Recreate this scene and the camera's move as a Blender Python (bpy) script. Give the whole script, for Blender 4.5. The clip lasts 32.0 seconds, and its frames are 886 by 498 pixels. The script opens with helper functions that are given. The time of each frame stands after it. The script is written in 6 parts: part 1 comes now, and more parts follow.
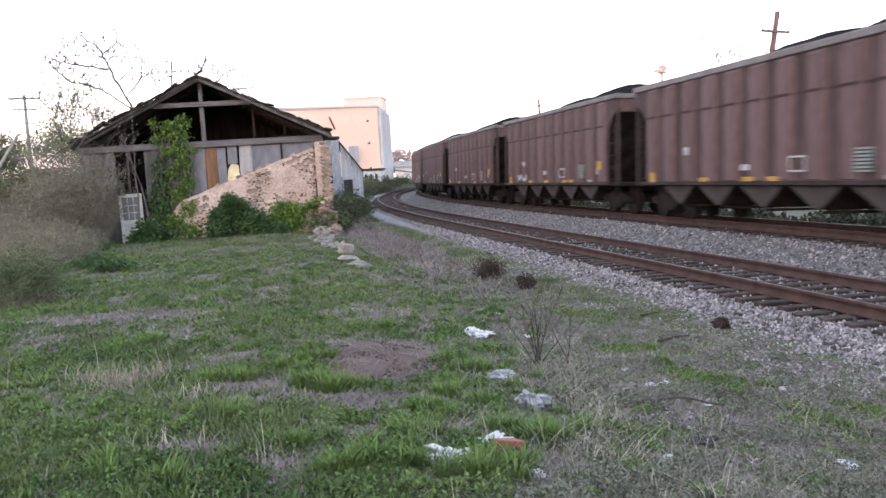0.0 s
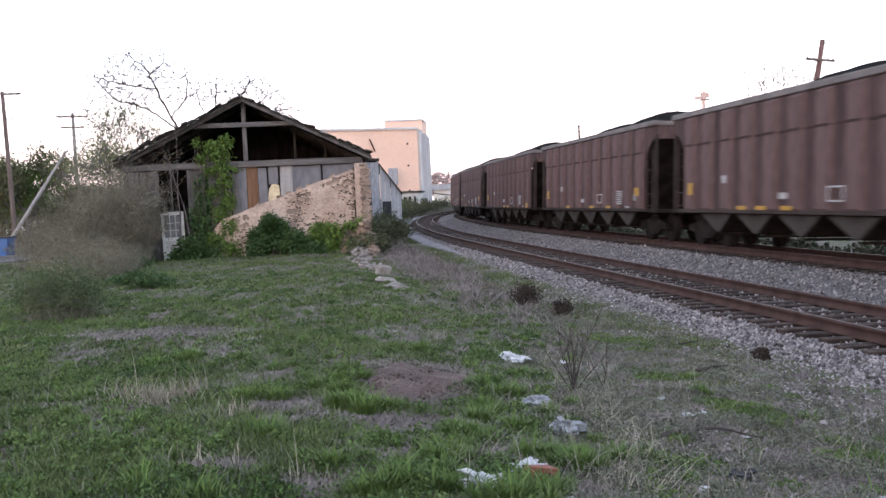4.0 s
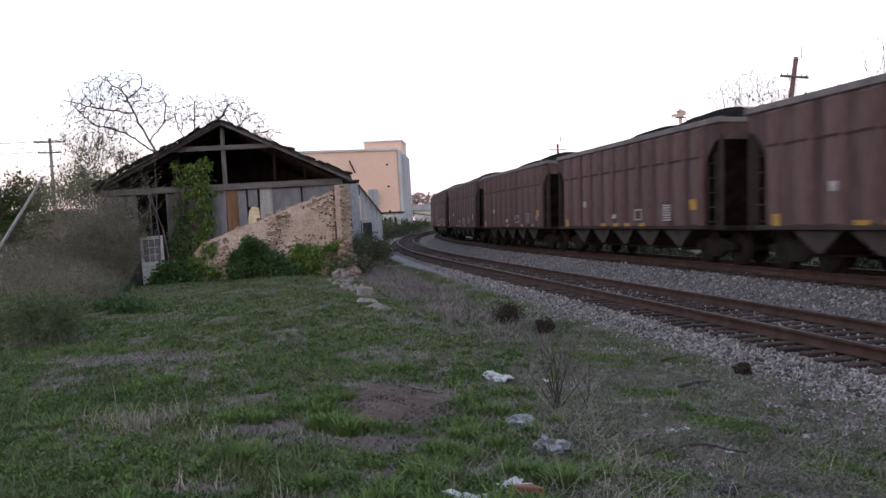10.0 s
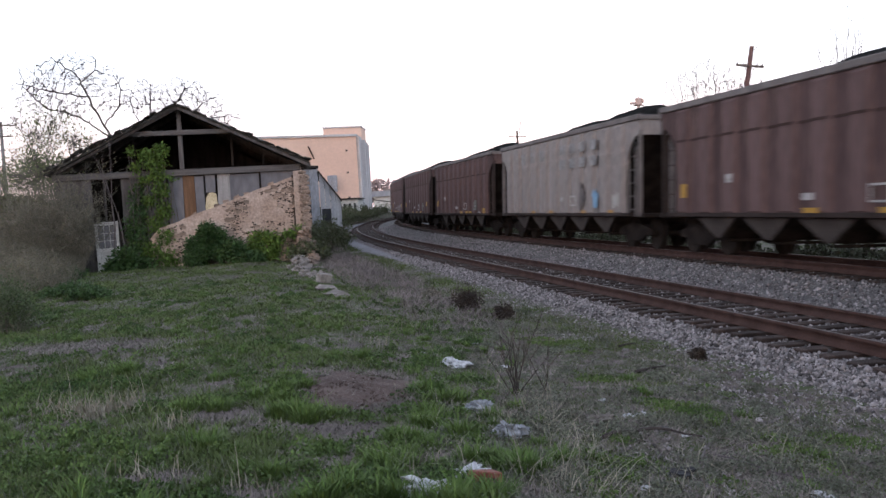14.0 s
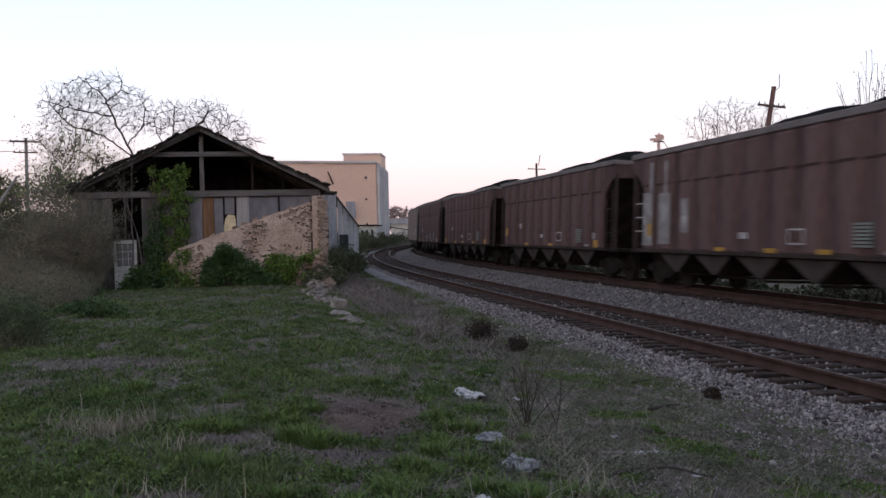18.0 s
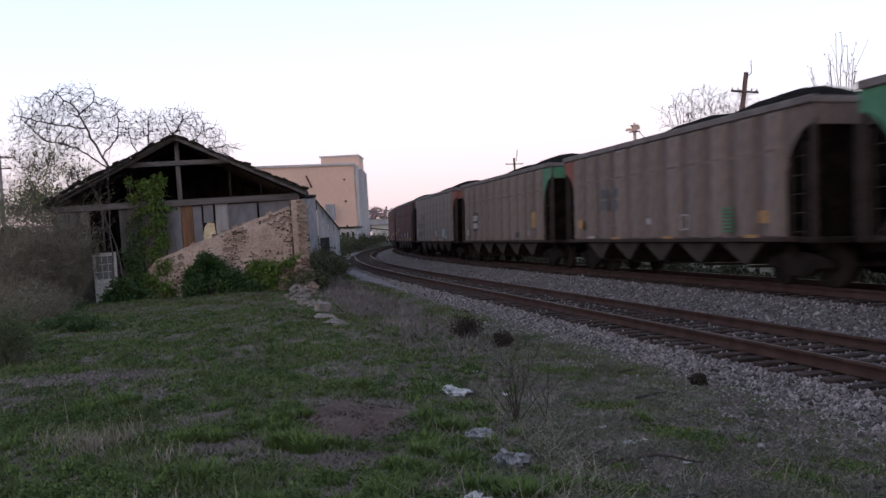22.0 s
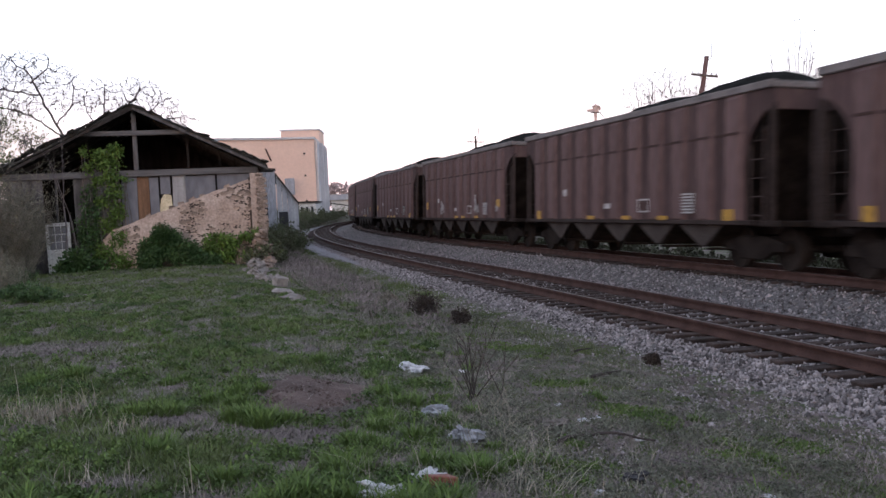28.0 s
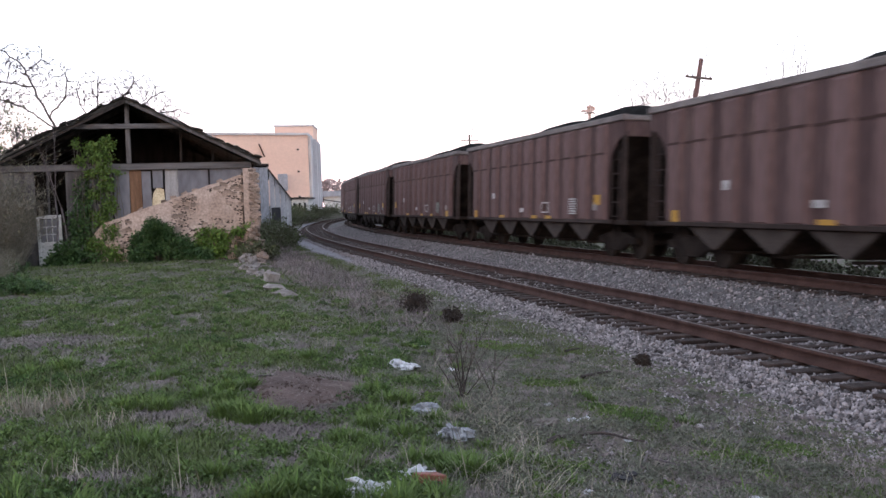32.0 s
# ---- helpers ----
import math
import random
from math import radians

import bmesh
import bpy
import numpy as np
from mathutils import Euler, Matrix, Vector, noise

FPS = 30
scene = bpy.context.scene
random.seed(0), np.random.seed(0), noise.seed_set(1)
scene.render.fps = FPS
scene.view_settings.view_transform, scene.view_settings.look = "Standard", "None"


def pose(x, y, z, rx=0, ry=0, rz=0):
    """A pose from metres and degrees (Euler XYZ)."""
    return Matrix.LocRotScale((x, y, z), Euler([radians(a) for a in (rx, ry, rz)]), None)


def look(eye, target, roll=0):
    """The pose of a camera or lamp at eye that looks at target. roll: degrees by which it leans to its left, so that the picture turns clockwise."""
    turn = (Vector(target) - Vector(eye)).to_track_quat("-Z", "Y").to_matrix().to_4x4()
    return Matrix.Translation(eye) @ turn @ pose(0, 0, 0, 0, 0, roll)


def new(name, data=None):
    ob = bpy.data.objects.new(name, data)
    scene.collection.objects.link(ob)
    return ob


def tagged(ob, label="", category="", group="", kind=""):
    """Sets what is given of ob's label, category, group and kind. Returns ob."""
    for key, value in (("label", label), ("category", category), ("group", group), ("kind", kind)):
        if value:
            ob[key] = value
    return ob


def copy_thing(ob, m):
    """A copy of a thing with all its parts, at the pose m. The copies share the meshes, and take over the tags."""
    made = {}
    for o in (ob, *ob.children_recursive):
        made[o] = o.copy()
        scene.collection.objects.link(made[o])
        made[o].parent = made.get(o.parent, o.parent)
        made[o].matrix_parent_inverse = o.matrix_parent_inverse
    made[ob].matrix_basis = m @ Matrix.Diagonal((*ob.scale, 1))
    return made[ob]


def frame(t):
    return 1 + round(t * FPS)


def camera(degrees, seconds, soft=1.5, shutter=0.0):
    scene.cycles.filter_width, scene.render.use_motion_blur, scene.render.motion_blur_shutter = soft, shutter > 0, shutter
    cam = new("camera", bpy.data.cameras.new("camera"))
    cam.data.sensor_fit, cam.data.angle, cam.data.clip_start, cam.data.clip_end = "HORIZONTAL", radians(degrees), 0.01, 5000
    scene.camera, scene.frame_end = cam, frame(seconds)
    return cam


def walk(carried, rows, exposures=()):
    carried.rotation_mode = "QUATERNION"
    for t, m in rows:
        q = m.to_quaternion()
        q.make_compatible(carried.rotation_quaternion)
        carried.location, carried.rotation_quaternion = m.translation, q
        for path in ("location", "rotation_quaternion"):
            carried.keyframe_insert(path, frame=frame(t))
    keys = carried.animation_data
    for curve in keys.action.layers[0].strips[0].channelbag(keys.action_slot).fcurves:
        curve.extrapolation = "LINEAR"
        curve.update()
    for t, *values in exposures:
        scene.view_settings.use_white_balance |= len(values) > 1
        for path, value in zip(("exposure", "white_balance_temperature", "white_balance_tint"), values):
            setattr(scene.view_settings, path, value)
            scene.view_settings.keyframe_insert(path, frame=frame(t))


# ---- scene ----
EXPO = [(0, 0.47, 6110, 12), (1, 0.47, 6110, 12), (2.5, 0.48, 6110, 12), (4.5, -0.1, 6050, 12), (5, -0.28, 6050, 12), (5.5, -0.6, 6050, 12), (6, -0.72, 6050, 12), (7, -0.8, 6050, 12), (7.5, -0.68, 6050, 12), (8, -0.44, 6050, 12), (9, -0.56, 6050, 12), (10, -0.7, 6050, 12), (11, -0.78, 6050, 12), (13, -0.78, 6050, 12), (14, -0.54, 6050, 12), (16.5, -0.32, 6050, 12), (17, -0.27, 6050, 12), (18, -1.27, 6100, 14), (19, -1.36, 6050, 15), (20.5, -1.3, 6000, 16), (23, -1.32, 5950, 17), (24, -1.42, 5910, 17), (26.5, -1.7, 5680, 17), (28, -0.66, 6060, 15), (29, -0.38, 6070, 14), (32, -0.3, 6070, 14)]
EYE = Vector((0.0, 0.0, 2.0))
cam = camera(51.2, 32.0, soft=1.5, shutter=0.45)
ROWS = [
    (0.0, 85.337, 3.610, 0.014), (0.5, 85.461, 3.323, 1.445), (1.0, 85.644, 3.170, 2.551), (1.5, 85.652, 2.532, 1.034),
    (2.0, 86.055, 2.503, 0.869), (2.5, 86.598, 2.889, 2.697), (4.5, 87.150, 2.194, 1.974), (5.0, 87.983, 1.229, -0.063),
    (5.5, 88.349, 1.645, -0.735), (6.0, 88.008, 1.946, -0.876), (6.5, 87.989, 2.299, -1.111), (7.0, 87.233, 2.738, -0.431),
    (7.5, 87.018, 3.179, -0.035), (8.0, 87.502, 3.006, 0.203), (8.5, 87.629, 2.799, 0.559), (9.0, 87.827, 2.703, 0.992),
    (9.5, 87.623, 3.042, 1.537), (10.0, 88.084, 3.405, 1.187), (10.5, 88.008, 3.224, 0.587), (11.0, 87.976, 2.727, 0.871),
    (11.5, 87.984, 2.594, 1.029), (12.0, 87.837, 2.972, 1.014), (12.5, 87.798, 2.779, -0.483), (13.0, 87.474, 2.683, -1.223),
    (13.5, 87.264, 3.341, -1.173), (14.0, 87.105, 3.233, -1.312), (14.5, 86.925, 3.263, -1.288), (16.5, 87.088, 3.004, -0.465),
    (17.0, 88.077, 1.288, -0.312), (17.5, 88.889, 1.374, -0.698), (18.0, 88.964, 1.324, -0.251), (18.5, 89.062, 1.480, -1.448),
    (19.0, 88.806, 2.269, -0.767), (19.5, 88.738, 2.940, 0.897), (20.0, 89.334, 3.605, -0.026), (20.5, 89.292, 3.693, -1.845),
    (21.0, 88.588, 3.407, -2.242), (21.5, 88.808, 3.436, -1.960), (22.0, 88.811, 3.787, -1.438), (22.5, 88.919, 3.997, -1.110),
    (23.0, 89.088, 4.303, -0.868), (23.5, 89.242, 4.658, -0.627), (24.0, 89.377, 4.170, -0.299), (24.5, 89.642, 4.197, -0.214),
    (26.5, 90.319, 2.254, -0.391), (27.0, 88.557, 1.696, -3.213), (27.5, 87.826, 2.597, -3.705), (28.0, 87.247, 2.624, -3.917),
    (28.5, 87.060, 2.334, -3.861), (29.0, 87.126, 2.456, -3.941), (29.5, 87.221, 2.457, -3.943), (30.0, 87.343, 1.499, -3.834),
    (30.5, 87.328, 1.821, -4.079), (31.0, 87.197, 1.296, -4.473), (31.5, 87.169, 1.947, -4.619), (32.0, 87.115, 1.760, -4.355)]
walk(cam, [(t, pose(*EYE, a, b, c)) for t, a, b, c in ROWS],
     exposures=EXPO)

# ---- light ----
world = bpy.data.worlds.new("dusk_sky")
world.use_nodes = True
scene.world = world
wn = world.node_tree
sky = wn.nodes.new("ShaderNodeTexSky")
sky.sky_type, sky.sun_disc = "NISHITA", False
sky.sun_elevation, sky.sun_rotation = radians(4), radians(200)
sky.air_density, sky.dust_density, sky.ozone_density = 1.0, 1.2, 1.0
coord, sep, ramp, blend = (wn.nodes.new("ShaderNode" + n) for n in ("TexCoord", "SeparateXYZ", "ValToRGB", "Mix"))
wn.links.new(coord.outputs["Generated"], sep.inputs[0])
wn.links.new(sep.outputs[2], ramp.inputs[0])
stops = [(0.0, (0.90, 0.66, 0.67)), (0.08, (1.0, 0.82, 0.83)), (0.19, (0.90, 0.98, 1.06)), (0.40, (0.60, 0.68, 0.76)), (1.0, (0.36, 0.34, 0.385))]
while len(ramp.color_ramp.elements) < len(stops):
    ramp.color_ramp.elements.new(0.5)
for e, (p, c) in zip(ramp.color_ramp.elements, stops):
    e.position, e.color = p, (*c, 1)
blend.data_type = "RGBA"
blend.inputs[0].default_value = 0.95
wn.links.new(sky.outputs[0], blend.inputs[6])
wn.links.new(ramp.outputs[0], blend.inputs[7])
wn.links.new(blend.outputs[2], wn.nodes["Background"].inputs[0])
wn.nodes["Background"].inputs[1].default_value = 2.6
sun = new("low_sun", bpy.data.lights.new("low_sun", "SUN"))
sun.data.energy, sun.data.angle, sun.data.color = 0.35, radians(25), (1.0, 0.82, 0.66)
sun.matrix_world = look((-20, -60, 14), (0, 0, 0))

# ---- materials ----
def mat(name, c1, c2, scale=4.0, rough=0.85, bump=0.3, fine=40.0, c3=None, metal=0.0, spots=0.55, isl=0.0, rnd=0.0, stretch=(1, 1, 1), hue=None, grain=(0.72, 1.2), spec=0.3):
    """Two-scale mottled surface: broad patches c1 to c2, fine grain, and stains c3; isl, rnd vary by loose piece or by object."""
    m = bpy.data.materials.new(name)
    m.use_nodes = True
    nt = m.node_tree
    N, L = nt.nodes.new, nt.links.new
    bs = nt.nodes["Principled BSDF"]
    tc = N("ShaderNodeTexCoord")
    mp = N("ShaderNodeMapping")
    mp.inputs["Scale"].default_value = stretch
    L(tc.outputs["Object"], mp.inputs[0])
    n1 = N("ShaderNodeTexNoise")
    n1.inputs["Scale"].default_value, n1.inputs["Detail"].default_value = scale, 6
    n2 = N("ShaderNodeTexNoise")
    n2.inputs["Scale"].default_value, n2.inputs["Detail"].default_value = fine, 4
    for n in (n1, n2):
        L(mp.outputs[0], n.inputs["Vector"])
    r1 = N("ShaderNodeValToRGB")
    r1.color_ramp.elements[0].position, r1.color_ramp.elements[1].position = 0.35, 0.65
    r1.color_ramp.elements[0].color, r1.color_ramp.elements[1].color = (*c1, 1), (*c2, 1)
    L(n1.outputs["Fac"], r1.inputs[0])
    mx = N("ShaderNodeMix")
    mx.data_type, mx.blend_type = "RGBA", "MULTIPLY"
    mx.inputs[0].default_value = 1.0
    r2 = N("ShaderNodeMapRange")
    r2.inputs[1].default_value, r2.inputs[2].default_value = 0.3, 0.7
    r2.inputs[3].default_value, r2.inputs[4].default_value = grain
    L(n2.outputs["Fac"], r2.inputs[0])
    L(r1.outputs[0], mx.inputs[6])
    L(r2.outputs[0], mx.inputs[7])
    col = mx.outputs[2]
    if c3:
        n3 = N("ShaderNodeTexNoise")
        n3.inputs["Scale"].default_value, n3.inputs["Detail"].default_value = scale * 2.3, 8
        n3.inputs["Roughness"].default_value = 0.7
        L(mp.outputs[0], n3.inputs["Vector"])
        r3 = N("ShaderNodeMapRange")
        r3.inputs[1].default_value, r3.inputs[2].default_value = spots, spots + 0.12
        L(n3.outputs["Fac"], r3.inputs[0])
        m3 = N("ShaderNodeMix")
        m3.data_type = "RGBA"
        L(r3.outputs[0], m3.inputs[0])
        L(col, m3.inputs[6])
        m3.inputs[7].default_value = (*c3, 1)
        col = m3.outputs[2]
    if isl or rnd:
        g = N("ShaderNodeNewGeometry").outputs["Random Per Island"] if isl else N("ShaderNodeObjectInfo").outputs["Random"]
        r4 = N("ShaderNodeMapRange")
        a = isl or rnd
        r4.inputs[3].default_value, r4.inputs[4].default_value = 1 - a, 1 + a
        L(g, r4.inputs[0])
        m4 = N("ShaderNodeMix")
        m4.data_type, m4.blend_type = "RGBA", "MULTIPLY"
        m4.inputs[0].default_value = 1.0
        L(col, m4.inputs[6])
        L(r4.outputs[0], m4.inputs[7])
        col = m4.outputs[2]
        if hue:
            m5 = N("ShaderNodeMix")
            m5.data_type = "RGBA"
            r5 = N("ShaderNodeMath")
            r5.operation, r5.inputs[1].default_value = "MULTIPLY", 7.31
            r6 = N("ShaderNodeMath")
            r6.operation = "FRACT"
            L(g, r5.inputs[0])
            L(r5.outputs[0], r6.inputs[0])
            L(r6.outputs[0], m5.inputs[0])
            L(col, m5.inputs[6])
            m5.inputs[7].default_value = (*hue, 1)
            col = m5.outputs[2]
    L(col, bs.inputs["Base Color"])
    bs.inputs["Roughness"].default_value, bs.inputs["Metallic"].default_value = rough, metal
    bs.inputs["Specular IOR Level"].default_value = spec
    if bump:
        b = N("ShaderNodeBump")
        b.inputs["Strength"].default_value, b.inputs["Distance"].default_value = bump, 0.02
        L(n2.outputs["Fac"], b.inputs["Height"])
        L(b.outputs[0], bs.inputs["Normal"])
    return m


M = dict(
    soil=mat("soil", (0.097, 0.077, 0.08), (0.176, 0.144, 0.148), 1.3, 0.95, 1.0, 24, (0.06, 0.078, 0.036), spots=0.43, spec=0.1),
    earth=mat("bare_earth", (0.07, 0.047, 0.043), (0.116, 0.082, 0.074), 3.0, 0.95, 0.9, 30),
    ballast=mat("ballast_bed", (0.085, 0.08, 0.082), (0.15, 0.142, 0.145), 3.0, 0.95, 1.0, 22, grain=(0.35, 1.5)),
    shoulder=mat("fine_grey_gravel", (0.15, 0.148, 0.168), (0.23, 0.226, 0.25), 1.5, 0.95, 0.9, 26, grain=(0.55, 1.4)),
    stone=mat("ballast_stone", (0.147, 0.133, 0.138), (0.245, 0.225, 0.232), 6.0, 0.95, 0.3, 40, isl=0.8),
    tie=mat("old_tie", (0.024, 0.016, 0.014), (0.05, 0.034, 0.03), 5.0, 0.9, 0.6, 60, rnd=0.3, stretch=(0.25, 1, 1)),
    rust=mat("rusty_rail", (0.04, 0.021, 0.018), (0.066, 0.037, 0.032), 3.0, 0.85, 0.3, 50, spec=0.15),
    shine=mat("polished_rail_head", (0.11, 0.09, 0.085), (0.19, 0.165, 0.155), 3.0, 0.55, 0.05, 50, metal=0.8),
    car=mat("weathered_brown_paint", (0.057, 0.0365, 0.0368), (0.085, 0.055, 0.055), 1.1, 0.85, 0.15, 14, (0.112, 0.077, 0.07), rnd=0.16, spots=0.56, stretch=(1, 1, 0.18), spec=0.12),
    # rib paints: lighter copies of the panel paints, with rib lighting in the colour
    carrib=mat("rib_lit_brown_paint", (0.096, 0.062, 0.062), (0.135, 0.09, 0.0895), 1.1, 0.85, 0.15, 14, (0.145, 0.103, 0.095), rnd=0.1, spots=0.56, stretch=(1, 1, 0.18), spec=0.12),
    greyrib=mat("rib_lit_grey_paint", (0.15, 0.118, 0.109), (0.2, 0.161, 0.15), 0.8, 0.8, 0.15, 14, (0.14, 0.11, 0.10), rnd=0.1, spots=0.58, stretch=(1, 1, 0.25)),
    deadleaf=mat("dead_brown_leaf", (0.03, 0.023, 0.02), (0.055, 0.042, 0.036), 2.0, 0.9, 0.0, 20, isl=0.3),
    worn=mat("worn_white_paint", (0.17, 0.16, 0.165), (0.30, 0.29, 0.295), 2.5, 0.85, 0.05, 30, (0.09, 0.065, 0.06), spots=0.55),
    cargrey=mat("dusty_grey_paint", (0.108, 0.082, 0.077), (0.15, 0.117, 0.11), 0.6, 0.8, 0.15, 14, (0.12, 0.095, 0.085), rnd=0.1, spots=0.58, stretch=(1, 1, 0.35)),
    carsilver=mat("bare_aluminium_sheet", (0.195, 0.168, 0.164), (0.265, 0.232, 0.227), 0.6, 0.7, 0.1, 14, (0.15, 0.128, 0.118), spots=0.57, stretch=(1, 1, 0.25)),
    carpale=mat("pale_dusty_grey_paint", (0.15, 0.13, 0.124), (0.205, 0.18, 0.172), 0.7, 0.8, 0.12, 14, (0.15, 0.115, 0.09), spots=0.6, stretch=(1, 1, 0.25)),
    chord=mat("dusty_top_chord", (0.12, 0.105, 0.105), (0.18, 0.16, 0.16), 1.5, 0.9, 0.2, 25),
    endpost=mat("dark_end_frame", (0.030, 0.022, 0.021), (0.05, 0.038, 0.036), 1.5, 0.9, 0.2, 20, rnd=0.2, spec=0.1),
    # near-black tone holds the shade below the cars as well as grime
    under=mat("shaded_grimy_underframe", (0.014, 0.011, 0.0105), (0.031, 0.025, 0.023), 2.0, 0.95, 0.3, 25, spec=0.05),
    hopper=mat("dusty_lit_hopper_sheet", (0.038, 0.0315, 0.0305), (0.066, 0.056, 0.053), 1.5, 0.9, 0.2, 20, spec=0.1),
    coal=mat("coal", (0.006, 0.006, 0.006), (0.016, 0.016, 0.016), 5.0, 1.0, 1.0, 30, spec=0.05),
    white=mat("faded_white_paint", (0.25, 0.24, 0.245), (0.37, 0.36, 0.365), 6.0, 0.7, 0.05, 40),
    yellow=mat("yellow_marking", (0.27, 0.15, 0.02), (0.38, 0.215, 0.03), 6.0, 0.6, 0.05, 40),
    green=mat("green_marking", (0.045, 0.15, 0.09), (0.07, 0.2, 0.12), 4.0, 0.7, 0.05, 40),
    pale=mat("pale_green_stencil", (0.12, 0.145, 0.135), (0.18, 0.21, 0.195), 4.0, 0.7, 0.05, 40),
    red=mat("red_marking", (0.17, 0.05, 0.04), (0.23, 0.07, 0.055), 4.0, 0.7, 0.05, 40),
    seam=mat("dark_weld_seam", (0.036, 0.022, 0.02), (0.05, 0.031, 0.029), 2.0, 0.85, 0.1, 20, rnd=0.1, spec=0.12),
    palepaint=mat("pale_chalky_paint", (0.31, 0.3, 0.29), (0.41, 0.4, 0.39), 2.5, 0.8, 0.05, 30, (0.3, 0.28, 0.27), spots=0.58),
    bluegrey=mat("faded_blue_grey_paint", (0.08, 0.078, 0.086), (0.115, 0.11, 0.118), 2.5, 0.85, 0.05, 30),
    bluepale=mat("pale_blue_stencil", (0.16, 0.26, 0.31), (0.24, 0.35, 0.4), 2.5, 0.8, 0.05, 30),
    dullyellow=mat("dusty_yellow_marking", (0.16, 0.1, 0.045), (0.21, 0.135, 0.06), 5.0, 0.8, 0.05, 40),
    black=mat("black_paint_and_gap_shade", (0.02, 0.02, 0.025), (0.035, 0.035, 0.04), 4.0, 0.7, 0.05, 40),
    orange=mat("orange_marking", (0.27, 0.15, 0.055), (0.34, 0.2, 0.075), 4.0, 0.7, 0.05, 40),
    blue=mat("blue_spray_paint", (0.12, 0.25, 0.42), (0.2, 0.34, 0.5), 4.0, 0.7, 0.05, 40),
    plaster=mat("stained_old_plaster", (0.35, 0.262, 0.218), (0.465, 0.37, 0.322), 0.9, 0.95, 0.6, 11, (0.2, 0.145, 0.115), spots=0.58),
    brick=mat("rough_rubble_stone", (0.22, 0.165, 0.135), (0.34, 0.265, 0.225), 2.0, 0.95, 0.7, 20, rnd=0.35),
    pit_dark=mat("dark_pit_and_joint", (0.05, 0.04, 0.035), (0.09, 0.07, 0.06), 3.0, 0.95, 0.7, 25),
    oldwood=mat("grey_weathered_board", (0.078, 0.071, 0.072), (0.135, 0.124, 0.125), 2.0, 0.95, 0.5, 40, rnd=0.25, stretch=(4, 4, 0.4)),
    beamwood=mat("grey_weathered_beam", (0.095, 0.088, 0.09), (0.165, 0.154, 0.157), 2.0, 0.95, 0.5, 40, rnd=0.15, stretch=(0.4, 4, 4)),
    cream=mat("cream_lit_gap", (0.5, 0.42, 0.28), (0.62, 0.54, 0.38), 3.0, 0.9, 0.3, 20),
    shedboard=mat("pale_painted_shed_board", (0.28, 0.28, 0.305), (0.4, 0.4, 0.425), 1.0, 0.85, 0.3, 20, (0.3, 0.29, 0.3), spots=0.6, rnd=0.12, stretch=(2, 2, 0.3)),
    darkwood=mat("dark_timber_and_inner_shade", (0.018, 0.014, 0.013), (0.036, 0.029, 0.027), 2.0, 0.9, 0.5, 40, rnd=0.25, stretch=(3, 3, 0.5)),
    brownwood=mat("brown_plank", (0.13, 0.07, 0.04), (0.19, 0.11, 0.065), 2.0, 0.85, 0.4, 40, stretch=(4, 4, 0.4)),
    tin=mat("grey_sheet_metal", (0.125, 0.123, 0.14), (0.195, 0.19, 0.21), 0.9, 0.8, 0.1, 6, (0.1, 0.085, 0.08), metal=0.1, rnd=0.2, spots=0.62, stretch=(1, 1, 0.45), grain=(.85, 1.1)),
    shingle=mat("mouldering_shingle", (0.03, 0.028, 0.026), (0.065, 0.06, 0.055), 3.0, 0.95, 0.6, 30, isl=0.3),
    whitewood=mat("peeling_white_board", (0.52, 0.50, 0.48), (0.66, 0.645, 0.63), 2.0, 0.8, 0.4, 30, (0.30, 0.27, 0.25), spots=0.62, rnd=0.1),
    paleboard=mat("pale_weathered_board", (0.24, 0.23, 0.235), (0.33, 0.32, 0.325), 2.0, 0.85, 0.4, 30, rnd=0.1, stretch=(4, 4, 0.4)),
    stucco=mat("peach_stucco", (0.68, 0.475, 0.385), (0.755, 0.54, 0.44), 0.12, 0.95, 0.1, 3, (0.6, 0.43, 0.36), spots=0.62, grain=(.95, 1.04)),
    concrete=mat("grey_concrete", (0.46, 0.445, 0.46), (0.56, 0.545, 0.56), 0.3, 0.95, 0.2, 4, grain=(.9, 1.06)),
    bluetin=mat("pale_blue_sheet", (0.22, 0.225, 0.255), (0.32, 0.325, 0.36), 0.6, 0.7, 0.2, 12, (0.28, 0.27, 0.27), spots=0.6, rnd=0.15, stretch=(1, 1, 0.3)),
    bark=mat("grey_bark", (0.10, 0.085, 0.08), (0.17, 0.15, 0.14), 3.0, 0.95, 0.6, 30),
    darkstem=mat("dark_dead_stem", (0.042, 0.034, 0.032), (0.072, 0.058, 0.055), 3.0, 0.95, 0.1, 30, isl=0.2),
    hedge=mat("olive_hedge_leaf", (0.09, 0.112, 0.042), (0.17, 0.19, 0.085), 2.0, 0.8, 0.0, 20, isl=0.5, hue=(0.1, 0.09, 0.06)),
    thicket_leaf=mat("dull_green_leaf", (0.048, 0.072, 0.03), (0.088, 0.118, 0.052), 2.0, 0.8, 0.0, 20, isl=0.35),
    darkweed=mat("dark_weed_leaf", (0.028, 0.038, 0.019), (0.05, 0.062, 0.03), 2.0, 0.85, 0.0, 20, isl=0.4, hue=(0.05, 0.048, 0.034)),
    weedleaf=mat("dull_weed_leaf", (0.045, 0.066, 0.026), (0.082, 0.108, 0.045), 2.0, 0.8, 0.0, 20, isl=0.4, hue=(0.08, 0.078, 0.05)),
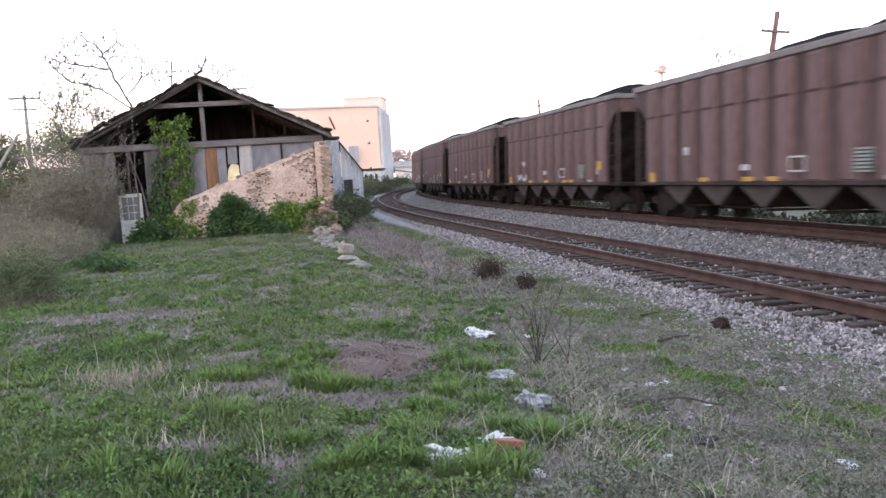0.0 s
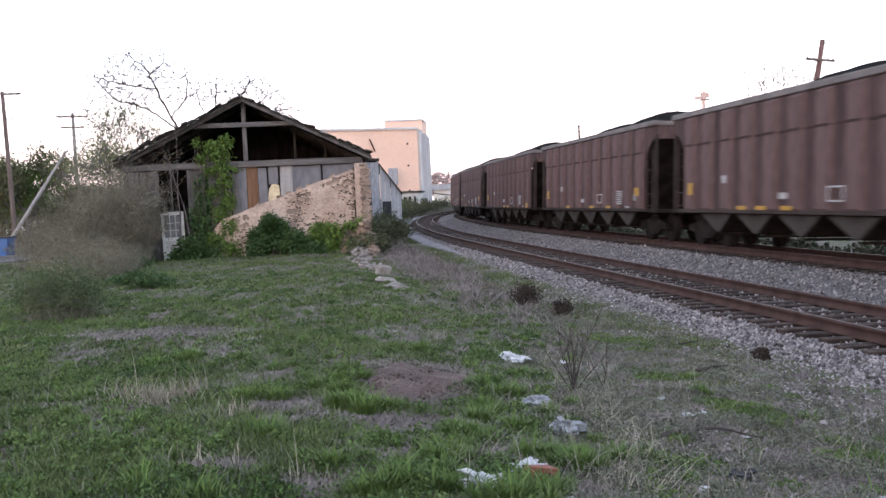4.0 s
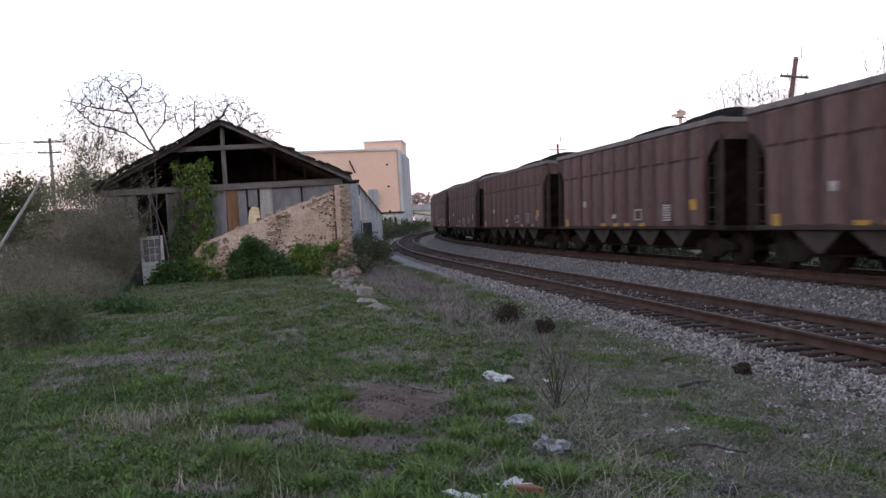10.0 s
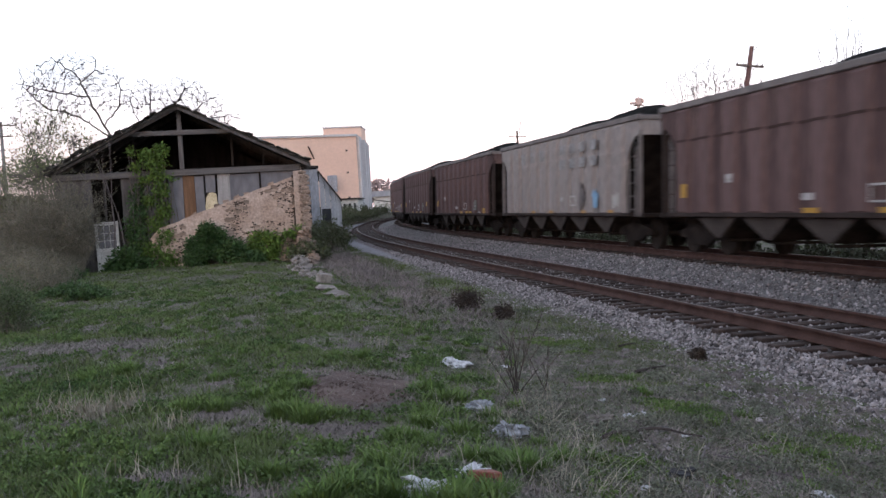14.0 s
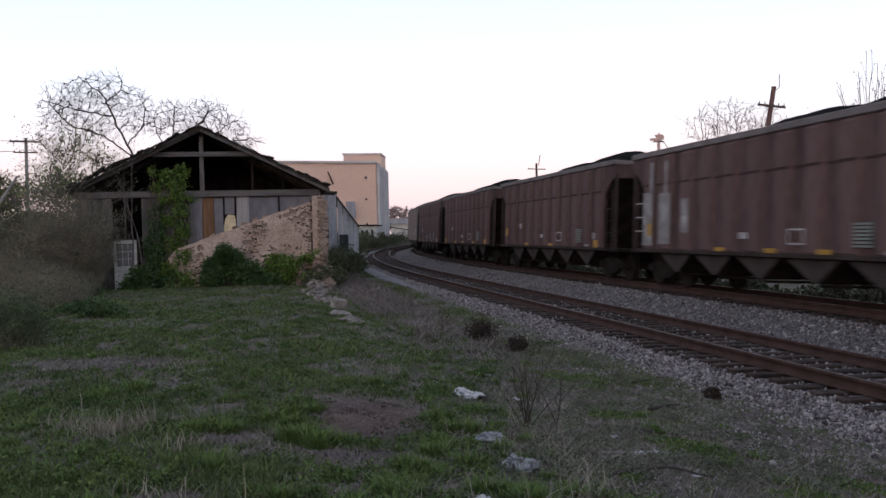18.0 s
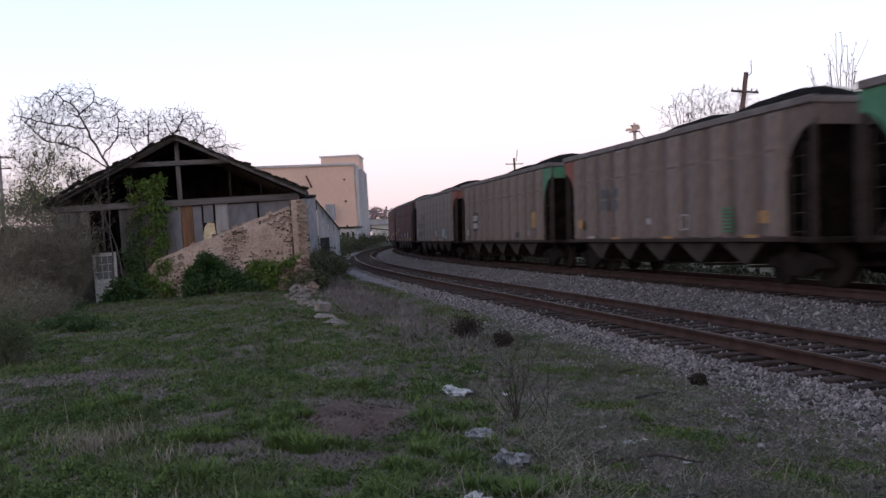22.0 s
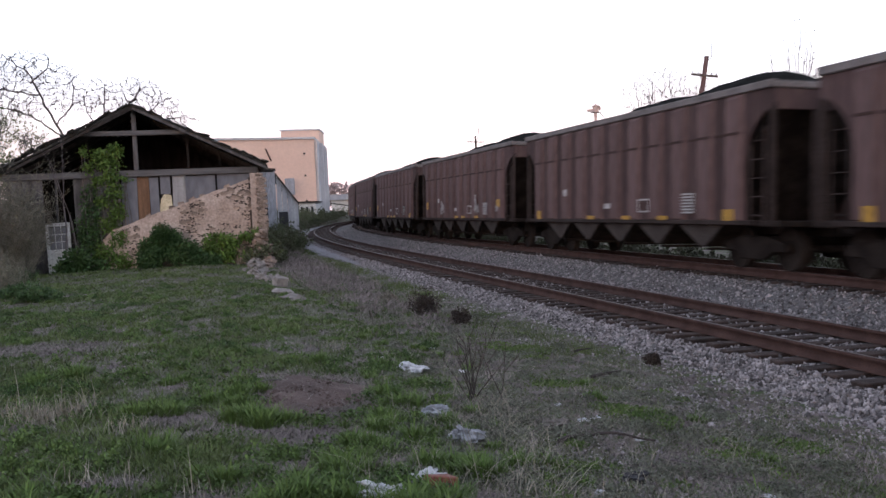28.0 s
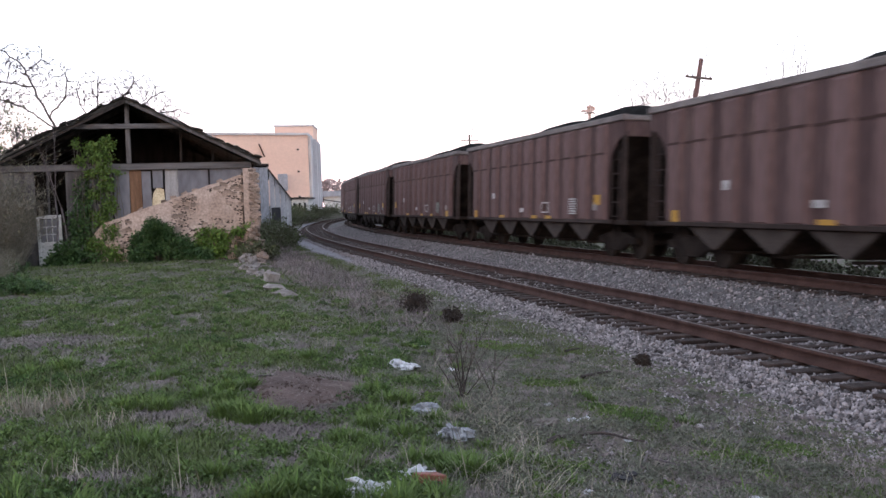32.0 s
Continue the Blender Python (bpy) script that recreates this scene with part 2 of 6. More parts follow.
    olive=mat("grey_olive_leaf", (0.115, 0.112, 0.072), (0.185, 0.18, 0.12), 2.0, 0.85, 0.0, 20, isl=0.4, hue=(0.13, 0.115, 0.088)),
    bud=mat("reddish_bud", (0.13, 0.095, 0.09), (0.19, 0.15, 0.145), 3.0, 0.9, 0.0, 30, isl=0.2),
    greybag=mat("thin_grey_plastic", (0.2, 0.215, 0.25), (0.31, 0.325, 0.36), 6.0, 0.45, 0.5, 30, (0.13, 0.13, 0.14), spots=0.58),
    bluebin=mat("blue_enamel", (0.03, 0.09, 0.26), (0.045, 0.12, 0.33), 2.0, 0.5, 0.05, 20),
    asphalt=mat("worn_asphalt", (0.07, 0.068, 0.07), (0.11, 0.107, 0.11), 1.0, 0.9, 0.4, 30),
    twig=mat("bare_twig", (0.095, 0.08, 0.084), (0.145, 0.125, 0.13), 3.0, 0.95, 0.1, 30, isl=0.2),
    pole=mat("weathered_pole", (0.10, 0.075, 0.07), (0.16, 0.125, 0.115), 2.0, 0.95, 0.4, 30, stretch=(4, 4, 0.3)),
    redpole=mat("reddish_creosote_pole", (0.13, 0.072, 0.068), (0.2, 0.12, 0.115), 2.0, 0.9, 0.4, 30, stretch=(4, 4, 0.3)),
    pinkmetal=mat("faded_red_oxide_metal", (0.62, 0.44, 0.40), (0.70, 0.52, 0.47), 2.0, 0.8, 0.2, 30),
    grass=mat("green_grass", (0.047, 0.079, 0.02), (0.117, 0.156, 0.05), 0.8, 0.8, 0.0, 20, isl=0.5, hue=(0.086, 0.11, 0.039)),
    dry=mat("dry_grass", (0.172, 0.148, 0.135), (0.28, 0.25, 0.23), 1.0, 0.85, 0.0, 20, isl=0.35, hue=(0.13, 0.105, 0.09)),
    leaf=mat("ivy_leaf", (0.045, 0.088, 0.016), (0.088, 0.145, 0.026), 2.0, 0.6, 0.0, 20, isl=0.5, hue=(0.095, 0.15, 0.03)),
    lime=mat("fresh_vine_leaf", (0.08, 0.135, 0.024), (0.13, 0.2, 0.038), 2.0, 0.6, 0.0, 20, isl=0.4),
    clover=mat("clover_leaf", (0.036, 0.073, 0.017), (0.095, 0.143, 0.042), 0.9, 0.7, 0.0, 20, isl=0.5),
    herb=mat("grey_green_herb", (0.095, 0.103, 0.077), (0.165, 0.173, 0.138), 2.0, 0.8, 0.0, 20, isl=0.4),
    moss=mat("low_moss", (0.07, 0.115, 0.03), (0.11, 0.16, 0.045), 2.0, 0.8, 0.0, 20, isl=0.35),
    thatch=mat("dead_thatch", (0.136, 0.114, 0.112), (0.232, 0.2, 0.193), 1.0, 0.9, 0.0, 20, isl=0.4),
    tuft=mat("fresh_grass_tuft", (0.06, 0.115, 0.022), (0.125, 0.195, 0.045), 1.5, 0.75, 0.0, 20, isl=0.45, hue=(0.09, 0.135, 0.04)),
    straw=mat("pale_straw", (0.2, 0.182, 0.145), (0.3, 0.275, 0.22), 2.0, 0.85, 0.0, 20, isl=0.25),
    darkleaf=mat("dark_shrub_leaf", (0.028, 0.062, 0.018), (0.055, 0.10, 0.03), 2.0, 0.6, 0.0, 20, isl=0.4),
    spring=mat("spring_leaf", (0.13, 0.155, 0.07), (0.21, 0.23, 0.12), 2.0, 0.7, 0.0, 20, isl=0.4),
    brush=mat("grey_brown_brush", (0.155, 0.143, 0.115), (0.235, 0.216, 0.178), 2.0, 0.9, 0.0, 20, isl=0.25),
    litter=mat("white_plastic", (0.36, 0.37, 0.40), (0.52, 0.53, 0.565), 8.0, 0.5, 0.5, 30, (0.24, 0.23, 0.23), spots=0.6),
    rubble=mat("white_rubble", (0.16, 0.14, 0.13), (0.27, 0.245, 0.232), 4.0, 0.95, 0.5, 30, rnd=0.25),
    glass=mat("dull_window_glass", (0.13, 0.125, 0.14), (0.2, 0.195, 0.21), 3.0, 0.3, 0.05, 20),
    carpaint=mat("grey_car_paint", (0.30, 0.31, 0.33), (0.36, 0.37, 0.39), 2.0, 0.3, 0.0, 20),
    lamp_red=mat("tail_light_red", (0.5, 0.03, 0.02), (0.6, 0.04, 0.03), 2.0, 0.3, 0.0, 20),
    # distance haze is put into this pale pinkish wood colour
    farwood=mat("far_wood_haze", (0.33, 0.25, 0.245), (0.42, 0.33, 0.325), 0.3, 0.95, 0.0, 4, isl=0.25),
)


# ---- mesh helpers ----
def bm_box(bm, x0, x1, y0, y1, z0, z1, m=None, bevel=0.0):
    """A box, optionally bevelled, put into bm."""
    t = bmesh.new()
    bmesh.ops.create_cube(t, size=1)
    for v in t.verts:
        v.co = Vector((x0 + (v.co.x + 0.5) * (x1 - x0), y0 + (v.co.y + 0.5) * (y1 - y0), z0 + (v.co.z + 0.5) * (z1 - z0)))
    if bevel:
        bmesh.ops.bevel(t, geom=t.edges[:], offset=bevel, segments=1, affect="EDGES", profile=0.5)
    if m is not None:
        bmesh.ops.transform(t, matrix=m, verts=t.verts)
    merge(bm, t)


def merge(bm, t):
    me = bpy.data.meshes.new("tmp")
    t.to_mesh(me)
    t.free()
    bm.from_mesh(me)
    bpy.data.meshes.remove(me)


def bm_tube(bm, a, b, r0, r1=None, n=8):
    """A tapered rod from a to b."""
    a, b = Vector(a), Vector(b)
    t = bmesh.new()
    bmesh.ops.create_cone(t, cap_ends=True, segments=n, radius1=r0, radius2=r0 if r1 is None else r1, depth=(b - a).length)
    bmesh.ops.transform(t, matrix=Matrix.Translation((a + b) / 2) @ (b - a).to_track_quat("Z", "Y").to_matrix().to_4x4(), verts=t.verts)
    merge(bm, t)


def bm_prism(bm, outline, y0, y1):
    """An outline in x, z drawn out from y0 to y1."""
    lo = [bm.verts.new((x, y0, z)) for x, z in outline]
    hi = [bm.verts.new((x, y1, z)) for x, z in outline]
    bm.faces.new(lo)
    bm.faces.new(hi[::-1])
    n = len(lo)
    for i in range(n):
        bm.faces.new((lo[i], hi[i], hi[(i + 1) % n], lo[(i + 1) % n]))


def mesh_of(bm, name, material, smooth=False):
    bmesh.ops.recalc_face_normals(bm, faces=bm.faces[:])
    me = bpy.data.meshes.new(name)
    bm.to_mesh(me)
    bm.free()
    me.materials.append(M[material])
    if smooth:
        me.shade_smooth()
    return me


def part(name, bm, material, parent=None, label="", at=None, smooth=False):
    """Links a bmesh (or a ready mesh) as one object under a thing or part."""
    me = bm if isinstance(bm, bpy.types.Mesh) else mesh_of(bm, name, material, smooth)
    ob = new(name, me)
    if parent is not None:
        ob.parent = parent
    if at is not None:
        ob.matrix_basis = at
    return tagged(ob, label)


def arrays_mesh(name, verts, faces, material, smooth=False):
    """A mesh from computed arrays; faces is an (n, k) array."""
    me = bpy.data.meshes.new(name)
    v, fc = np.asarray(verts, float).reshape(-1, 3), np.asarray(faces, int)
    me.vertices.add(len(v))
    me.vertices.foreach_set("co", v.ravel())
    n, k = fc.shape
    me.loops.add(n * k)
    me.loops.foreach_set("vertex_index", fc.ravel())
    me.polygons.add(n)
    me.polygons.foreach_set("loop_start", np.arange(n) * k)
    me.update(calc_edges=True)
    me.validate()
    me.materials.append(M[material])
    if smooth:
        me.shade_smooth()
    return me


def box(x0, x1, y0, y1, z0, z1, bevel=0.0):
    bm = bmesh.new()
    bm_box(bm, x0, x1, y0, y1, z0, z1, bevel=bevel)
    return bm


def thing(name, label, category, at=None, group=""):
    ob = new(name)
    if at is not None:
        ob.matrix_basis = at
    return tagged(ob, label, category, group)

# ---- the line of the tracks ----
SG = np.arange(-760.0, 861.0)
KG = np.interp(SG, [-100, -60, 16.7, 42.5, 470, 500], [0, -0.00018, -0.00018, 0.00271, 0.00271, 0])
TH = np.cumsum(KG)
TH += -0.18802 - TH[760]
PX, PY = np.cumsum(np.sin(TH)), np.cumsum(np.cos(TH))
PX += 5.968 - PX[760]
PY += 12.0 - PY[760]
D = 4.294          # spacing of the two tracks
TX, TY = PX + D * np.cos(TH), PY - D * np.sin(TH)
ST = np.concatenate([[0], np.cumsum(np.hypot(np.diff(TX), np.diff(TY)))])
ST -= ST[760]


def on_near(s, off=0.0):
    """Place and heading on the near track's centreline, off metres to its right."""
    x, y, h = (np.interp(s, SG, a) for a in (PX, PY, TH))
    return x + off * np.cos(h), y - off * np.sin(h), h


def on_far(s, off=0.0):
    x, y, h = (np.interp(s, ST, a) for a in (TX, TY, TH))
    return x + off * np.cos(h), y - off * np.sin(h), h


def lateral(x, y):
    """Signed distance to the right of the near track's centreline."""
    x, y = np.atleast_1d(x).astype(float), np.atleast_1d(y).astype(float)
    out = np.empty(len(x))
    sub = slice(0, None, 4)
    for i in range(0, len(x), 4000):
        xx, yy = x[i:i + 4000, None], y[i:i + 4000, None]
        k = np.argmin((xx - PX[sub]) ** 2 + (yy - PY[sub]) ** 2, 1) * 4
        out[i:i + 4000] = (x[i:i + 4000] - PX[k]) * np.cos(TH[k]) - (y[i:i + 4000] - PY[k]) * np.sin(TH[k])
    return out


def smooth(a, b, x):
    t = np.clip((x - a) / (b - a), 0, 1)
    return t * t * (3 - 2 * t)


def ground_z(x, y):
    x, y = np.atleast_1d(x).astype(float), np.atleast_1d(y).astype(float)
    d = lateral(x, y)
    r = np.hypot(x, y)
    plateau = 0.2 - 0.22 * smooth(6, 32, r)
    z = -0.37 + (plateau + 0.37) * smooth(1.6, 8.5, -d)
    z = z + 0.035 * np.sin(x * 1.1 + 0.6 * y) * np.cos(0.8 * y - 0.3 * x) * smooth(2.5, 4, -d) * smooth(120, 20, r)
    z = np.where(d > -1.3, -0.75, z)
    return np.where(d > 6, -0.62 + 0.25 * smooth(8, 14, d), z)


def build_ground():
    rad = np.concatenate([[0], np.geomspace(0.6, 3200, 260)])
    ang = np.linspace(0, 2 * np.pi, 541)[:-1]
    x, y = rad[:, None] * np.sin(ang), rad[:, None] * np.cos(ang)
    z = ground_z(x.ravel(), y.ravel())
    nr, na = x.shape
    i, j = np.meshgrid(np.arange(nr - 1), np.arange(na), indexing="ij")
    a, b = i * na + j, i * na + (j + 1) % na
    me = arrays_mesh("ground", np.c_[x.ravel(), y.ravel(), z], np.stack([a, a + na, b + na, b], -1).reshape(-1, 4), "soil", True)
    tagged(new("ground", me), "rough weedy ground of soil and thin grass", "ground", kind="structure")


def sweep(name, prof, s, where, material, smoothed=False):
    """A strip with the cross-section prof (offset, height) along a track."""
    prof = np.array(prof)
    x, y, h = where(s)
    v = np.stack([x[:, None] + prof[:, 0] * np.cos(h)[:, None], y[:, None] - prof[:, 0] * np.sin(h)[:, None],
                  np.broadcast_to(prof[:, 1], (len(s), len(prof)))], -1)
    n, k = len(s), len(prof)
    i, j = np.meshgrid(np.arange(n - 1), np.arange(k - 1), indexing="ij")
    a = (i * k + j).ravel()
    return arrays_mesh(name, v.reshape(-1, 3), np.stack([a, a + 1, a + k + 1, a + k], -1), material, smoothed)


S_LONG = np.concatenate([np.arange(-740, -40, 10.0), np.arange(-40, 180, 1.0), np.arange(180, 841, 10.0)])
BED = [(-2.4, -0.8), (-2.05, -0.58), (-1.75, -0.36), (-1.5, -0.25), (-1.25, -0.2), (1.3, -0.205), (1.9, -0.18), (2.65, 0.05), (3.0, 0.095), (5.6, 0.03), (6.0, -0.05), (7.3, -0.66)]


def build_bed():
    me = sweep("ballast", BED, S_LONG, on_near, "ballast", True)
    tagged(new("ballast_bed", me), "grey crushed-stone ballast bed under two tracks", "ballast", kind="structure")


def build_shoulder():
    """The broad pale gravel shoulder that widens towards the bend."""
    s = np.arange(20.0, 170.0, 1.0)
    w = .15 + .75 * smooth(20, 42, s) + 1.3 * smooth(60, 105, s)
    q = np.array([0, .25, .5, .75, 1.0, 1.12])
    off = -1.42 - w[:, None] * q
    z = np.broadcast_to(np.array([-.235, -.27, -.30, -.325, -.345, -.62]), off.shape)
    x, y, h = on_near(s)
    v = np.stack([x[:, None] + off * np.cos(h)[:, None], y[:, None] - off * np.sin(h)[:, None], z], -1)
    i, j = np.meshgrid(np.arange(len(s) - 1), np.arange(5), indexing="ij")
    a = (i * 6 + j).ravel()
    me = arrays_mesh("gravel_shoulder", v.reshape(-1, 3), np.stack([a, a + 1, a + 7, a + 6], -1), "shoulder", True)
    tagged(new("gravel_shoulder", me), "pale blue-grey fine gravel shoulder beside the track", "gravel", kind="structure")


def rail_profile(o, z):
    """Rail section: head, web and foot, top at z, centred at o."""
    p = [(-.075, -.17), (-.075, -.155), (-.012, -.13), (-.010, -.055), (-.036, -.04), (-.036, -.008), (-.028, 0), (.028, 0), (.036, -.008), (.036, -.04),
         (.010, -.055), (.012, -.13), (.075, -.155), (.075, -.17)]
    return [(o + a, z + b) for a, b in p]


TIE_S = np.arange(-740, 840, 0.52)


def build_track(name, where, zl, zr, label):
    t = thing(name, label, "railway track")
    t["kind"] = "structure"
    for o, z in ((-0.7525, zl), (0.7525, zr)):
        r = part("rail", sweep("rail", rail_profile(o, z), S_LONG, where, "rust"), None, t)
        part("running_surface", sweep("running_surface", [(o - .024, z + .003), (o + .024, z + .003)], S_LONG, where, "shine"), None, r, "worn bright rail head")
    tilt = math.degrees(math.atan2(zl - zr, 1.505))
    rng = random.Random(5)
    bm = bmesh.new()
    bm_box(bm, -0.115, 0.115, -1.28, 1.28, -0.17, 0, bevel=0.012)
    tie = mesh_of(bm, "tie", "tie")
    rest_v, rest_f = [], []
    cube = np.array([(-.115, -1.28, -.17), (.115, -1.28, -.17), (.115, 1.28, -.17), (-.115, 1.28, -.17), (-.115, -1.28, 0), (.115, -1.28, 0), (.115, 1.28, 0), (-.115, 1.28, 0)])
    quads = np.array([(4, 5, 6, 7), (0, 1, 5, 4), (1, 2, 6, 5), (2, 3, 7, 6), (3, 0, 4, 7)])
    zc = (zl + zr) / 2 - 0.172
    for s in TIE_S:
        x, y, h = where(s)
        lat = rng.uniform(-.07, .07)
        m = pose(float(x + lat * np.cos(h)), float(y - lat * np.sin(h)), zc + rng.uniform(-.015, .005), tilt + rng.uniform(-.4, .4), 0, 90 - math.degrees(float(h)) + rng.uniform(-1.5, 1.5))
        if -6 < s < 110:
            part("tie", tie, None, t, at=m)
        else:
            rest_f.append(quads + 8 * len(rest_v))
            rest_v.append(cube @ np.array(m.to_3x3()).T + np.array(m.translation))
    part("far_ties", arrays_mesh("far_ties", np.concatenate(rest_v), np.concatenate(rest_f), "tie"), None, t)["kind"] = "stuff"


def rock_templates(n, rng):
    """Small angular stones of six corners."""
    base = np.array([(1, 0, 0), (0, 1, 0), (-1, 0, 0), (0, -1, 0), (0, 0, 1), (0, 0, -1)], float) * 0.62
    return [base * rng.uniform(0.65, 1.2, 3) + rng.uniform(-0.2, 0.2, (6, 3)) for _ in range(n)]


STONE_F = np.array([(0, 1, 4), (1, 2, 4), (2, 3, 4), (3, 0, 4), (1, 0, 5), (2, 1, 5), (3, 2, 5), (0, 3, 5)])


def stones(name, pts, size, material, seed, label, category):
    """Many loose stones at pts, one joined mesh."""
    rng = np.random.default_rng(seed)
    n = len(pts)
    tm = np.array(rock_templates(24, rng))[rng.integers(0, 24, n)]
    a, b = rng.uniform(0, 6.28, n), rng.uniform(0, 6.28, n)
    sz = size * rng.lognormal(0, 0.32, n)
    ca, sa, cb, sb = np.cos(a), np.sin(a), np.cos(b), np.sin(b)
    z0 = np.zeros(n)
    R = np.stack([np.stack([ca, -sa * cb, sa * sb], -1), np.stack([sa, ca * cb, -ca * sb], -1), np.stack([z0, sb, cb], -1)], 1)
    v = np.einsum("nij,nkj->nki", R, tm) * sz[:, None, None] + pts[:, None, :]
    fc = (STONE_F[None] + 6 * np.arange(n)[:, None, None]).reshape(-1, 3)
    ob = new(name, arrays_mesh(name, v.reshape(-1, 3), fc, material))
    return tagged(ob, label, category, kind="stuff")


def build_stones():
    rng = np.random.default_rng(3)
    pr = np.array(BED)
    n = 88000
    s = -4 + 84 * rng.random(n) ** 1.8
    off = np.where(rng.random(n) < 0.27, rng.uniform(-1.82, -1.25, n), rng.uniform(-1.3, 3.6, n))
    x, y, h = on_near(s, off)
    z = np.interp(off, pr[:, 0], pr[:, 1]) + rng.uniform(-0.015, 0.02, n)
    keep = ~((abs(abs(off) - 0.7525) < 0.09) | (abs(abs(off - D) - 0.7525) < 0.09))
    k = np.interp(s, TIE_S, np.arange(len(TIE_S)))
    keep &= ~((abs(off) < 1.3) & (abs(k - np.round(k)) < 0.24) & (rng.random(n) < 0.8))
    stones("ballast_stones", np.c_[x, y, z][keep], 0.037, "stone", 4, "loose angular grey ballast stones", "ballast")
    n = 12000
    s, off = -4 + 60 * rng.random(n) ** 1.4, -1.68 - rng.exponential(0.42, n)
    x, y, h = on_near(s, off)
    stones("strayed_stones", np.c_[x, y, ground_z(x, y) - 0.004], 0.03, "stone", 6, "stray ballast stones among the weeds", "ballast")


# ---- the coal train ----
CAR_L, HALF = 15.531, 5.95


def travel(t):
    u = t / 32.0
    return 623.112 * u - 27.412 * u * u


def car_pose(k, t):
    x, y, h = on_far(-0.944 + CAR_L * k - HALF - travel(t))
    return pose(float(x), float(y), 0.2675, 2.63, 0, 90 - math.degrees(float(h)))


def shape_xz(outline, y0, y1):
    bm = bmesh.new()
    bm_prism(bm, outline, y0, y1)
    return bm


ARCH = [(6.1, 1.0), (6.1, 2.2), (6.16, 2.5), (6.3, 2.8), (6.52, 3.05), (6.78, 3.22), (7.06, 3.3)]


def corner_panel(sx):
    """A painted corner of the side, bounded by the curved cut-away."""
    bm = bmesh.new()
    bm_prism(bm, [(sx * x, z) for x, z in ARCH[2:] + [(7.06, 3.67), (6.12, 3.67)]], 1.541, 1.549)
    return bm


def car_body():
    """Open hopper tub: sides cut back in an arch at each end, sloping end sheets."""
    bm = bmesh.new()
    right = ARCH + [(7.06, 3.72)]
    out = right + [(-x, z) for x, z in right[::-1]]
    for y0, y1 in ((1.50, 1.54), (-1.54, -1.50)):
        bm_prism(bm, out, y0, y1)
    return bm


def slope_sheet(sx):
    """Underside of the sloping end sheet; its shade is put into a near-black colour."""
    bm = bmesh.new()
    bm_prism(bm, [(sx * 6.98, 3.40), (sx * 6.98, 3.36), (sx * 4.88, .98), (sx * 4.86, 1.02)], -1.49, 1.49)
    return bm


def build_car(paint, label):
    car = thing("hopper_car", label, "freight car", group="coal train")
    part("body", car_body(), paint, car)
    # end posts and ladders in a darker tone than the body paint
    end_tone = {"carsilver": "chord"}.get(paint, "endpost")
    rib = bmesh.new()
    bm_prism(rib, [(-.35, .99), (.35, .99), (.33, 3.68), (-.33, 3.68)], 0, 0.095)
    bmesh.ops.bevel(rib, geom=[e for e in rib.edges if abs(e.verts[0].co.y - .095) < 1e-5 and abs(e.verts[1].co.y - .095) < 1e-5], offset=0.09, segments=1, affect="EDGES")
    # light on the ribs is painted: brown and grey cars get the lighter copy
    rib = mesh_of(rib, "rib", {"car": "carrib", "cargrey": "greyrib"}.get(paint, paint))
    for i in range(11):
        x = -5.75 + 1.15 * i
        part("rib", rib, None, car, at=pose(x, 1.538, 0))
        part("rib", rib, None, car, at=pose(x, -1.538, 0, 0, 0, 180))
    seam = box(-6.09, 6.09, 0, 0.014, 2.83, 2.89)
    for i in range(11):
        bm_box(seam, -6.01 + 1.15 * i, -5.49 + 1.15 * i, .08, .101, 2.83, 2.89)
    seam = mesh_of(seam, "side_seam", {"car": "seam"}.get(paint, paint))
    chord = mesh_of(box(-7.1, 7.1, -0.09, 0.07, 3.68, 3.84, 0.02), "top_chord", "chord")
    sill = mesh_of(box(-6.55, 6.55, -0.06, 0.105, 0.95, 1.05, 0.012), "side_sill", "endpost")
    for y, r in ((1.54, 0), (-1.54, 180)):
        part("side_seam", seam, None, car, at=pose(0, y, 0, 0, 0, r))
        part("top_chord", chord, None, car, "dust-covered top chord", at=pose(0, y, 0, 0, 0, r))
        part("side_sill", sill, None, car, at=pose(0, y, 0, 0, 0, r))
    endc = mesh_of(box(-0.07, 0.07, -1.5, 1.5, 3.68, 3.82, 0.02), "end_chord", "chord")
    plate = mesh_of(box(-.02, .02, -1.48, 1.48, 3.26, 3.69, .005), "end_plate", paint)
    post = mesh_of(box(-0.055, 0.055, -0.05, 0.05, 0.95, 3.40, 0.012), "corner_post", end_tone)
    lad = bmesh.new()
    for z in np.arange(1.15, 2.9, 0.38):
        bm_tube(lad, (-0.24, 0, z), (0.24, 0, z), 0.012, n=6)
    for x, zt in ((-0.24, 2.95), (0.24, 2.6)):
        bm_box(lad, x - .025, x + .025, -.02, .02, 0.95, zt)
    lad = mesh_of(lad, "ladder", end_tone)
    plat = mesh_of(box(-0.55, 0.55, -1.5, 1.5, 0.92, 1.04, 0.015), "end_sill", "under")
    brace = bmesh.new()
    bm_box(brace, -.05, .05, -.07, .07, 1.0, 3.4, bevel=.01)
    brace = mesh_of(brace, "end_post", end_tone)
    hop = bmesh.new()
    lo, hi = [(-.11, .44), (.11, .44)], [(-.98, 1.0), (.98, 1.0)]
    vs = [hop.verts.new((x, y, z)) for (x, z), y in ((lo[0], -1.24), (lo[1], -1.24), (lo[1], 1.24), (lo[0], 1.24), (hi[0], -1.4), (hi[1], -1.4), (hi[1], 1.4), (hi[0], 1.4))]
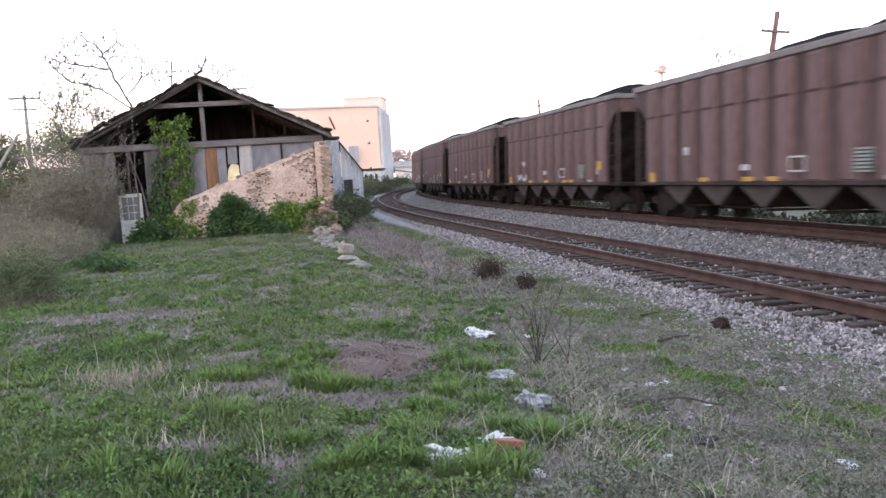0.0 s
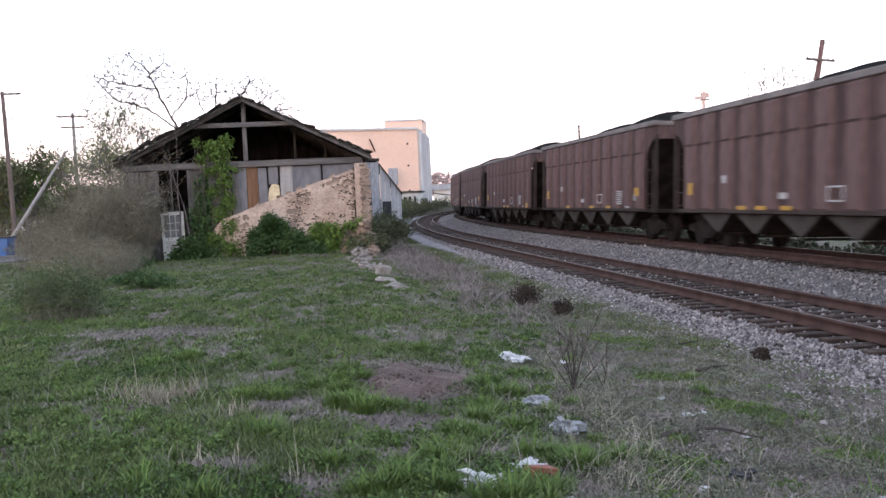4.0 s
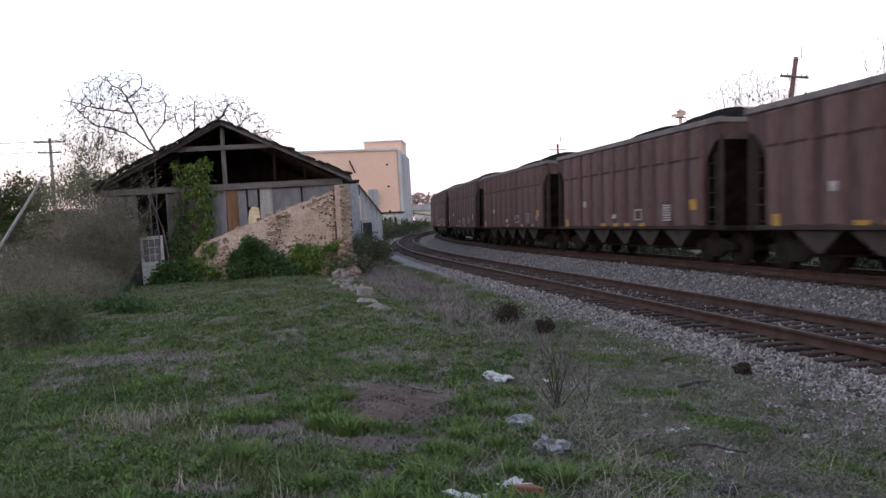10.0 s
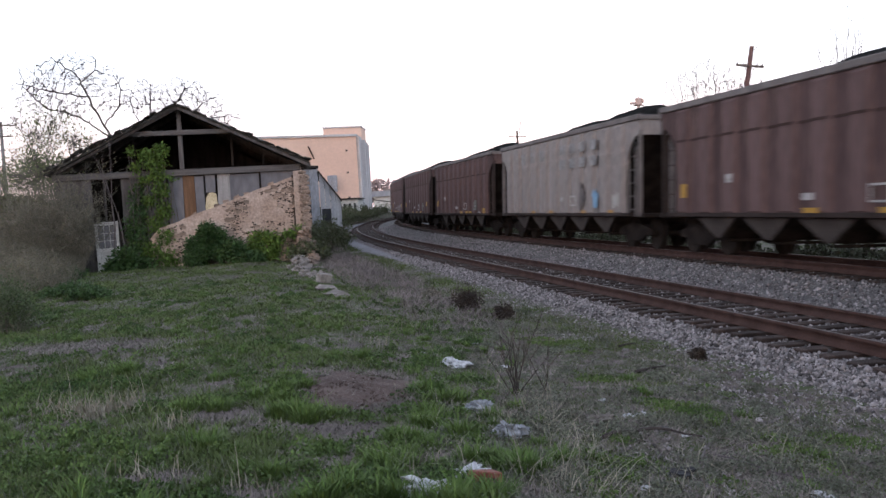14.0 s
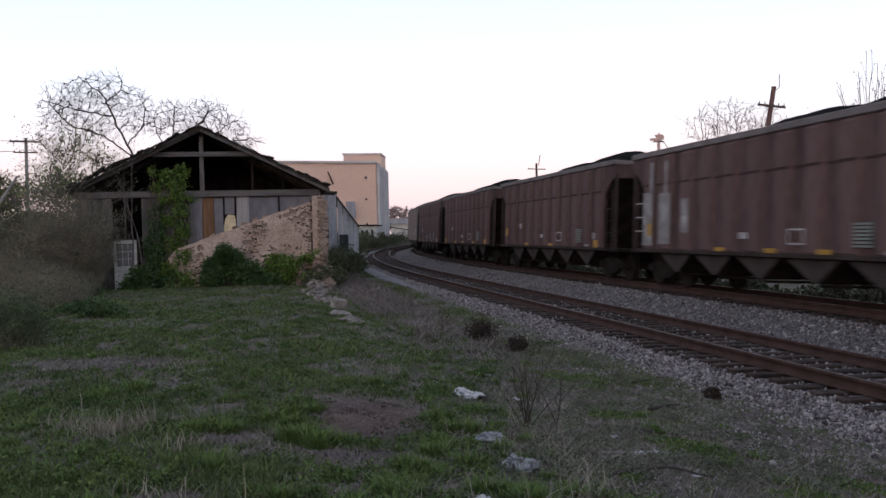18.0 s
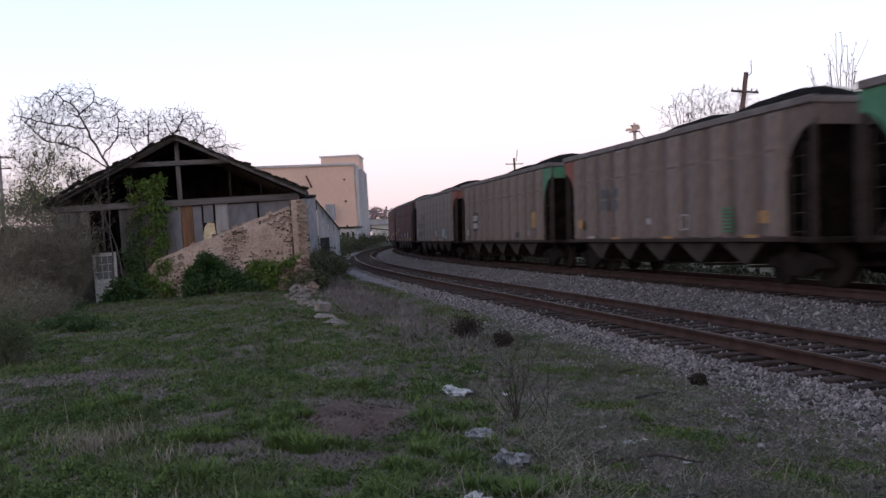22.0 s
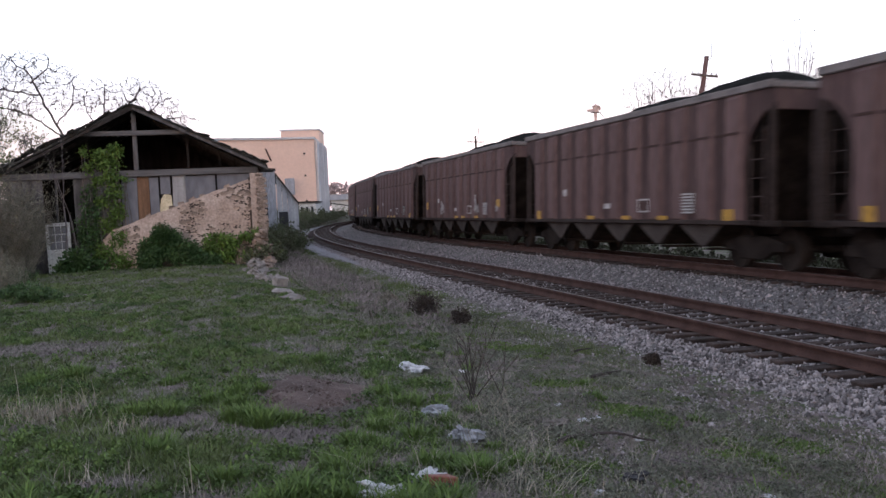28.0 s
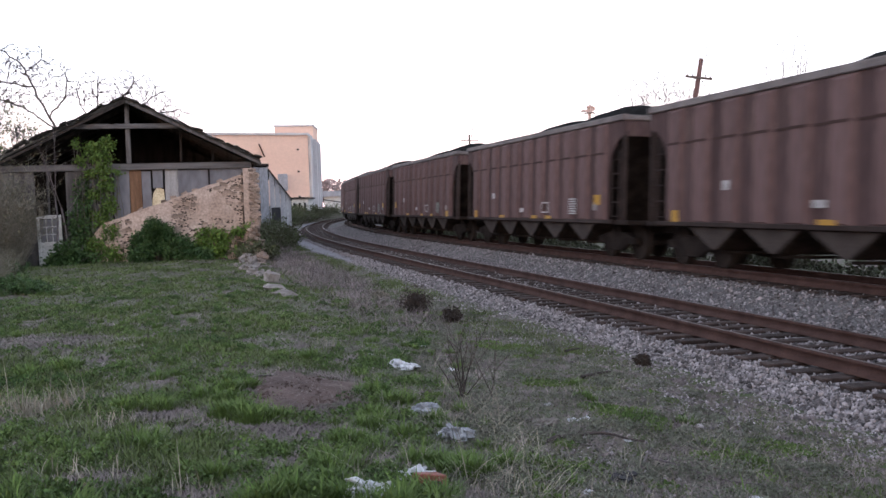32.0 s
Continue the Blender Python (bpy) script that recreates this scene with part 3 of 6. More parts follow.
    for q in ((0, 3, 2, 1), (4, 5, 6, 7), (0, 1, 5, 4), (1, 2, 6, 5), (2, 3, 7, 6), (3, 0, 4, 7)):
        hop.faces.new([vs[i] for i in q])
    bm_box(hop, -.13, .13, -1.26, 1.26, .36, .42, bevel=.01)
    # chute slopes near black, side plates lighter: shading put into the two colours
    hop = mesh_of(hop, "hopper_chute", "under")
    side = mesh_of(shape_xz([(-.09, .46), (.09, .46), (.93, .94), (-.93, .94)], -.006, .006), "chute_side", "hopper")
    # added near-black box behind the chutes, in place of the shade there
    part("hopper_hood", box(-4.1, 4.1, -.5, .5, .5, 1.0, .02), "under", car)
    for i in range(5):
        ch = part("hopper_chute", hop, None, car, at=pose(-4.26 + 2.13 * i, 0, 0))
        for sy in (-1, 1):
            part("chute_side", side, None, ch, "dusty side plate, coloured lighter than the shaded chute", at=pose(0, sy * 1.335, 0, sy * -9, 0, 0))
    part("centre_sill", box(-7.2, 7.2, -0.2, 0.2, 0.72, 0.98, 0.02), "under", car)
    rng = np.random.default_rng(11)
    gx, gy = np.meshgrid(np.linspace(-6.98, 6.98, 60), np.linspace(-1.46, 1.46, 15), indexing="ij")
    prof = smooth(7.1, 5.0, abs(gx)) * (1 - (gy / 1.46) ** 2) ** 0.6
    gz = 3.6 + (0.40 + 0.26 * smooth(6.0, -5.0, gx) + 0.09 * np.sin(gx * 1.5 + 2.4) + 0.03 * np.sin(gx * 3.1)) * prof + rng.normal(0, 0.012, gx.shape)
    i, j = np.meshgrid(np.arange(59), np.arange(14), indexing="ij")
    a = (i * 15 + j).ravel()
    part("coal_load", arrays_mesh("coal_load", np.stack([gx, gy, gz], -1), np.stack([a, a + 15, a + 16, a + 1], -1), "coal"), None, car, "heaped black coal")
    for sx in (-1, 1):
        part("slope_sheet", slope_sheet(sx), "under", car, "sloping end sheet, near black with its shade in the colour")
        part("end_plate", plate, None, car, at=pose(sx * 7.03, 0, 0))
        part("end_chord", endc, None, car, at=pose(sx * 7.03, 0, 0))
        part("end_sill", plat, None, car, at=pose(sx * 6.72, 0, 0))
        for sy in (-1, 1):
            part("corner_post", post, None, car, at=pose(sx * 7.0, sy * 1.48, 0))
            part("end_post", brace, None, car, at=pose(sx * 6.98, sy * 0.5, 0))
            part("ladder", lad, None, car, at=pose(sx * 6.5, sy * 1.5, 0, 0, 0, 0 if sx < 0 else 180))
        cp = bmesh.new()
        bm_box(cp, 0, .42, -.09, .09, .76, .98, bevel=.03)
        bm_box(cp, .3, .5, -.16, .16, .74, 1.0, bevel=.05)
        part("coupler", cp, "under", car, at=pose(sx * 7.25, 0, 0, 0, 0, 0 if sx > 0 else 180))
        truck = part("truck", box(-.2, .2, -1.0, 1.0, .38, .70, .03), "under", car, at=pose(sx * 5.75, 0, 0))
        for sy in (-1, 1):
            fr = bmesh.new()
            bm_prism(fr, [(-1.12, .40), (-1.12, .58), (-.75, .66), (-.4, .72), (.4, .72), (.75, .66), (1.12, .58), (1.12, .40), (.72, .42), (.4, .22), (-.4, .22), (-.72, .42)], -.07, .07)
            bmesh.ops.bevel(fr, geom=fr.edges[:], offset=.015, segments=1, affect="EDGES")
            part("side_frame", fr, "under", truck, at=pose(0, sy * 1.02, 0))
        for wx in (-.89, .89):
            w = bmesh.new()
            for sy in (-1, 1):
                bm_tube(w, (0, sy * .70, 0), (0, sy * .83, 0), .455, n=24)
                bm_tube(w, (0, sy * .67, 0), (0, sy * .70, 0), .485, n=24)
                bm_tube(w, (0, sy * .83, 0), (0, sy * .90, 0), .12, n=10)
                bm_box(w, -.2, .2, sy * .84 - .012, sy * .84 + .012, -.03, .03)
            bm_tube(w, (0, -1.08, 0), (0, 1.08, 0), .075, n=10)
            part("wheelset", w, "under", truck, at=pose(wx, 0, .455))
    return car


def mark(car, name, x, z, w, h, colour, label="", y=1.636):
    part(name, box(x - w / 2, x + w / 2, y - 0.004, y + 0.008, z - h / 2, z + h / 2), colour, car, label)


def frame_mark(car, name, x, z, w, h, colour, bars=0):
    """An outlined box, or a block of lines, stencilled on the side."""
    bm = bmesh.new()
    y0, y1, e = 1.632, 1.64, 0.04
    xa, xb, za, zb = x - w / 2, x + w / 2, z - h / 2, z + h / 2
    if bars:       # a comb: lines joined along one edge
        out = [(xa, za), (xa, zb)]
        for zz in np.linspace(zb, za + e, bars):
            out += [(xb, zz), (xb, zz - e), (xa + e * .6, zz - e), (xa + e * .6, zz - (zb - za - e) / (bars - 1))]
        out = out[:-2]
        out[-1] = (xb, za)
    else:          # a ring, open by a hair
        out = [(xa, za), (xa, zb), (xb, zb), (xb, za), (xa + e + .002, za), (xa + e + .002, za + e), (xb - e, za + e), (xb - e, zb - e), (xa + e, zb - e), (xa + e, za)]
    bm_prism(bm, out, y0, y1)
    part(name, bm, colour, car)


CARS = {}


def build_train():
    brown = build_car("car", "dusty brown steel coal hopper heaped with coal")
    grey = build_car("cargrey", "dusty grey steel coal hopper heaped with coal")
    silver = build_car("carsilver", "light bare-metal coal hopper heaped with coal")
    pale = build_car("carpale", "pale dusty grey coal hopper heaped with coal")
    rng = random.Random(8)
    used = set()
    for k in range(0, 49):
        src = silver if k == 19 else pale if k == 30 else grey if k in (27, 28, 29) else brown
        if src in used:
            car = copy_thing(fresh[src], car_pose(k, 0))
        else:
            if not used:
                fresh = {}
            used.add(src)
            fresh[src] = src
            src.matrix_basis = car_pose(k, 0)
            car = src
        CARS[k] = car
    for k, car in CARS.items():
        if k in (19, 27, 28, 29, 30):
            continue
        j = rng.uniform(-.08, .08)
        mark(car, "white_panel", 3.45 + j, 1.84, 0.25, 0.2, "white")
        mark(car, "white_label", .42 + j, 1.33 + rng.uniform(-.02, .12), 0.36, 0.14, "white")
        frame_mark(car, "stencil_box", -1.72 + j, 1.4, .6, .34, "white")
        frame_mark(car, "stencil_block", -3.9 + j, 1.43, .55, .46, rng.choice(["white", "pale", "pale"]), 7)
        if rng.random() < .6:
            mark(car, "white_label", -4.75 + j, 1.1, .36, .07, "worn")
        if rng.random() < .5:
            mark(car, "white_label", -5.5, 1.42, .24, .22, "worn")
        mark(car, "yellow_stripe", 5.6, rng.choice([1.14, 1.6, 1.62]), .3, .34, "yellow")
        mark(car, "yellow_stripe", -5.65, rng.choice([1.14, 1.6, 1.62]), .4, .28, "yellow")
        for x in sorted(rng.sample([2.46, 1.46, .26, -.8, -2.0, -2.75], rng.choice([2, 3, 3, 4]))):
            mark(car, "yellow_stripe", x, 1.095, .48, .1, "yellow")
    paint_cars()


def patch(car, name, x0, x1, z0, z1, colour, label="", y=1.635):
    part(name, box(x0, x1, y, y + .008, z0, z1), colour, car, label)


def scrawl(car, x0, x1, z0, z1, colour, seed):
    """A loose run of sprayed strokes."""
    r = random.Random(seed)
    bm = bmesh.new()
    x, z = x0, r.uniform(z0, z1)
    w = .05 + .03 * (z1 - z0)
    for i in range(12):
        xn, zn = x0 + (x1 - x0) * (i + r.uniform(0, 1.6)) / 12, r.uniform(z0, z1)
        bm_prism(bm, [(x, z - w), (x, z + w), (xn, zn + w), (xn, zn - w)] if abs(xn - x) > abs(zn - z) else [(x - w, z), (x + w, z), (xn + w, zn), (xn - w, zn)], 1.635 + .0006 * i, 1.642 + .0006 * i)
        x, z = xn, zn
    part("spray_paint", bm, colour, car)


def paint_cars():
    """Marks that set single cars apart."""
    c = CARS[19]
    patch(c, "white_panel", -.95, -.7, 1.46, 1.6, "palepaint")
    frame_mark(c, "stencil_box", -1.92, 1.46, .5, .34, "palepaint")
    scrawl(c, -2.5, -2.95, 1.15, 2.05, "chord", 3)
    scrawl(c, -3.72, -4.2, 1.2, 1.8, "blue", 5)
    scrawl(c, -5.4, -5.75, 1.2, 1.7, "palepaint", 6)
    for i in range(4):
        for z in (3.22, 2.72):
            patch(c, "faded_letter", -.62 - .95 * i, -1.2 - .95 * i, z - .16, z + .16, "worn")
    for i in range(3):
        patch(c, "faded_letter", 3.9 - 1.15 * i, 3.4 - 1.15 * i, 2.95, 3.35, "worn")
    for x in (2.4, .3, -2.9, -5.2):
        patch(c, "rust_streak", x - .22, x + .22, 1.05, 1.14, "orange")
    c = CARS[23]
    for x0, x1, z0, z1 in ((5.42, 6.05, 1.15, 2.65), (5.42, 5.62, 2.65, 3.5), (4.28, 5.0, 1.2, 2.6), (4.5, 4.66, 2.6, 3.5), (3.2, 3.6, 1.5, 2.4)):
        patch(c, "white_paint", x0, x1, z0, z1, "worn", "worn white paint patch")
    for z in (1.55, 1.95, 2.35):
        patch(c, "grab_iron", 6.26, 6.74, z, z + .03, "palepaint", y=1.56)
    c = CARS[27]
    part("corner_panel", corner_panel(1), "green", c, "green corner panel")
    patch(c, "white_panel", 5.3, 5.58, 1.38, 1.66, "white")
    for i in range(3):
        patch(c, "faded_letter", 3.5, 4.2, 1.68 + .3 * i, 1.86 + .3 * i, "bluegrey")
    patch(c, "red_scrape", 2.2, 2.7, 3.34, 3.5, "red", "faded red scrape")
    patch(c, "dark_label", -3.25, -2.8, 1.12, 1.5, "black")
    patch(c, "white_bar", -3.2, -2.85, 1.38, 1.46, "white", y=1.645)
    patch(c, "white_label", -4.85, -4.4, 1.14, 1.36, "worn")
    patch(c, "emblem", -5.5, -4.95, 1.55, 2.1, "orange", "faded orange square emblem")
    for x in (4.9, 2.34, .24, -.88, -3.04, -5.5):
        mark(c, "yellow_stripe", x, 1.06, .5, .1, "dullyellow")
    c = CARS[28]
    part("corner_panel", corner_panel(1), "red", c, "red corner panel")
    for z in (1.92, 2.28):
        for x in (3.66, 2.92):
            patch(c, "faded_letter", x - .56, x, z, z + .28, "bluegrey")
    patch(c, "stencil_line", 2.5, 3.46, 1.42, 1.47, "chord")
    patch(c, "white_label", 4.2, 4.8, 1.07, 1.14, "white")
    patch(c, "orange_stain", 5.2, 5.6, 1.4, 1.68, "orange")
    for x in (2.53, -.9, -4.9):
        mark(c, "yellow_stripe", x, 1.07, .55, .08, "orange")
    patch(c, "white_label", .14, .38, 1.44, 1.6, "white")
    frame_mark(c, "stencil_box", -1.8, 1.45, .42, .4, "white")
    frame_mark(c, "stencil_block", -3.9, 1.46, .5, .55, "green", 7)
    patch(c, "orange_stain", -5.6, -5.25, 1.35, 1.62, "orange")
    c = CARS[29]
    patch(c, "sign_board", 3.4, 4.3, 1.52, 2.36, "black", "black sign panel with pale bars")
    for z in (1.62, 1.98):
        patch(c, "sign_bar", 3.46, 4.24, z, z + .24, "white", y=1.645)
    patch(c, "white_panel", 5.25, 5.5, 1.3, 1.58, "white")
    patch(c, "emblem", -5.45, -4.95, 1.5, 2.1, "orange", "faded orange square emblem")
    part("corner_panel", corner_panel(-1), "green", c, "green corner panel")
    part("corner_panel", box(-7.062, -7.052, -1.46, 1.46, 3.28, 3.66), "green", c, "green end panel")
    for x in (5.0, 2.45, .32, -.82, -5.5):
        mark(c, "yellow_stripe", x, 1.05, .5, .1, "dullyellow")
    patch(c, "dark_label", 0, .45, 1.2, 1.4, "chord")
    patch(c, "dark_label", -3.25, -2.75, 1.16, 1.36, "black")
    patch(c, "white_label", -4.7, -4.36, 1.24, 1.42, "worn")
    c = CARS[30]
    part("corner_panel", corner_panel(-1), "red", c, "red corner panel")
    part("corner_panel", box(-7.062, -7.052, -1.46, 1.46, 3.28, 3.66), "red", c, "red end panel")
    for i in range(3):
        for j in range(3):
            if (i, j) != (0, 2):
                patch(c, "faded_letter", 4.35 - .8 * i, 4.9 - .8 * i, 1.35 + .48 * j, 1.66 + .48 * j, "bluegrey")
    patch(c, "white_label", -1.75, -1.35, 1.45, 1.6, "white")
    patch(c, "dark_label", -2.05, -1.72, 1.26, 1.58, "black")
    patch(c, "white_bar", -2.0, -1.76, 1.3, 1.4, "white", y=1.645)
    patch(c, "blue_label", -4.2, -3.6, 1.24, 1.7, "bluepale", "pale blue stencilled block")
    frame_mark(c, "stencil_block", -5.2, 1.6, .5, .4, "chord", 5)
    patch(c, "white_label", -4.85, -4.5, 1.18, 1.3, "white")
    patch(c, "white_panel", 5.33, 5.53, 1.54, 1.72, "white")
    patch(c, "white_label", 4.38, 4.58, 1.2, 1.3, "worn")
    patch(c, "red_scrape", 1.3, 1.7, 3.42, 3.54, "red", "faded red scrape")
    for x in (-.43, -2.87):
        mark(c, "yellow_stripe", x, 1.08, .6, .1, "orange")
    c = CARS[36]
    scrawl(c, -2.5, -3.15, 1.25, 2.0, "worn", 8)
    scrawl(c, 3.0, 2.4, 1.2, 1.9, "worn", 9)
    c = CARS[2]
    scrawl(c, 4.4, 2.9, 1.15, 1.45, "white", 12)


# ---- plants ----
def tubes_mesh(name, segs, material, n=5):
    """Tapered tubes for a list of segments (a, b, ra, rb)."""
    a = np.array([s[0] for s in segs], float)
    b = np.array([s[1] for s in segs], float)
    ra, rb = np.array([s[2] for s in segs]), np.array([s[3] for s in segs])
    d = b - a
    d /= np.linalg.norm(d, axis=1)[:, None] + 1e-9
    up = np.where(abs(d[:, 2:3]) > 0.9, [[1.0, 0, 0]], [[0, 0, 1.0]])
    u = np.cross(d, up)
    u /= np.linalg.norm(u, axis=1)[:, None]
    w = np.cross(d, u)
    t = np.arange(n) / n * 2 * np.pi
    ring = np.cos(t)[None, :, None] * u[:, None] + np.sin(t)[None, :, None] * w[:, None]
    v = np.stack([a[:, None] + ring * ra[:, None, None], b[:, None] + ring * rb[:, None, None]], 1).reshape(-1, 3)
    k = np.arange(n)
    f = np.stack([k, (k + 1) % n, n + (k + 1) % n, n + k], -1)
    fc = (f[None] + 2 * n * np.arange(len(segs))[:, None, None]).reshape(-1, 4)
    return arrays_mesh(name, v, fc, material, True)


def leaf_mesh(name, pts, size, material, seed, long=1.5, hang=0.0):
    """Small folded leaves at pts, turned every way."""
    rng = np.random.default_rng(seed)
    n = len(pts)
    d = rng.normal(size=(n, 3))
    d[:, 2] -= hang
    d /= np.linalg.norm(d, axis=1)[:, None]
    e = np.cross(d, rng.normal(size=(n, 3)))
    e /= np.linalg.norm(e, axis=1)[:, None]
    nn = np.cross(d, e)
    s = (size * rng.uniform(0.6, 1.3, n))[:, None]
    p = np.asarray(pts)
    v = np.stack([p, p + d * s * long * 0.5 + e * s * 0.5 + nn * s * 0.15, p + d * s * long, p + d * s * long * 0.5 - e * s * 0.5 + nn * s * 0.15], 1)
    k = 4 * np.arange(n)[:, None]
    return arrays_mesh(name, v.reshape(-1, 3), np.concatenate([k + [0, 1, 2], k + [0, 2, 3]], 1).reshape(-1, 3), material)


def branching(base, height, seed, levels=5, spread=0.55, first=0.35, r=0.16, kids=(2, 4), droop=0.0, lean=(0, 0), shrink=(0.55, 0.8)):
    """Grows a bare crown: a list of segments, and the tips."""
    rng = random.Random(seed)
    segs, tips = [], []

    def grow(p, d, ln, rad, lv):
        steps = 3 if lv < 3 else 2
        for i in range(steps):
            d = (d + Vector((rng.gauss(0, .12), rng.gauss(0, .12), rng.gauss(0.02 - droop, .1)))).normalized()
            q = p + d * ln / steps
            r2 = max(rad * (1 - 0.28 / steps * 1.2), 0.004)
            segs.append((tuple(p), tuple(q), rad, r2))
            p, rad = q, r2
            if lv >= 1 and lv < levels and rng.random() < 0.45:
                side(p, d, ln, rad, lv)
        if lv < levels:
            for _ in range(rng.randint(*kids)):
                side(p, d, ln, rad, lv)
        else:
            tips.append(tuple(p))

    def side(p, d, ln, rad, lv):
        o = Vector((rng.gauss(0, 1), rng.gauss(0, 1), rng.gauss(0.15, 0.7))).normalized()
        grow(p, (d + o * spread * rng.uniform(0.7, 1.5)).normalized(), ln * rng.uniform(*shrink), rad * rng.uniform(0.5, 0.7), lv + 1)

    grow(Vector(base), Vector((lean[0], lean[1], 1)).normalized(), height * first, r, 0)
    return segs, tips


def tree(name, x, y, height, seed, label, leaf=None, leaf_n=4, leaf_size=0.12, twig="twig", fine=.009, **kw):
    z = float(ground_z(x, y)[0]) - 0.05
    t = thing(name, label, "tree" if height > 3.2 else "shrub", pose(x, y, z))
    segs, tips = branching((0, 0, 0), height, seed, **kw)
    big = [s for s in segs if s[2] > 0.03] or segs[:3]
    small = [s for s in segs if s[2] <= 0.03]
    part("trunk", tubes_mesh("trunk", big, "bark" if kw.get("r", 1) > .05 else twig, 6), None, t)
    if small:
        part("branchwork", tubes_mesh("branchwork", [(a, b, max(c, fine), max(d, fine * .7)) for a, b, c, d in small], twig, 3), None, t)
    if leaf:
        rng = np.random.default_rng(seed)
        tp = np.repeat(np.array(tips), leaf_n, 0)
        part("crown", leaf_mesh("crown", tp + rng.normal(0, height * 0.035, tp.shape), leaf_size, leaf, seed), None, t)
    return t


def crowned_tree(name, x, y, seed, label, stems, crowns, n, fine, rise, wild=.22, bud=0.0):
    """A bare tree: given main limbs, then twigs growing out towards points that fill rounded crowns."""
    rng = np.random.default_rng(seed)
    goal = []
    tot = sum(c[3] * c[5] for c in crowns)
    for cx, cy, cz, rx, ry, rz in crowns:
        k = int(n * rx * rz / tot)
        q = rng.normal(size=(k, 3))
        q *= (rng.random(k) ** .4 / np.linalg.norm(q, axis=1))[:, None]
        goal.append(np.array([cx, cy, cz]) + q * [rx, ry, rz])
    goal = np.concatenate(goal)
    pts, up = [np.zeros(3)], [-1]
    for line in stems:
        last = int(np.argmin([np.linalg.norm(p - np.array(line[0])) for p in pts]))
        for s in line:
            a, b = pts[last], np.array(s, float)
            m = max(2, int(np.linalg.norm(b - a) / .3))
            for k in range(1, m + 1):
                pts.append(a + (b - a) * k / m + rng.normal(0, .035, 3))
                up.append(last)
                last = len(pts) - 1
    pts = np.array(pts)
    up = list(up)
    step, fresh, base = .22, pts, 0
    near, best = np.zeros(len(goal), int), np.full(len(goal), 1e9)
    for _ in range(110):
        d = np.linalg.norm(goal[:, None] - fresh[None], axis=2)
        k = d.argmin(1)
        m = d[np.arange(len(goal)), k]
        near, best = np.where(m < best, base + k, near), np.minimum(m, best)
        live = best > .3
        goal, near, best = goal[live], near[live], best[live]
        if not len(goal):
            break
        fresh = []
        for k in np.unique(near):
            v = goal[near == k] - pts[k]
            v = (v / np.linalg.norm(v, axis=1)[:, None]).mean(0) + np.array([0, 0, rise]) + rng.normal(0, wild, 3)
            fresh.append(pts[k] + v / np.linalg.norm(v) * step)
            up.append(int(k))
        fresh, base = np.array(fresh), len(pts)
        pts = np.concatenate([pts, fresh])
    load = np.ones(len(pts))
    tip = np.ones(len(pts), bool)
    for k in range(len(pts) - 1, 0, -1):
        load[up[k]] += load[k]
        tip[up[k]] = False
    rad = fine * .5 * load ** .29
    segs = [(pts[up[k]], pts[k], min(rad[up[k]], rad[k] * 1.5), rad[k]) for k in range(1, len(pts))]
    for k in np.flatnonzero(tip):      # twigs past the last knots
        for _ in range(2):
            o = pts[k] - pts[up[k]] + rng.normal(0, .14, 3)
            segs.append((pts[k], pts[k] + o * rng.uniform(.7, 1.5), rad[k], fine * .4))
    for k in np.flatnonzero(load < 7):
        if rng.random() < .75:
            o = (pts[k] - pts[up[k]]) * .6 + rng.normal(0, .17, 3)
            segs.append((pts[k], pts[k] + o * rng.uniform(.8, 1.7), fine * .5, fine * .35))
    t = thing(name, label, "tree", pose(x, y, float(ground_z(x, y)[0]) - .05))
    part("trunk", tubes_mesh("trunk", [s for s in segs if s[3] > .035], "bark", 7), None, t)
    part("branchwork", tubes_mesh("branchwork", [s for s in segs if s[3] <= .035], "twig", 4), None, t)
    if bud:
        ends = np.array([s[1] for s in segs[-int(len(segs) * .35):]])
        part("bud_cluster", leaf_mesh("bud_cluster", ends, bud, "bud", seed), None, t)["kind"] = "stuff"
    return t


def shoot_tree(name, x, y, seed, label, n, spread, low, high, fine):
    """A clump of long straight upright shoots with a few side twigs and swollen end buds."""
    rng = np.random.default_rng(seed)
    segs, ends = [(np.array([.06 * k, .05 * k, 0]), np.array([.02 * k, .02 * k, 4.9]), .07, .045) for k in (-1, 0, 1)], []
    for i in range(n):
        a, q = rng.uniform(0, 6.283), rng.random() ** .6
        p = np.array([spread * .1 * q * np.cos(a), spread * .1 * q * np.sin(a), 4.8])
        tip = np.array([spread * q * np.cos(a), spread * .7 * q * np.sin(a), rng.uniform(low, high) * (1 - .22 * q)])
        m = 7
        line = [p + (tip - p) * k / m + rng.normal(0, .05, 3) * (0 < k < m) for k in range(m + 1)]
        for k in range(m):
            r = fine * (3.2 - 2.2 * k / m)
            segs.append((line[k], line[k + 1], r, r * .85))
            if k > 2:
                for _ in range(rng.integers(0, 3)):
                    o = (tip - p) / np.linalg.norm(tip - p) + rng.normal(0, .4, 3)
                    e = line[k] + o * rng.uniform(.4, 1.5)
                    segs.append((line[k], e, fine, fine * .7))
                    ends.append(e)
        ends.append(tip)
    t = thing(name, label, "tree", pose(x, y, float(ground_z(x, y)[0]) - .05))
    part("trunk", tubes_mesh("trunk", segs, "twig", 4), None, t)
    ends = np.repeat(np.array(ends), 3, 0)
    part("bud_cluster", leaf_mesh("bud_cluster", ends + rng.normal(0, .02, ends.shape), .055, "bud", seed), None, t)["kind"] = "stuff"
    return t


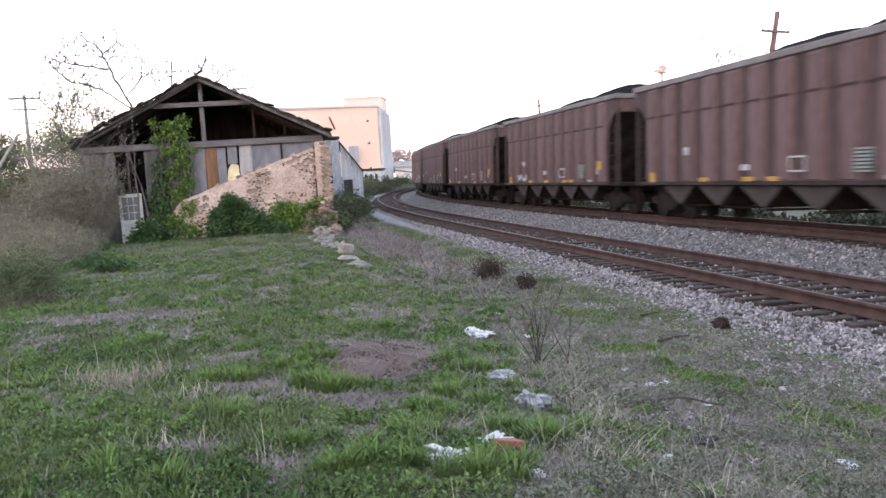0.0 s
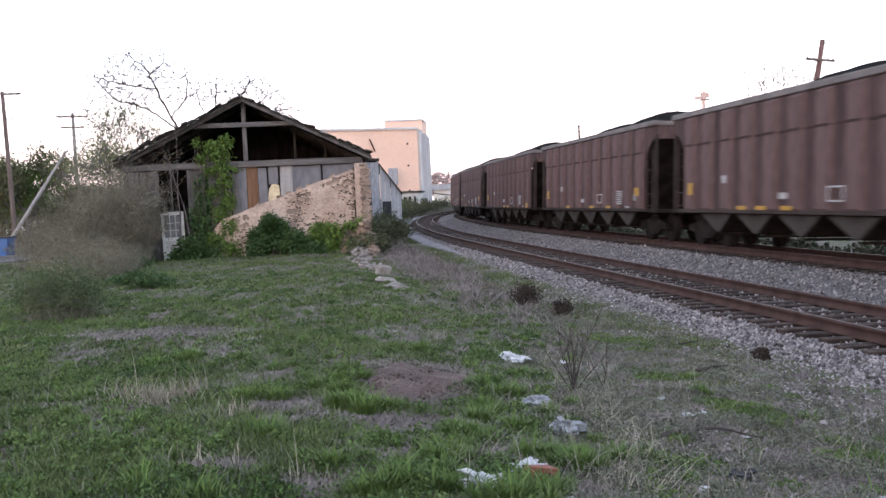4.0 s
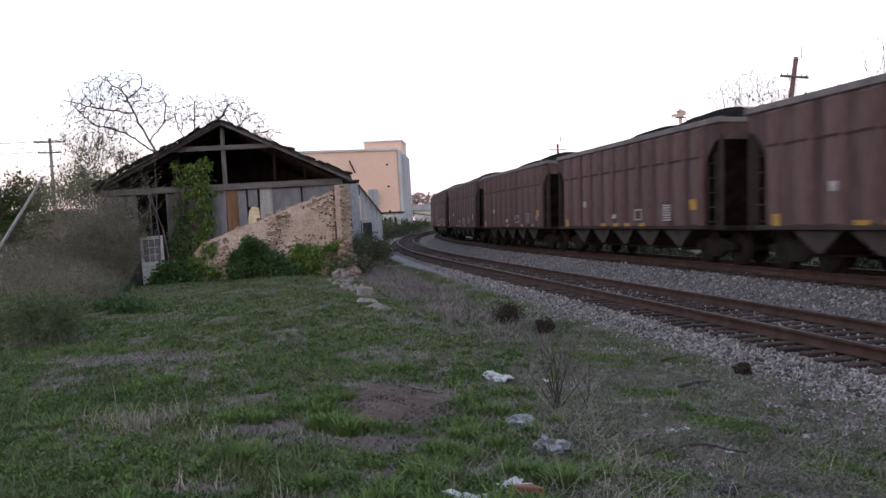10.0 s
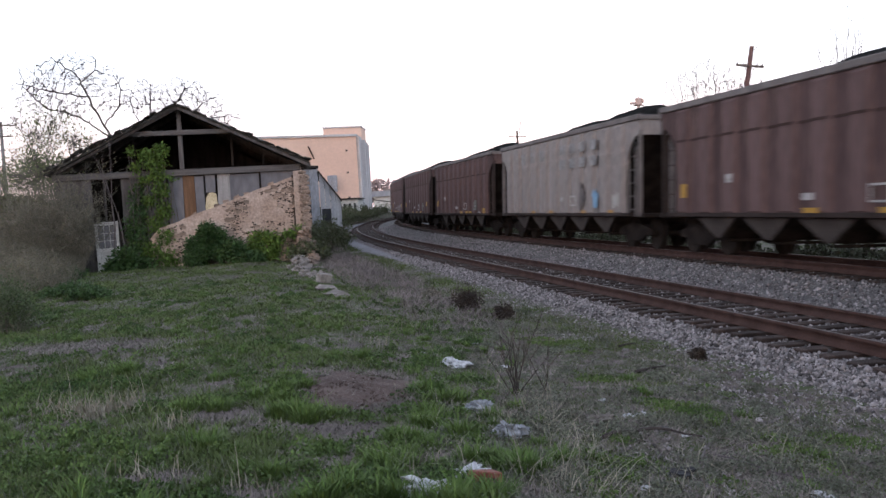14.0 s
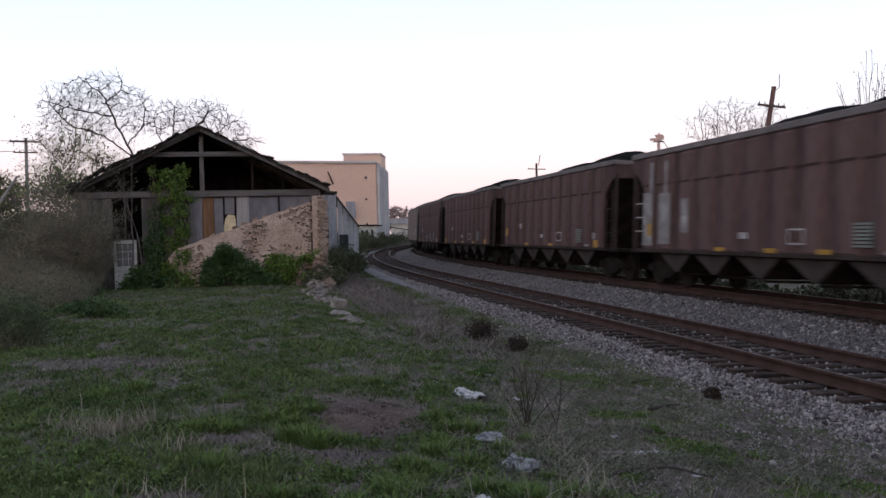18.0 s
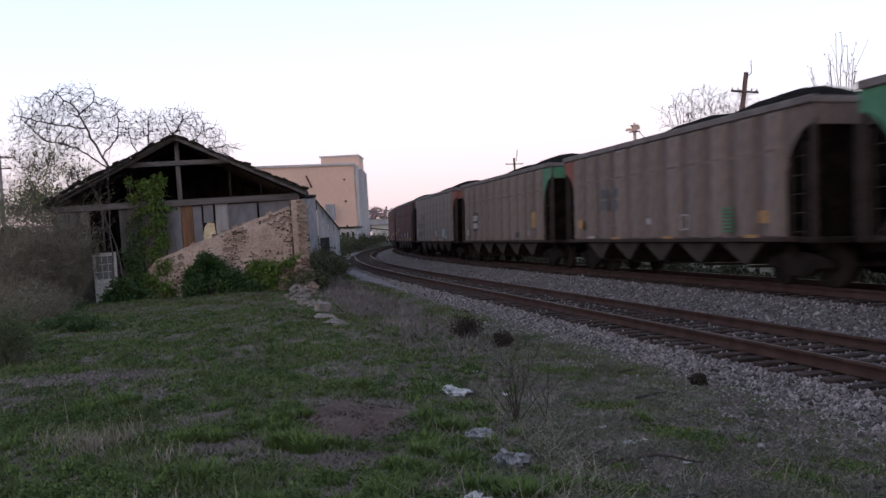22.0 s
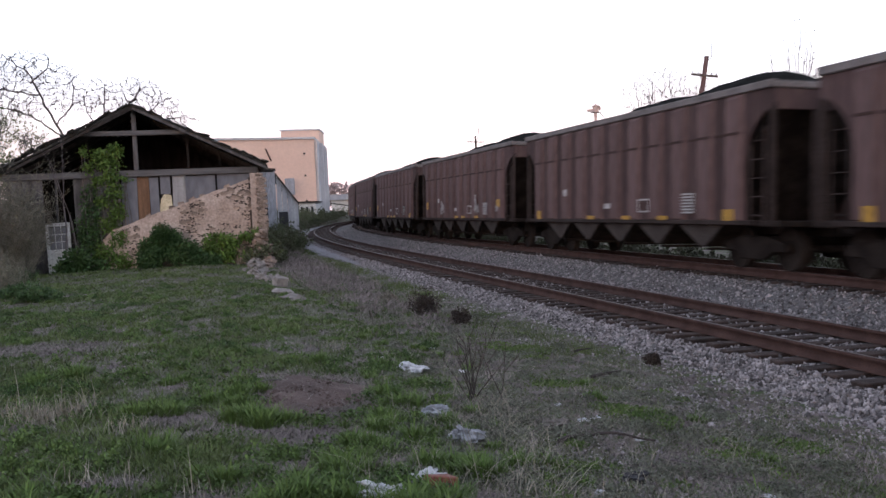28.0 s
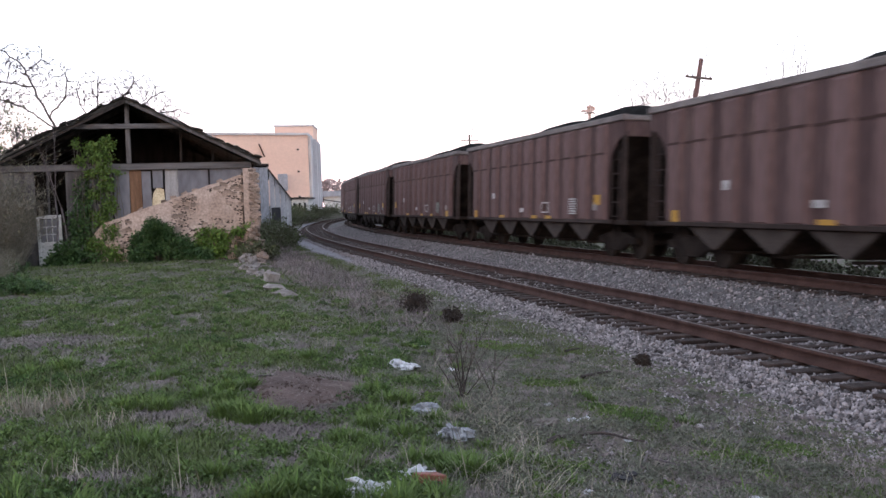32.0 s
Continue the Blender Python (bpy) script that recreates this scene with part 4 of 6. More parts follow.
def thicket(name, label, boxes, seed, stem="brush", leaf=None, leaf_size=0.06, n=260, leaves=1500, height=1.5, rad=0.008, category="shrub"):
    """A tangle of thin upright stems over patches (x, y, rx, ry), with scattered small leaves."""
    rng = np.random.default_rng(seed)
    segs, lp = [], []
    for x, y, rx, ry, hh in boxes:
        for _ in range(n):
            a, q = rng.uniform(0, 6.28), rng.random() ** 0.5
            p = np.array([x + rx * q * np.cos(a), y + ry * q * np.sin(a), 0])
            p[2] = float(ground_z(p[0], p[1])[0]) - 0.03
            h = hh * height * rng.uniform(0.5, 1.05) * (1 - 0.45 * q)
            d = np.array([rng.normal(0, .28), rng.normal(0, .28), 1.0])
            r = rad * rng.uniform(.7, 1.4)
            for i in range(3):
                e = p + d / np.linalg.norm(d) * h / 3
                segs.append((p, e, r * (1 - .28 * i), r * (1 - .28 * (i + 1))))
                if i:
                    for _k in range(2):
                        o = rng.normal(0, 1, 3)
                        o[2] = abs(o[2])
                        segs.append((e, e + o * h * .13, r * .5, r * .3))
                        lp.append(e + o * h * .12)
                p, d = e, d + rng.normal(0, .22, 3)
            lp.append(p)
    t = thing(name, label, category)
    part("stalk_mass", tubes_mesh("stalk_mass", segs, stem, 3), None, t)
    if leaf:
        lp = np.array(lp)
        pts = lp[rng.integers(0, len(lp), leaves)] + rng.normal(0, .07 * height, (leaves, 3))
        part("leaves", leaf_mesh("leaves", pts, leaf_size, leaf, seed), None, t)
    return t


def spot(a, c):
    """The place on the ground at bearing x/y = a and dip z/y = c seen from the eye."""
    lo, hi = 1.0, 90.0
    for _ in range(40):
        mid = (lo + hi) / 2
        if 2.0 + c * mid > float(ground_z(a * mid, mid)[0]):
            lo = mid
        else:
            hi = mid
    return a * lo, lo, float(ground_z(a * lo, lo)[0])


# ---- the ruined house ----
HOUSE = pose(-4.95, 39.5, 0, 0, 0, 190.8)     # local x runs left along the gable, y towards the eye


def shape(outline, y0, y1):
    bm = bmesh.new()
    bm_prism(bm, outline, y0, y1)
    return bm


def ragged(bm, seed, amp, frequency=1.5):
    bmesh.ops.subdivide_edges(bm, edges=bm.edges[:], cuts=2, use_grid_fill=True)
    for v in bm.verts:
        v.co += Vector(noise.noise_vector(v.co * frequency + Vector((seed, 0, 0)))) * amp


def block(w, d, h, seed, rough=0.12):
    """A rough squared stone."""
    rng = random.Random(seed)
    bm = bmesh.new()
    bmesh.ops.create_cube(bm, size=1)
    for v in bm.verts:
        v.co = Vector(((v.co.x + rng.uniform(-rough, rough)) * w, (v.co.y + rng.uniform(-rough, rough)) * d, (v.co.z + rng.uniform(-rough, rough)) * h))
    bmesh.ops.bevel(bm, geom=bm.edges[:], offset=min(w, h) * .09, segments=1, affect="EDGES")
    return bm


def build_house():
    h = thing("ruined_house", "derelict gabled house with collapsed stone front wall and open attic", "house", HOUSE)
    pk, ez, zw = (4.94, 6.50), 3.98, 3.86
    slope = part("roof", shape([(pk[0], pk[1]), (-.28, ez - .06), (-.28, ez + .02), (pk[0], pk[1] + .09)], -14, .55), "shingle", h, "mouldering dark shingle slope")
    slope2 = part("roof", shape([(pk[0], pk[1]), (pk[0], pk[1] + .09), (10.2, ez + .02), (10.2, ez - .06)], -14, .55), "shingle", h, "mouldering dark shingle slope")
    rng = random.Random(21)
    sh = [mesh_of(block(.3, .45, .05, i, .18), "shingle", "shingle") for i in range(6)]
    for side, n in ((1, 44), (-1, 40)):
        for i in range(n):
            q = (i + rng.uniform(-.3, .3)) / n
            if side > 0:
                x, z, tilt = pk[0] + q * 5.2, pk[1] + .11 - q * 2.5, 25.5
                z += rng.choice([0, .02, .05, .09])
            else:
                x, z, tilt = pk[0] - q * 5.15, pk[1] + .12 - q * 2.5, -25.5
                z += rng.uniform(-.04, .015) - .03
            part("shingle", sh[i % 6], None, slope2 if side > 0 else slope, at=pose(x, rng.uniform(.2, .5), z, rng.uniform(-12, 12), tilt + rng.uniform(-9, 9), rng.uniform(-15, 15)))
    # barge boards, beams, posts
    part("barge_board", shape([(pk[0], pk[1] + .0), (-.3, ez - .08), (-.3, ez - .20), (pk[0], pk[1] - .13)], .5, .56), "oldwood", h, "grey weathered barge board")
    part("barge_board", shape([(pk[0], pk[1] + .0), (pk[0], pk[1] - .13), (9.8, ez - .05), (9.8, ez + .06)], .5, .56), "darkwood", h, "dark weathered barge board")
    part("wall_plate", box(.1, 10.0, -.14, .1, zw - .16, zw + .1, .02), "beamwood", h, "long grey timber beam")
    part("collar_beam", box(2.9, 7.0, .1, .24, 5.36, 5.56, .02), "beamwood", h)
    part("king_post", box(4.85, 5.03, -.06, .1, zw + .1, 6.4, .015), "oldwood", h)
    # studs, rafters and inner walls near black: attic shade put into the colour
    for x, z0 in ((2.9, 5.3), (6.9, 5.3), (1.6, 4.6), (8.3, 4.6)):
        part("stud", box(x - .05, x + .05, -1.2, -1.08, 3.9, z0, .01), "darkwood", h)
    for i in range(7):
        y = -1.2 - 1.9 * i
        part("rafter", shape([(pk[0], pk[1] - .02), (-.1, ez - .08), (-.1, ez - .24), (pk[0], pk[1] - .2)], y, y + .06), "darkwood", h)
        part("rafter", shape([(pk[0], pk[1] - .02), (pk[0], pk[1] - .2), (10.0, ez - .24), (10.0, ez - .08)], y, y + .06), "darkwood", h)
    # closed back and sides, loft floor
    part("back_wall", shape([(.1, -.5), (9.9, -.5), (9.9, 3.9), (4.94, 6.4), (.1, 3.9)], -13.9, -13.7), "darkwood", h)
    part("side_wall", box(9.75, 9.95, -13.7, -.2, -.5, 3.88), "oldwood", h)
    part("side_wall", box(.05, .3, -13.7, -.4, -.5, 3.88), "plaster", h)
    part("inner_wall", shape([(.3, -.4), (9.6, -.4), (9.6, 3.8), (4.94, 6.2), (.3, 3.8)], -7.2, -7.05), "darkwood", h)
    # sheets and boards under the beam
    for x0, x1, z0, m, lab, tl in ((.3, 1.78, 2.3, "tin", "grey metal sheet", 0), (1.82, 3.05, 1.9, "tin", "grey metal sheet", .6), (3.09, 3.62, 1.7, "paleboard", "pale grey board", -.8),
                                   (3.66, 4.06, 2.95, "tin", "short metal scrap", 0), (4.10, 4.46, 1.5, "tin", "grey metal sheet", .5), (4.5, 4.96, 1.35, "brownwood", "bare brown plank", 0),
                                   (5.0, 5.6, 1.2, "tin", "grey metal sheet", -.5), (5.65, 6.5, -.4, "tin", "grey metal sheet", 0), (6.55, 7.4, -.4, "oldwood", "grey board wall", 0),
                                   (8.55, 9.3, -.4, "oldwood", "grey board wall", 0), (9.33, 9.75, -.4, "oldwood", "grey board wall", 0), (7.5, 8.5, -.4, "darkwood", "dark board panel", 0)):
        top = zw - .17 if m != "darkwood" else 1.95
        part("wall_sheet" if m != "brownwood" else "plank", box(x0, x1, -.1 if m != "darkwood" else -.16, -.06, z0, top, .006), m, h, lab, at=pose(0, 0, 0, 0, tl, 0))
    part("stud", box(8.02, 8.10, -.12, -.04, 1.9, zw - .16, .01), "oldwood", h)
    # cream panel added for the light that shows through the broken boards
    pl = shape([(3.58, 1.7), (4.1, 1.7), (4.12, 2.4), (4.06, 2.75), (3.9, 3.0), (3.64, 2.9)], -.14, -.11)
    part("plaster_scrap", pl, "cream", h, "pale cream panel standing for the lit gap behind the broken boards")
    # sloping remnant of the stone front
    rr = random.Random(4)
    top = [(.3 + (6.0 - .3) * i / 22, 3.52 - 1.95 * i / 22 + rr.uniform(-.025, .025)) for i in range(23)]
    out = [(6.7, -.6), (.05, -.6), (.05, 3.66)] + top + [(6.35, 1.2), (6.6, .6)]
    wall = bmesh.new()
    bm_prism(wall, out, .0, .38)
    part("front_wall", wall, "plaster", h, "stained plaster over rubble stone")
    # pits: dark chips set on the plaster in place of shaded holes
    pits = [mesh_of(block(.05 + .012 * i, .03, .034, 60 + i, .38), "stone", "pit_dark") for i in range(5)]
    fac = [mesh_of(block(.24, .05, .13, 70 + i, .22), "stone", "brick") for i in range(6)]
    for i in range(1000):
        x, q = rr.uniform(.1, 5.6) if i % 2 else .1 + 3.2 * rr.random() ** 1.2, rr.random()
        zt = 3.5 - 1.95 * (x - .3) / 5.7
        z = zt - .12 - (zt - .4) * q ** 1.5
        if noise.noise(Vector((x * .8, z * .8, 3))) + .3 * noise.noise(Vector((x * 3, z * 3, 1))) > -.05:
            part("stone", pits[i % 5] if i % 7 else fac[i % 6], None, h, at=pose(x, .385, z, 0, rr.uniform(-25, 25), 0))
    for i in range(7):
        x = rr.uniform(.2, 6)
        part("stone", fac[i % 6], None, h, at=pose(x, rr.uniform(.1, .3), 3.54 - 1.95 * (x - .3) / 5.7, rr.uniform(-20, 20), 18 + rr.uniform(-20, 20), rr.uniform(-40, 40)))
    # broken corner pier
    pier = bmesh.new()
    bm_prism(pier, [(-.06, -.6), (.46, -.6), (.46, 3.66), (.0, 3.66), (-.06, 2.2)], .36, .62)
    part("pier", pier, "plaster", h, "plastered corner pier")
    part("pier_joint", box(.45, .53, .38, .40, .2, 3.5), "pit_dark", h, "dark vertical crack")
    q = [mesh_of(block(.34, .5, .17, 90 + i, .16), "stone", "brick") for i in range(8)]
    q2 = [mesh_of(block(.17 + .02 * i, .3, .1 + .012 * (i % 4), 110 + i, .26), "stone", "brick") for i in range(8)]
    q3 = [mesh_of(block(.2, .12, .1, 130 + k, .25), "stone", "brick") for k in range(8)]
    i = 0
    for i in range(230):
        z = -.5 + 4.1 * rr.random() ** 1.15
        x = rr.uniform(-.06, .42) if z < 1.3 else rr.uniform(-.1, .16)
        part("stone", q3[i % 8], None, h, at=pose(x, .605 + rr.uniform(-.02, .035), z, rr.uniform(-10, 10), rr.uniform(-14, 14), rr.uniform(-12, 12)))
    for j in range(9):
        y = 1.0 + .42 * j
        hh = 1.5 * math.exp(-.55 * j) + .1
        zz = -.5
        while zz < hh - .4:
            for x in (-.02, .16):
                part("stone", q2[(i * 3 + j) % 8], None, h, at=pose(x + rr.uniform(-.1, .1), y + rr.uniform(-.12, .12), zz + .06, rr.uniform(-14, 14), rr.uniform(-14, 14), rr.uniform(-40, 40)))
                i += 1
            zz += .12
    # black sheet stands in for the shade in this gap
    part("open_corner", box(4.02, 4.44, -.13, -.105, 1.5, 1.95, .004), "black", h, "black panel for the shaded gap under the short boards")
    return h


def build_rubble():
    """Fallen stone that trails from the broken corner towards the grass."""
    rng = random.Random(31)
    shapes = [mesh_of(block(.3, .26, .18, 140 + i, .25), "rubble_block", "rubble") for i in range(7)]
    for i in range(60):
        q = rng.random()
        x, y = -5.25 + q * 1.75 + rng.gauss(0, .16 + .15 * q), 38.4 - q * 10.5
        z = float(ground_z(x, y)[0])
        ob = part("rubble_block", shapes[i % 7], None, None, at=pose(x, y, z + .05 + .3 * (1 - q) * rng.random(), rng.uniform(-30, 30), rng.uniform(-30, 30), rng.uniform(0, 360)))
        s = rng.uniform(.3, .85)
        ob.scale = (s, s, s)
        tagged(ob, "pale broken stone fallen from the house wall", "stone", "fallen stones")
    slab = mesh_of(block(.46, .34, .1, 150, .22), "stone_slab", "rubble")
    for a, c, turn, tip in ((-.1065, -.0885, 20, 12), (-.0986, -.0953, -35, 9)):
        x, y, z = spot(a, c)
        ob = part("stone_slab", slab, None, None, at=pose(x, y, z + .06, tip, tip * .5, turn))
        tagged(ob, "pale flat slab of fallen masonry tilted in the grass", "stone", "fallen stones")
    x, y, z = spot(-0.1095, -0.080)
    ob = part("rubble_block", shapes[2], None, None, at=pose(x, y, z + .12, 10, 8, 30))
    ob.scale = (1.3, 1.2, 1.3)
    tagged(ob, "large pale block fallen from the house wall", "stone", "fallen stones")


def build_door():
    """Weathered white door with glazed upper half, leaning in its opening."""
    d = thing("old_door", "peeling white wooden door with small panes, leaning at the house", "door", HOUSE @ pose(8.03, .12, -.05, 3, 1.5, 2))
    for x0, x1, z0, z1 in ((-.46, -.34, 0, 2.02), (.34, .46, 0, 2.02), (-.34, .34, 1.88, 2.02), (-.34, .34, .82, .96), (-.34, .34, 0, .2), (-.06, .06, .2, .82)):
        part("rail" if x1 - x0 > .3 else "stile", box(x0, x1, -.02, .025, z0, z1, .004), "whitewood", d)
    for i in (-1, 1):
        part("glazing_bar", box(i * .113 - .012, i * .113 + .012, -.012, .018, .96, 1.88), "whitewood", d)
    for i in range(2):
        z = 1.255 + .305 * i
        part("glazing_bar", box(-.34, .34, -.01, .016, z - .012, z + .012), "whitewood", d)
    for i in range(3):
        for j in range(3):
            part("pane", box(-.333 + .227 * i, -.127 + .227 * i, -.008, -.002, .968 + .305 * j, 1.238 + .305 * j), "glass", d)
    for sx in (-1, 1):
        part("panel", box(min(sx * .06, sx * .34), max(sx * .06, sx * .34), -.012, .008, .2, .82), "whitewood", d)
    part("door_knob", box(-.43, -.38, .025, .07, .98, 1.03, .015), "rust", d)


def cloud(parts, n, seed, squash=1.0):
    """Random points in a few ellipsoids (x, y, z, rx, ry, rz), denser near their skin."""
    rng = np.random.default_rng(seed)
    out = []
    tot = sum(p[3] * p[5] for p in parts)
    for x, y, z, rx, ry, rz in parts:
        k = int(n * rx * rz / tot)
        d = rng.normal(size=(k, 3))
        d /= np.linalg.norm(d, axis=1)[:, None]
        r = rng.random(k)[:, None] ** 0.45
        p = d * r * [rx, ry, rz]
        p += rng.normal(0, .07, p.shape)
        out.append(p + [x, y, z])
    return np.concatenate(out)


def creeper(name, label, blobs, n, size, material, seed, stems=True, at=HOUSE):
    t = thing(name, label, "climbing plant" if "vine" in name or "ivy" in name else "shrub", at)
    pts = cloud(blobs, n, seed)
    part("leaves", leaf_mesh("leaves", pts, size, material, seed, 1.3, .4), None, t)
    if stems:
        rng = np.random.default_rng(seed)
        segs = []
        z0 = -.3
        for b in blobs:
            for _ in range(5):
                a = np.array([b[0] + rng.normal(0, b[3] * .3), b[1] * .6, z0])
                e = np.array([b[0] + rng.normal(0, b[3] * .5), b[1], b[2] + rng.uniform(-.5, .8) * b[5]])
                m = (a + e) / 2 + rng.normal(0, .1, 3)
                segs += [(a, m, .02, .014), (m, e, .014, .008)]
        part("stalk_mass", tubes_mesh("stalk_mass", segs, "bark", 4), None, t)
    return t


def build_house_plants():
    creeper("ivy_column", "thick green ivy climbing the house front to the attic",
            [(5.75, .25, 4.75, .3, .2, .25), (6.3, .25, 4.6, .4, .22, .25), (6.0, .28, 4.25, .5, .22, .22), (6.75, .25, 4.1, .25, .18, .16), (5.95, .25, 3.75, .32, .2, .3), (6.45, .25, 3.55, .22, .18, .2), (5.85, .25, 3.1, .36, .22, .35), (6.3, .25, 2.75, .26, .2, .25), (5.75, .25, 2.35, .3, .2, .4), (6.1, .28, 1.8, .4, .22, .35), (5.75, .3, 1.25, .42, .25, .4), (6.3, .35, .7, .5, .3, .4), (5.7, .35, .3, .5, .3, .4), (5.4, .25, 3.6, .14, .12, .12), (6.9, .25, 4.75, .12, .12, .2)],
            6200, .085, "leaf", 51)
    creeper("ivy_shade", "dark ivy trailing over the house wall", [(6.75, .22, 2.6, .35, .15, .9), (6.9, .25, 1.5, .5, .2, .8), (6.7, .3, .5, .6, .25, .7), (6.6, .4, .1, .7, .3, .4)], 3000, .09, "darkleaf", 52)
    creeper("dark_shrub", "dark green evergreen shrub against the stone wall",
            [(4.0, .9, .95, .6, .5, .6), (3.3, .9, .55, .8, .5, .5), (4.6, .9, .35, .55, .5, .5), (2.5, .9, .15, .7, .5, .4), (4.1, .85, 1.45, .3, .3, .3), (3.55, .85, 1.15, .25, .25, .25), (4.75, .85, .85, .2, .25, .3)], 14000, .07, "darkleaf", 53)
    creeper("fresh_vine", "bright green vine sprawling over the stone wall foot",
            [(1.95, .6, 1.0, .5, .25, .22), (1.35, .6, .85, .35, .25, .25), (2.2, .65, .55, .35, .3, .3), (.75, .6, 1.05, .35, .2, .16), (.35, .62, 1.3, .25, .15, .1), (1.6, .6, .35, .5, .3, .3), (.7, .6, .3, .22, .2, .2)], 2300, .095, "lime", 54)
    creeper("door_shrub", "small dark shrub before the white door", [(7.4, .9, .35, .5, .4, .55), (7.8, .9, .1, .4, .3, .35)], 1500, .10, "darkleaf", 55)


# ---- buildings beyond ----
def wall_block(name, pts, z0, z1, material, parent, label="", inset=0.0):
    """A closed building block over a ground outline."""
    bm = bmesh.new()
    lo = [bm.verts.new((x, y, z0)) for x, y in pts]
    hi = [bm.verts.new((x, y, z1)) for x, y in pts]
    bm.faces.new(lo[::-1])
    bm.faces.new(hi)
    for i in range(len(pts)):
        j = (i + 1) % len(pts)
        bm.faces.new((lo[i], lo[j], hi[j], hi[i]))
    return part(name, bm, material, parent, label)


def build_mill():
    b = thing("mill_building", "tall windowless peach stucco mill with grey side wall", "building")
    A, B, C, Dd = (-10.0, 150.0), (-31.0, 142.2), (-31.0, 164.0), (-9.7, 173.0)
    wall_block("wall", [A, Dd, C, B], -.6, 13.4, "stucco", b, "peach stucco wall")
    wall_block("side_wall", [(-10.03, 150.3), (-9.55, 149.9), (-9.25, 173.0), (-9.7, 173.0)], -.6, 13.3, "concrete", b, "bare grey concrete wall")
    wall_block("parapet", [(-9.9, 149.7), (-9.4, 173.2), (-10.3, 173.2), (-31, 164.3), (-31.2, 141.8)], 13.4, 13.75, "concrete", b)
    wall_block("penthouse", [(-9.6, 158.0), (-9.3, 166.0), (-15.6, 166.0), (-15.9, 157.0)], 13.4, 15.5, "stucco", b, "peach stucco rooftop house")
    wall_block("penthouse_cap", [(-9.5, 157.8), (-9.2, 166.2), (-15.7, 166.2), (-16.1, 156.8)], 15.5, 15.75, "concrete", b)
    for y in (154.5, 160.0, 166.0):
        part("pilaster", box(-9.5, -8.85, y - .5, y + .5, -.6, 13.0, .03), "concrete", b)
    for x, y, ln in ((-16.9, 147.3, 1), (-25.6, 144.2, 1)):
        p = bmesh.new()
        bm_tube(p, (x - .5, y - .15, 12.0), (x + .3, y - .15, 10.0), .11, n=6)
        part("drain_pipe", p, "rust", b)
    part("vent_box", box(-14.6, -13.2, 146.2, 147.6, 4.6, 7.2, .05), "bluetin", b, "pale blue metal box")
    # vent holes are black boxes, the dark inside put into their colour
    for z in (3.5, 7.5, 11.0):
        part("vent_hole", box(-11.7, -11.4, 149.0, 149.3, z, z + .25), "black", b)
    lean = thing("low_shed", "low pale sheet-metal shed before the mill", "shed")
    wall_block("wall", [(-9.5, 139), (-9.3, 147), (-12.6, 147), (-12.8, 138)], -.6, 3.2, "whitewood", lean)
    wall_block("roof", [(-9.2, 138.6), (-9.0, 147.2), (-12.8, 147.2), (-13.1, 137.6)], 3.2, 3.4, "darkwood", lean)
    # openings drawn as black boxes for the shade within
    for i in range(4):
        part("opening", box(-12.4 + .75 * i, -12.1 + .75 * i, 137.9 + .27 * i - .2, 138.1 + .27 * i, .5, 2.6), "black", lean)
    w = thing("awning", "low dark loading awning beside the track", "awning")
    part("roof", shape([(-9.2, 3.3), (-4.6, 2.5), (-4.6, 2.3), (-9.2, 3.1)], 176, 183), "darkwood", w)
    for x, y in ((-4.9, 176.5), (-4.9, 182.5)):
        part("post", box(x - .1, x + .1, y - .1, y + .1, -.6, 2.35), "darkwood", w)


def build_sheds():
    """Sheet-metal sheds that line the track behind the house."""
    g = pose(-7.2, 61.0, 0, 0, 0, 8)
    s = thing("metal_shed", "tall blue-grey sheet-metal shed with a lean-to", "shed", g)
    part("roof", shape([(-3.4, 5.05), (.55, 4.85), (.55, 4.7), (-3.4, 4.9)], -.2, 9), "darkwood", s)
    for i in range(7):
        x0 = -3.3 + .54 * i
        part("wall_sheet", box(x0, x0 + .525, -.03 + .02 * (i % 2), .02 + .02 * (i % 2), -.6 if i < 5 else (2.3 if i == 5 else -.6), 4.75 - .02 * i, .005), "bluetin", s)
    part("inner_wall", box(-3.3, .5, 2.0, 2.1, -.6, 4.7), "darkwood", s)
    part("side_wall", box(.42, .5, .05, 9, -.6, 4.7), "bluetin", s)
    # doorway and board gap: black panels carry the inside shade, nothing is cut
    part("doorway", box(-.55, -.08, -.02, .0, -.6, 2.2), "black", s, "black panel for the shaded open doorway")
    part("doorway", box(.62, 1.2, -.07, -.055, -.4, 2.0), "black", s, "black panel for the shaded gap between the boards")
    part("door_post", box(-.62, -.54, -.06, .03, -.6, 4.6), "darkwood", s)
    lt = part("lean_to", shape([(.52, 4.55), (1.95, 2.55), (1.95, 2.42), (.52, 4.4)], -.3, 8), "darkwood", s, "steep lean-to roof")
    for i in range(4):
        x0 = .55 + .34 * i
        zt = 4.41 - (x0 - .52) * 1.4
        part("board", shape([(x0, .2), (x0 + .32, .2), (x0 + .32, zt - .45), (x0, zt)], -.05, 0), "shedboard", s, "peeling pale board")
    part("side_wall", box(1.82, 1.9, .0, 8, -.6, 2.4), "shedboard", s)
    far = thing("far_shed", "white far building beyond the track", "building")
    wall_block("wall", [(-13.5, 262), (4, 262), (4, 270), (-13.5, 270)], -.6, 4.6, "whitewood", far)
    wall_block("roof", [(-14.0, 261), (4.5, 261), (4.5, 271), (-14.0, 271)], 4.6, 6.2, "bluetin", far, "pale blue-grey roof band")


def utility_pole(name, top, base, arms, material, label, r=.14):
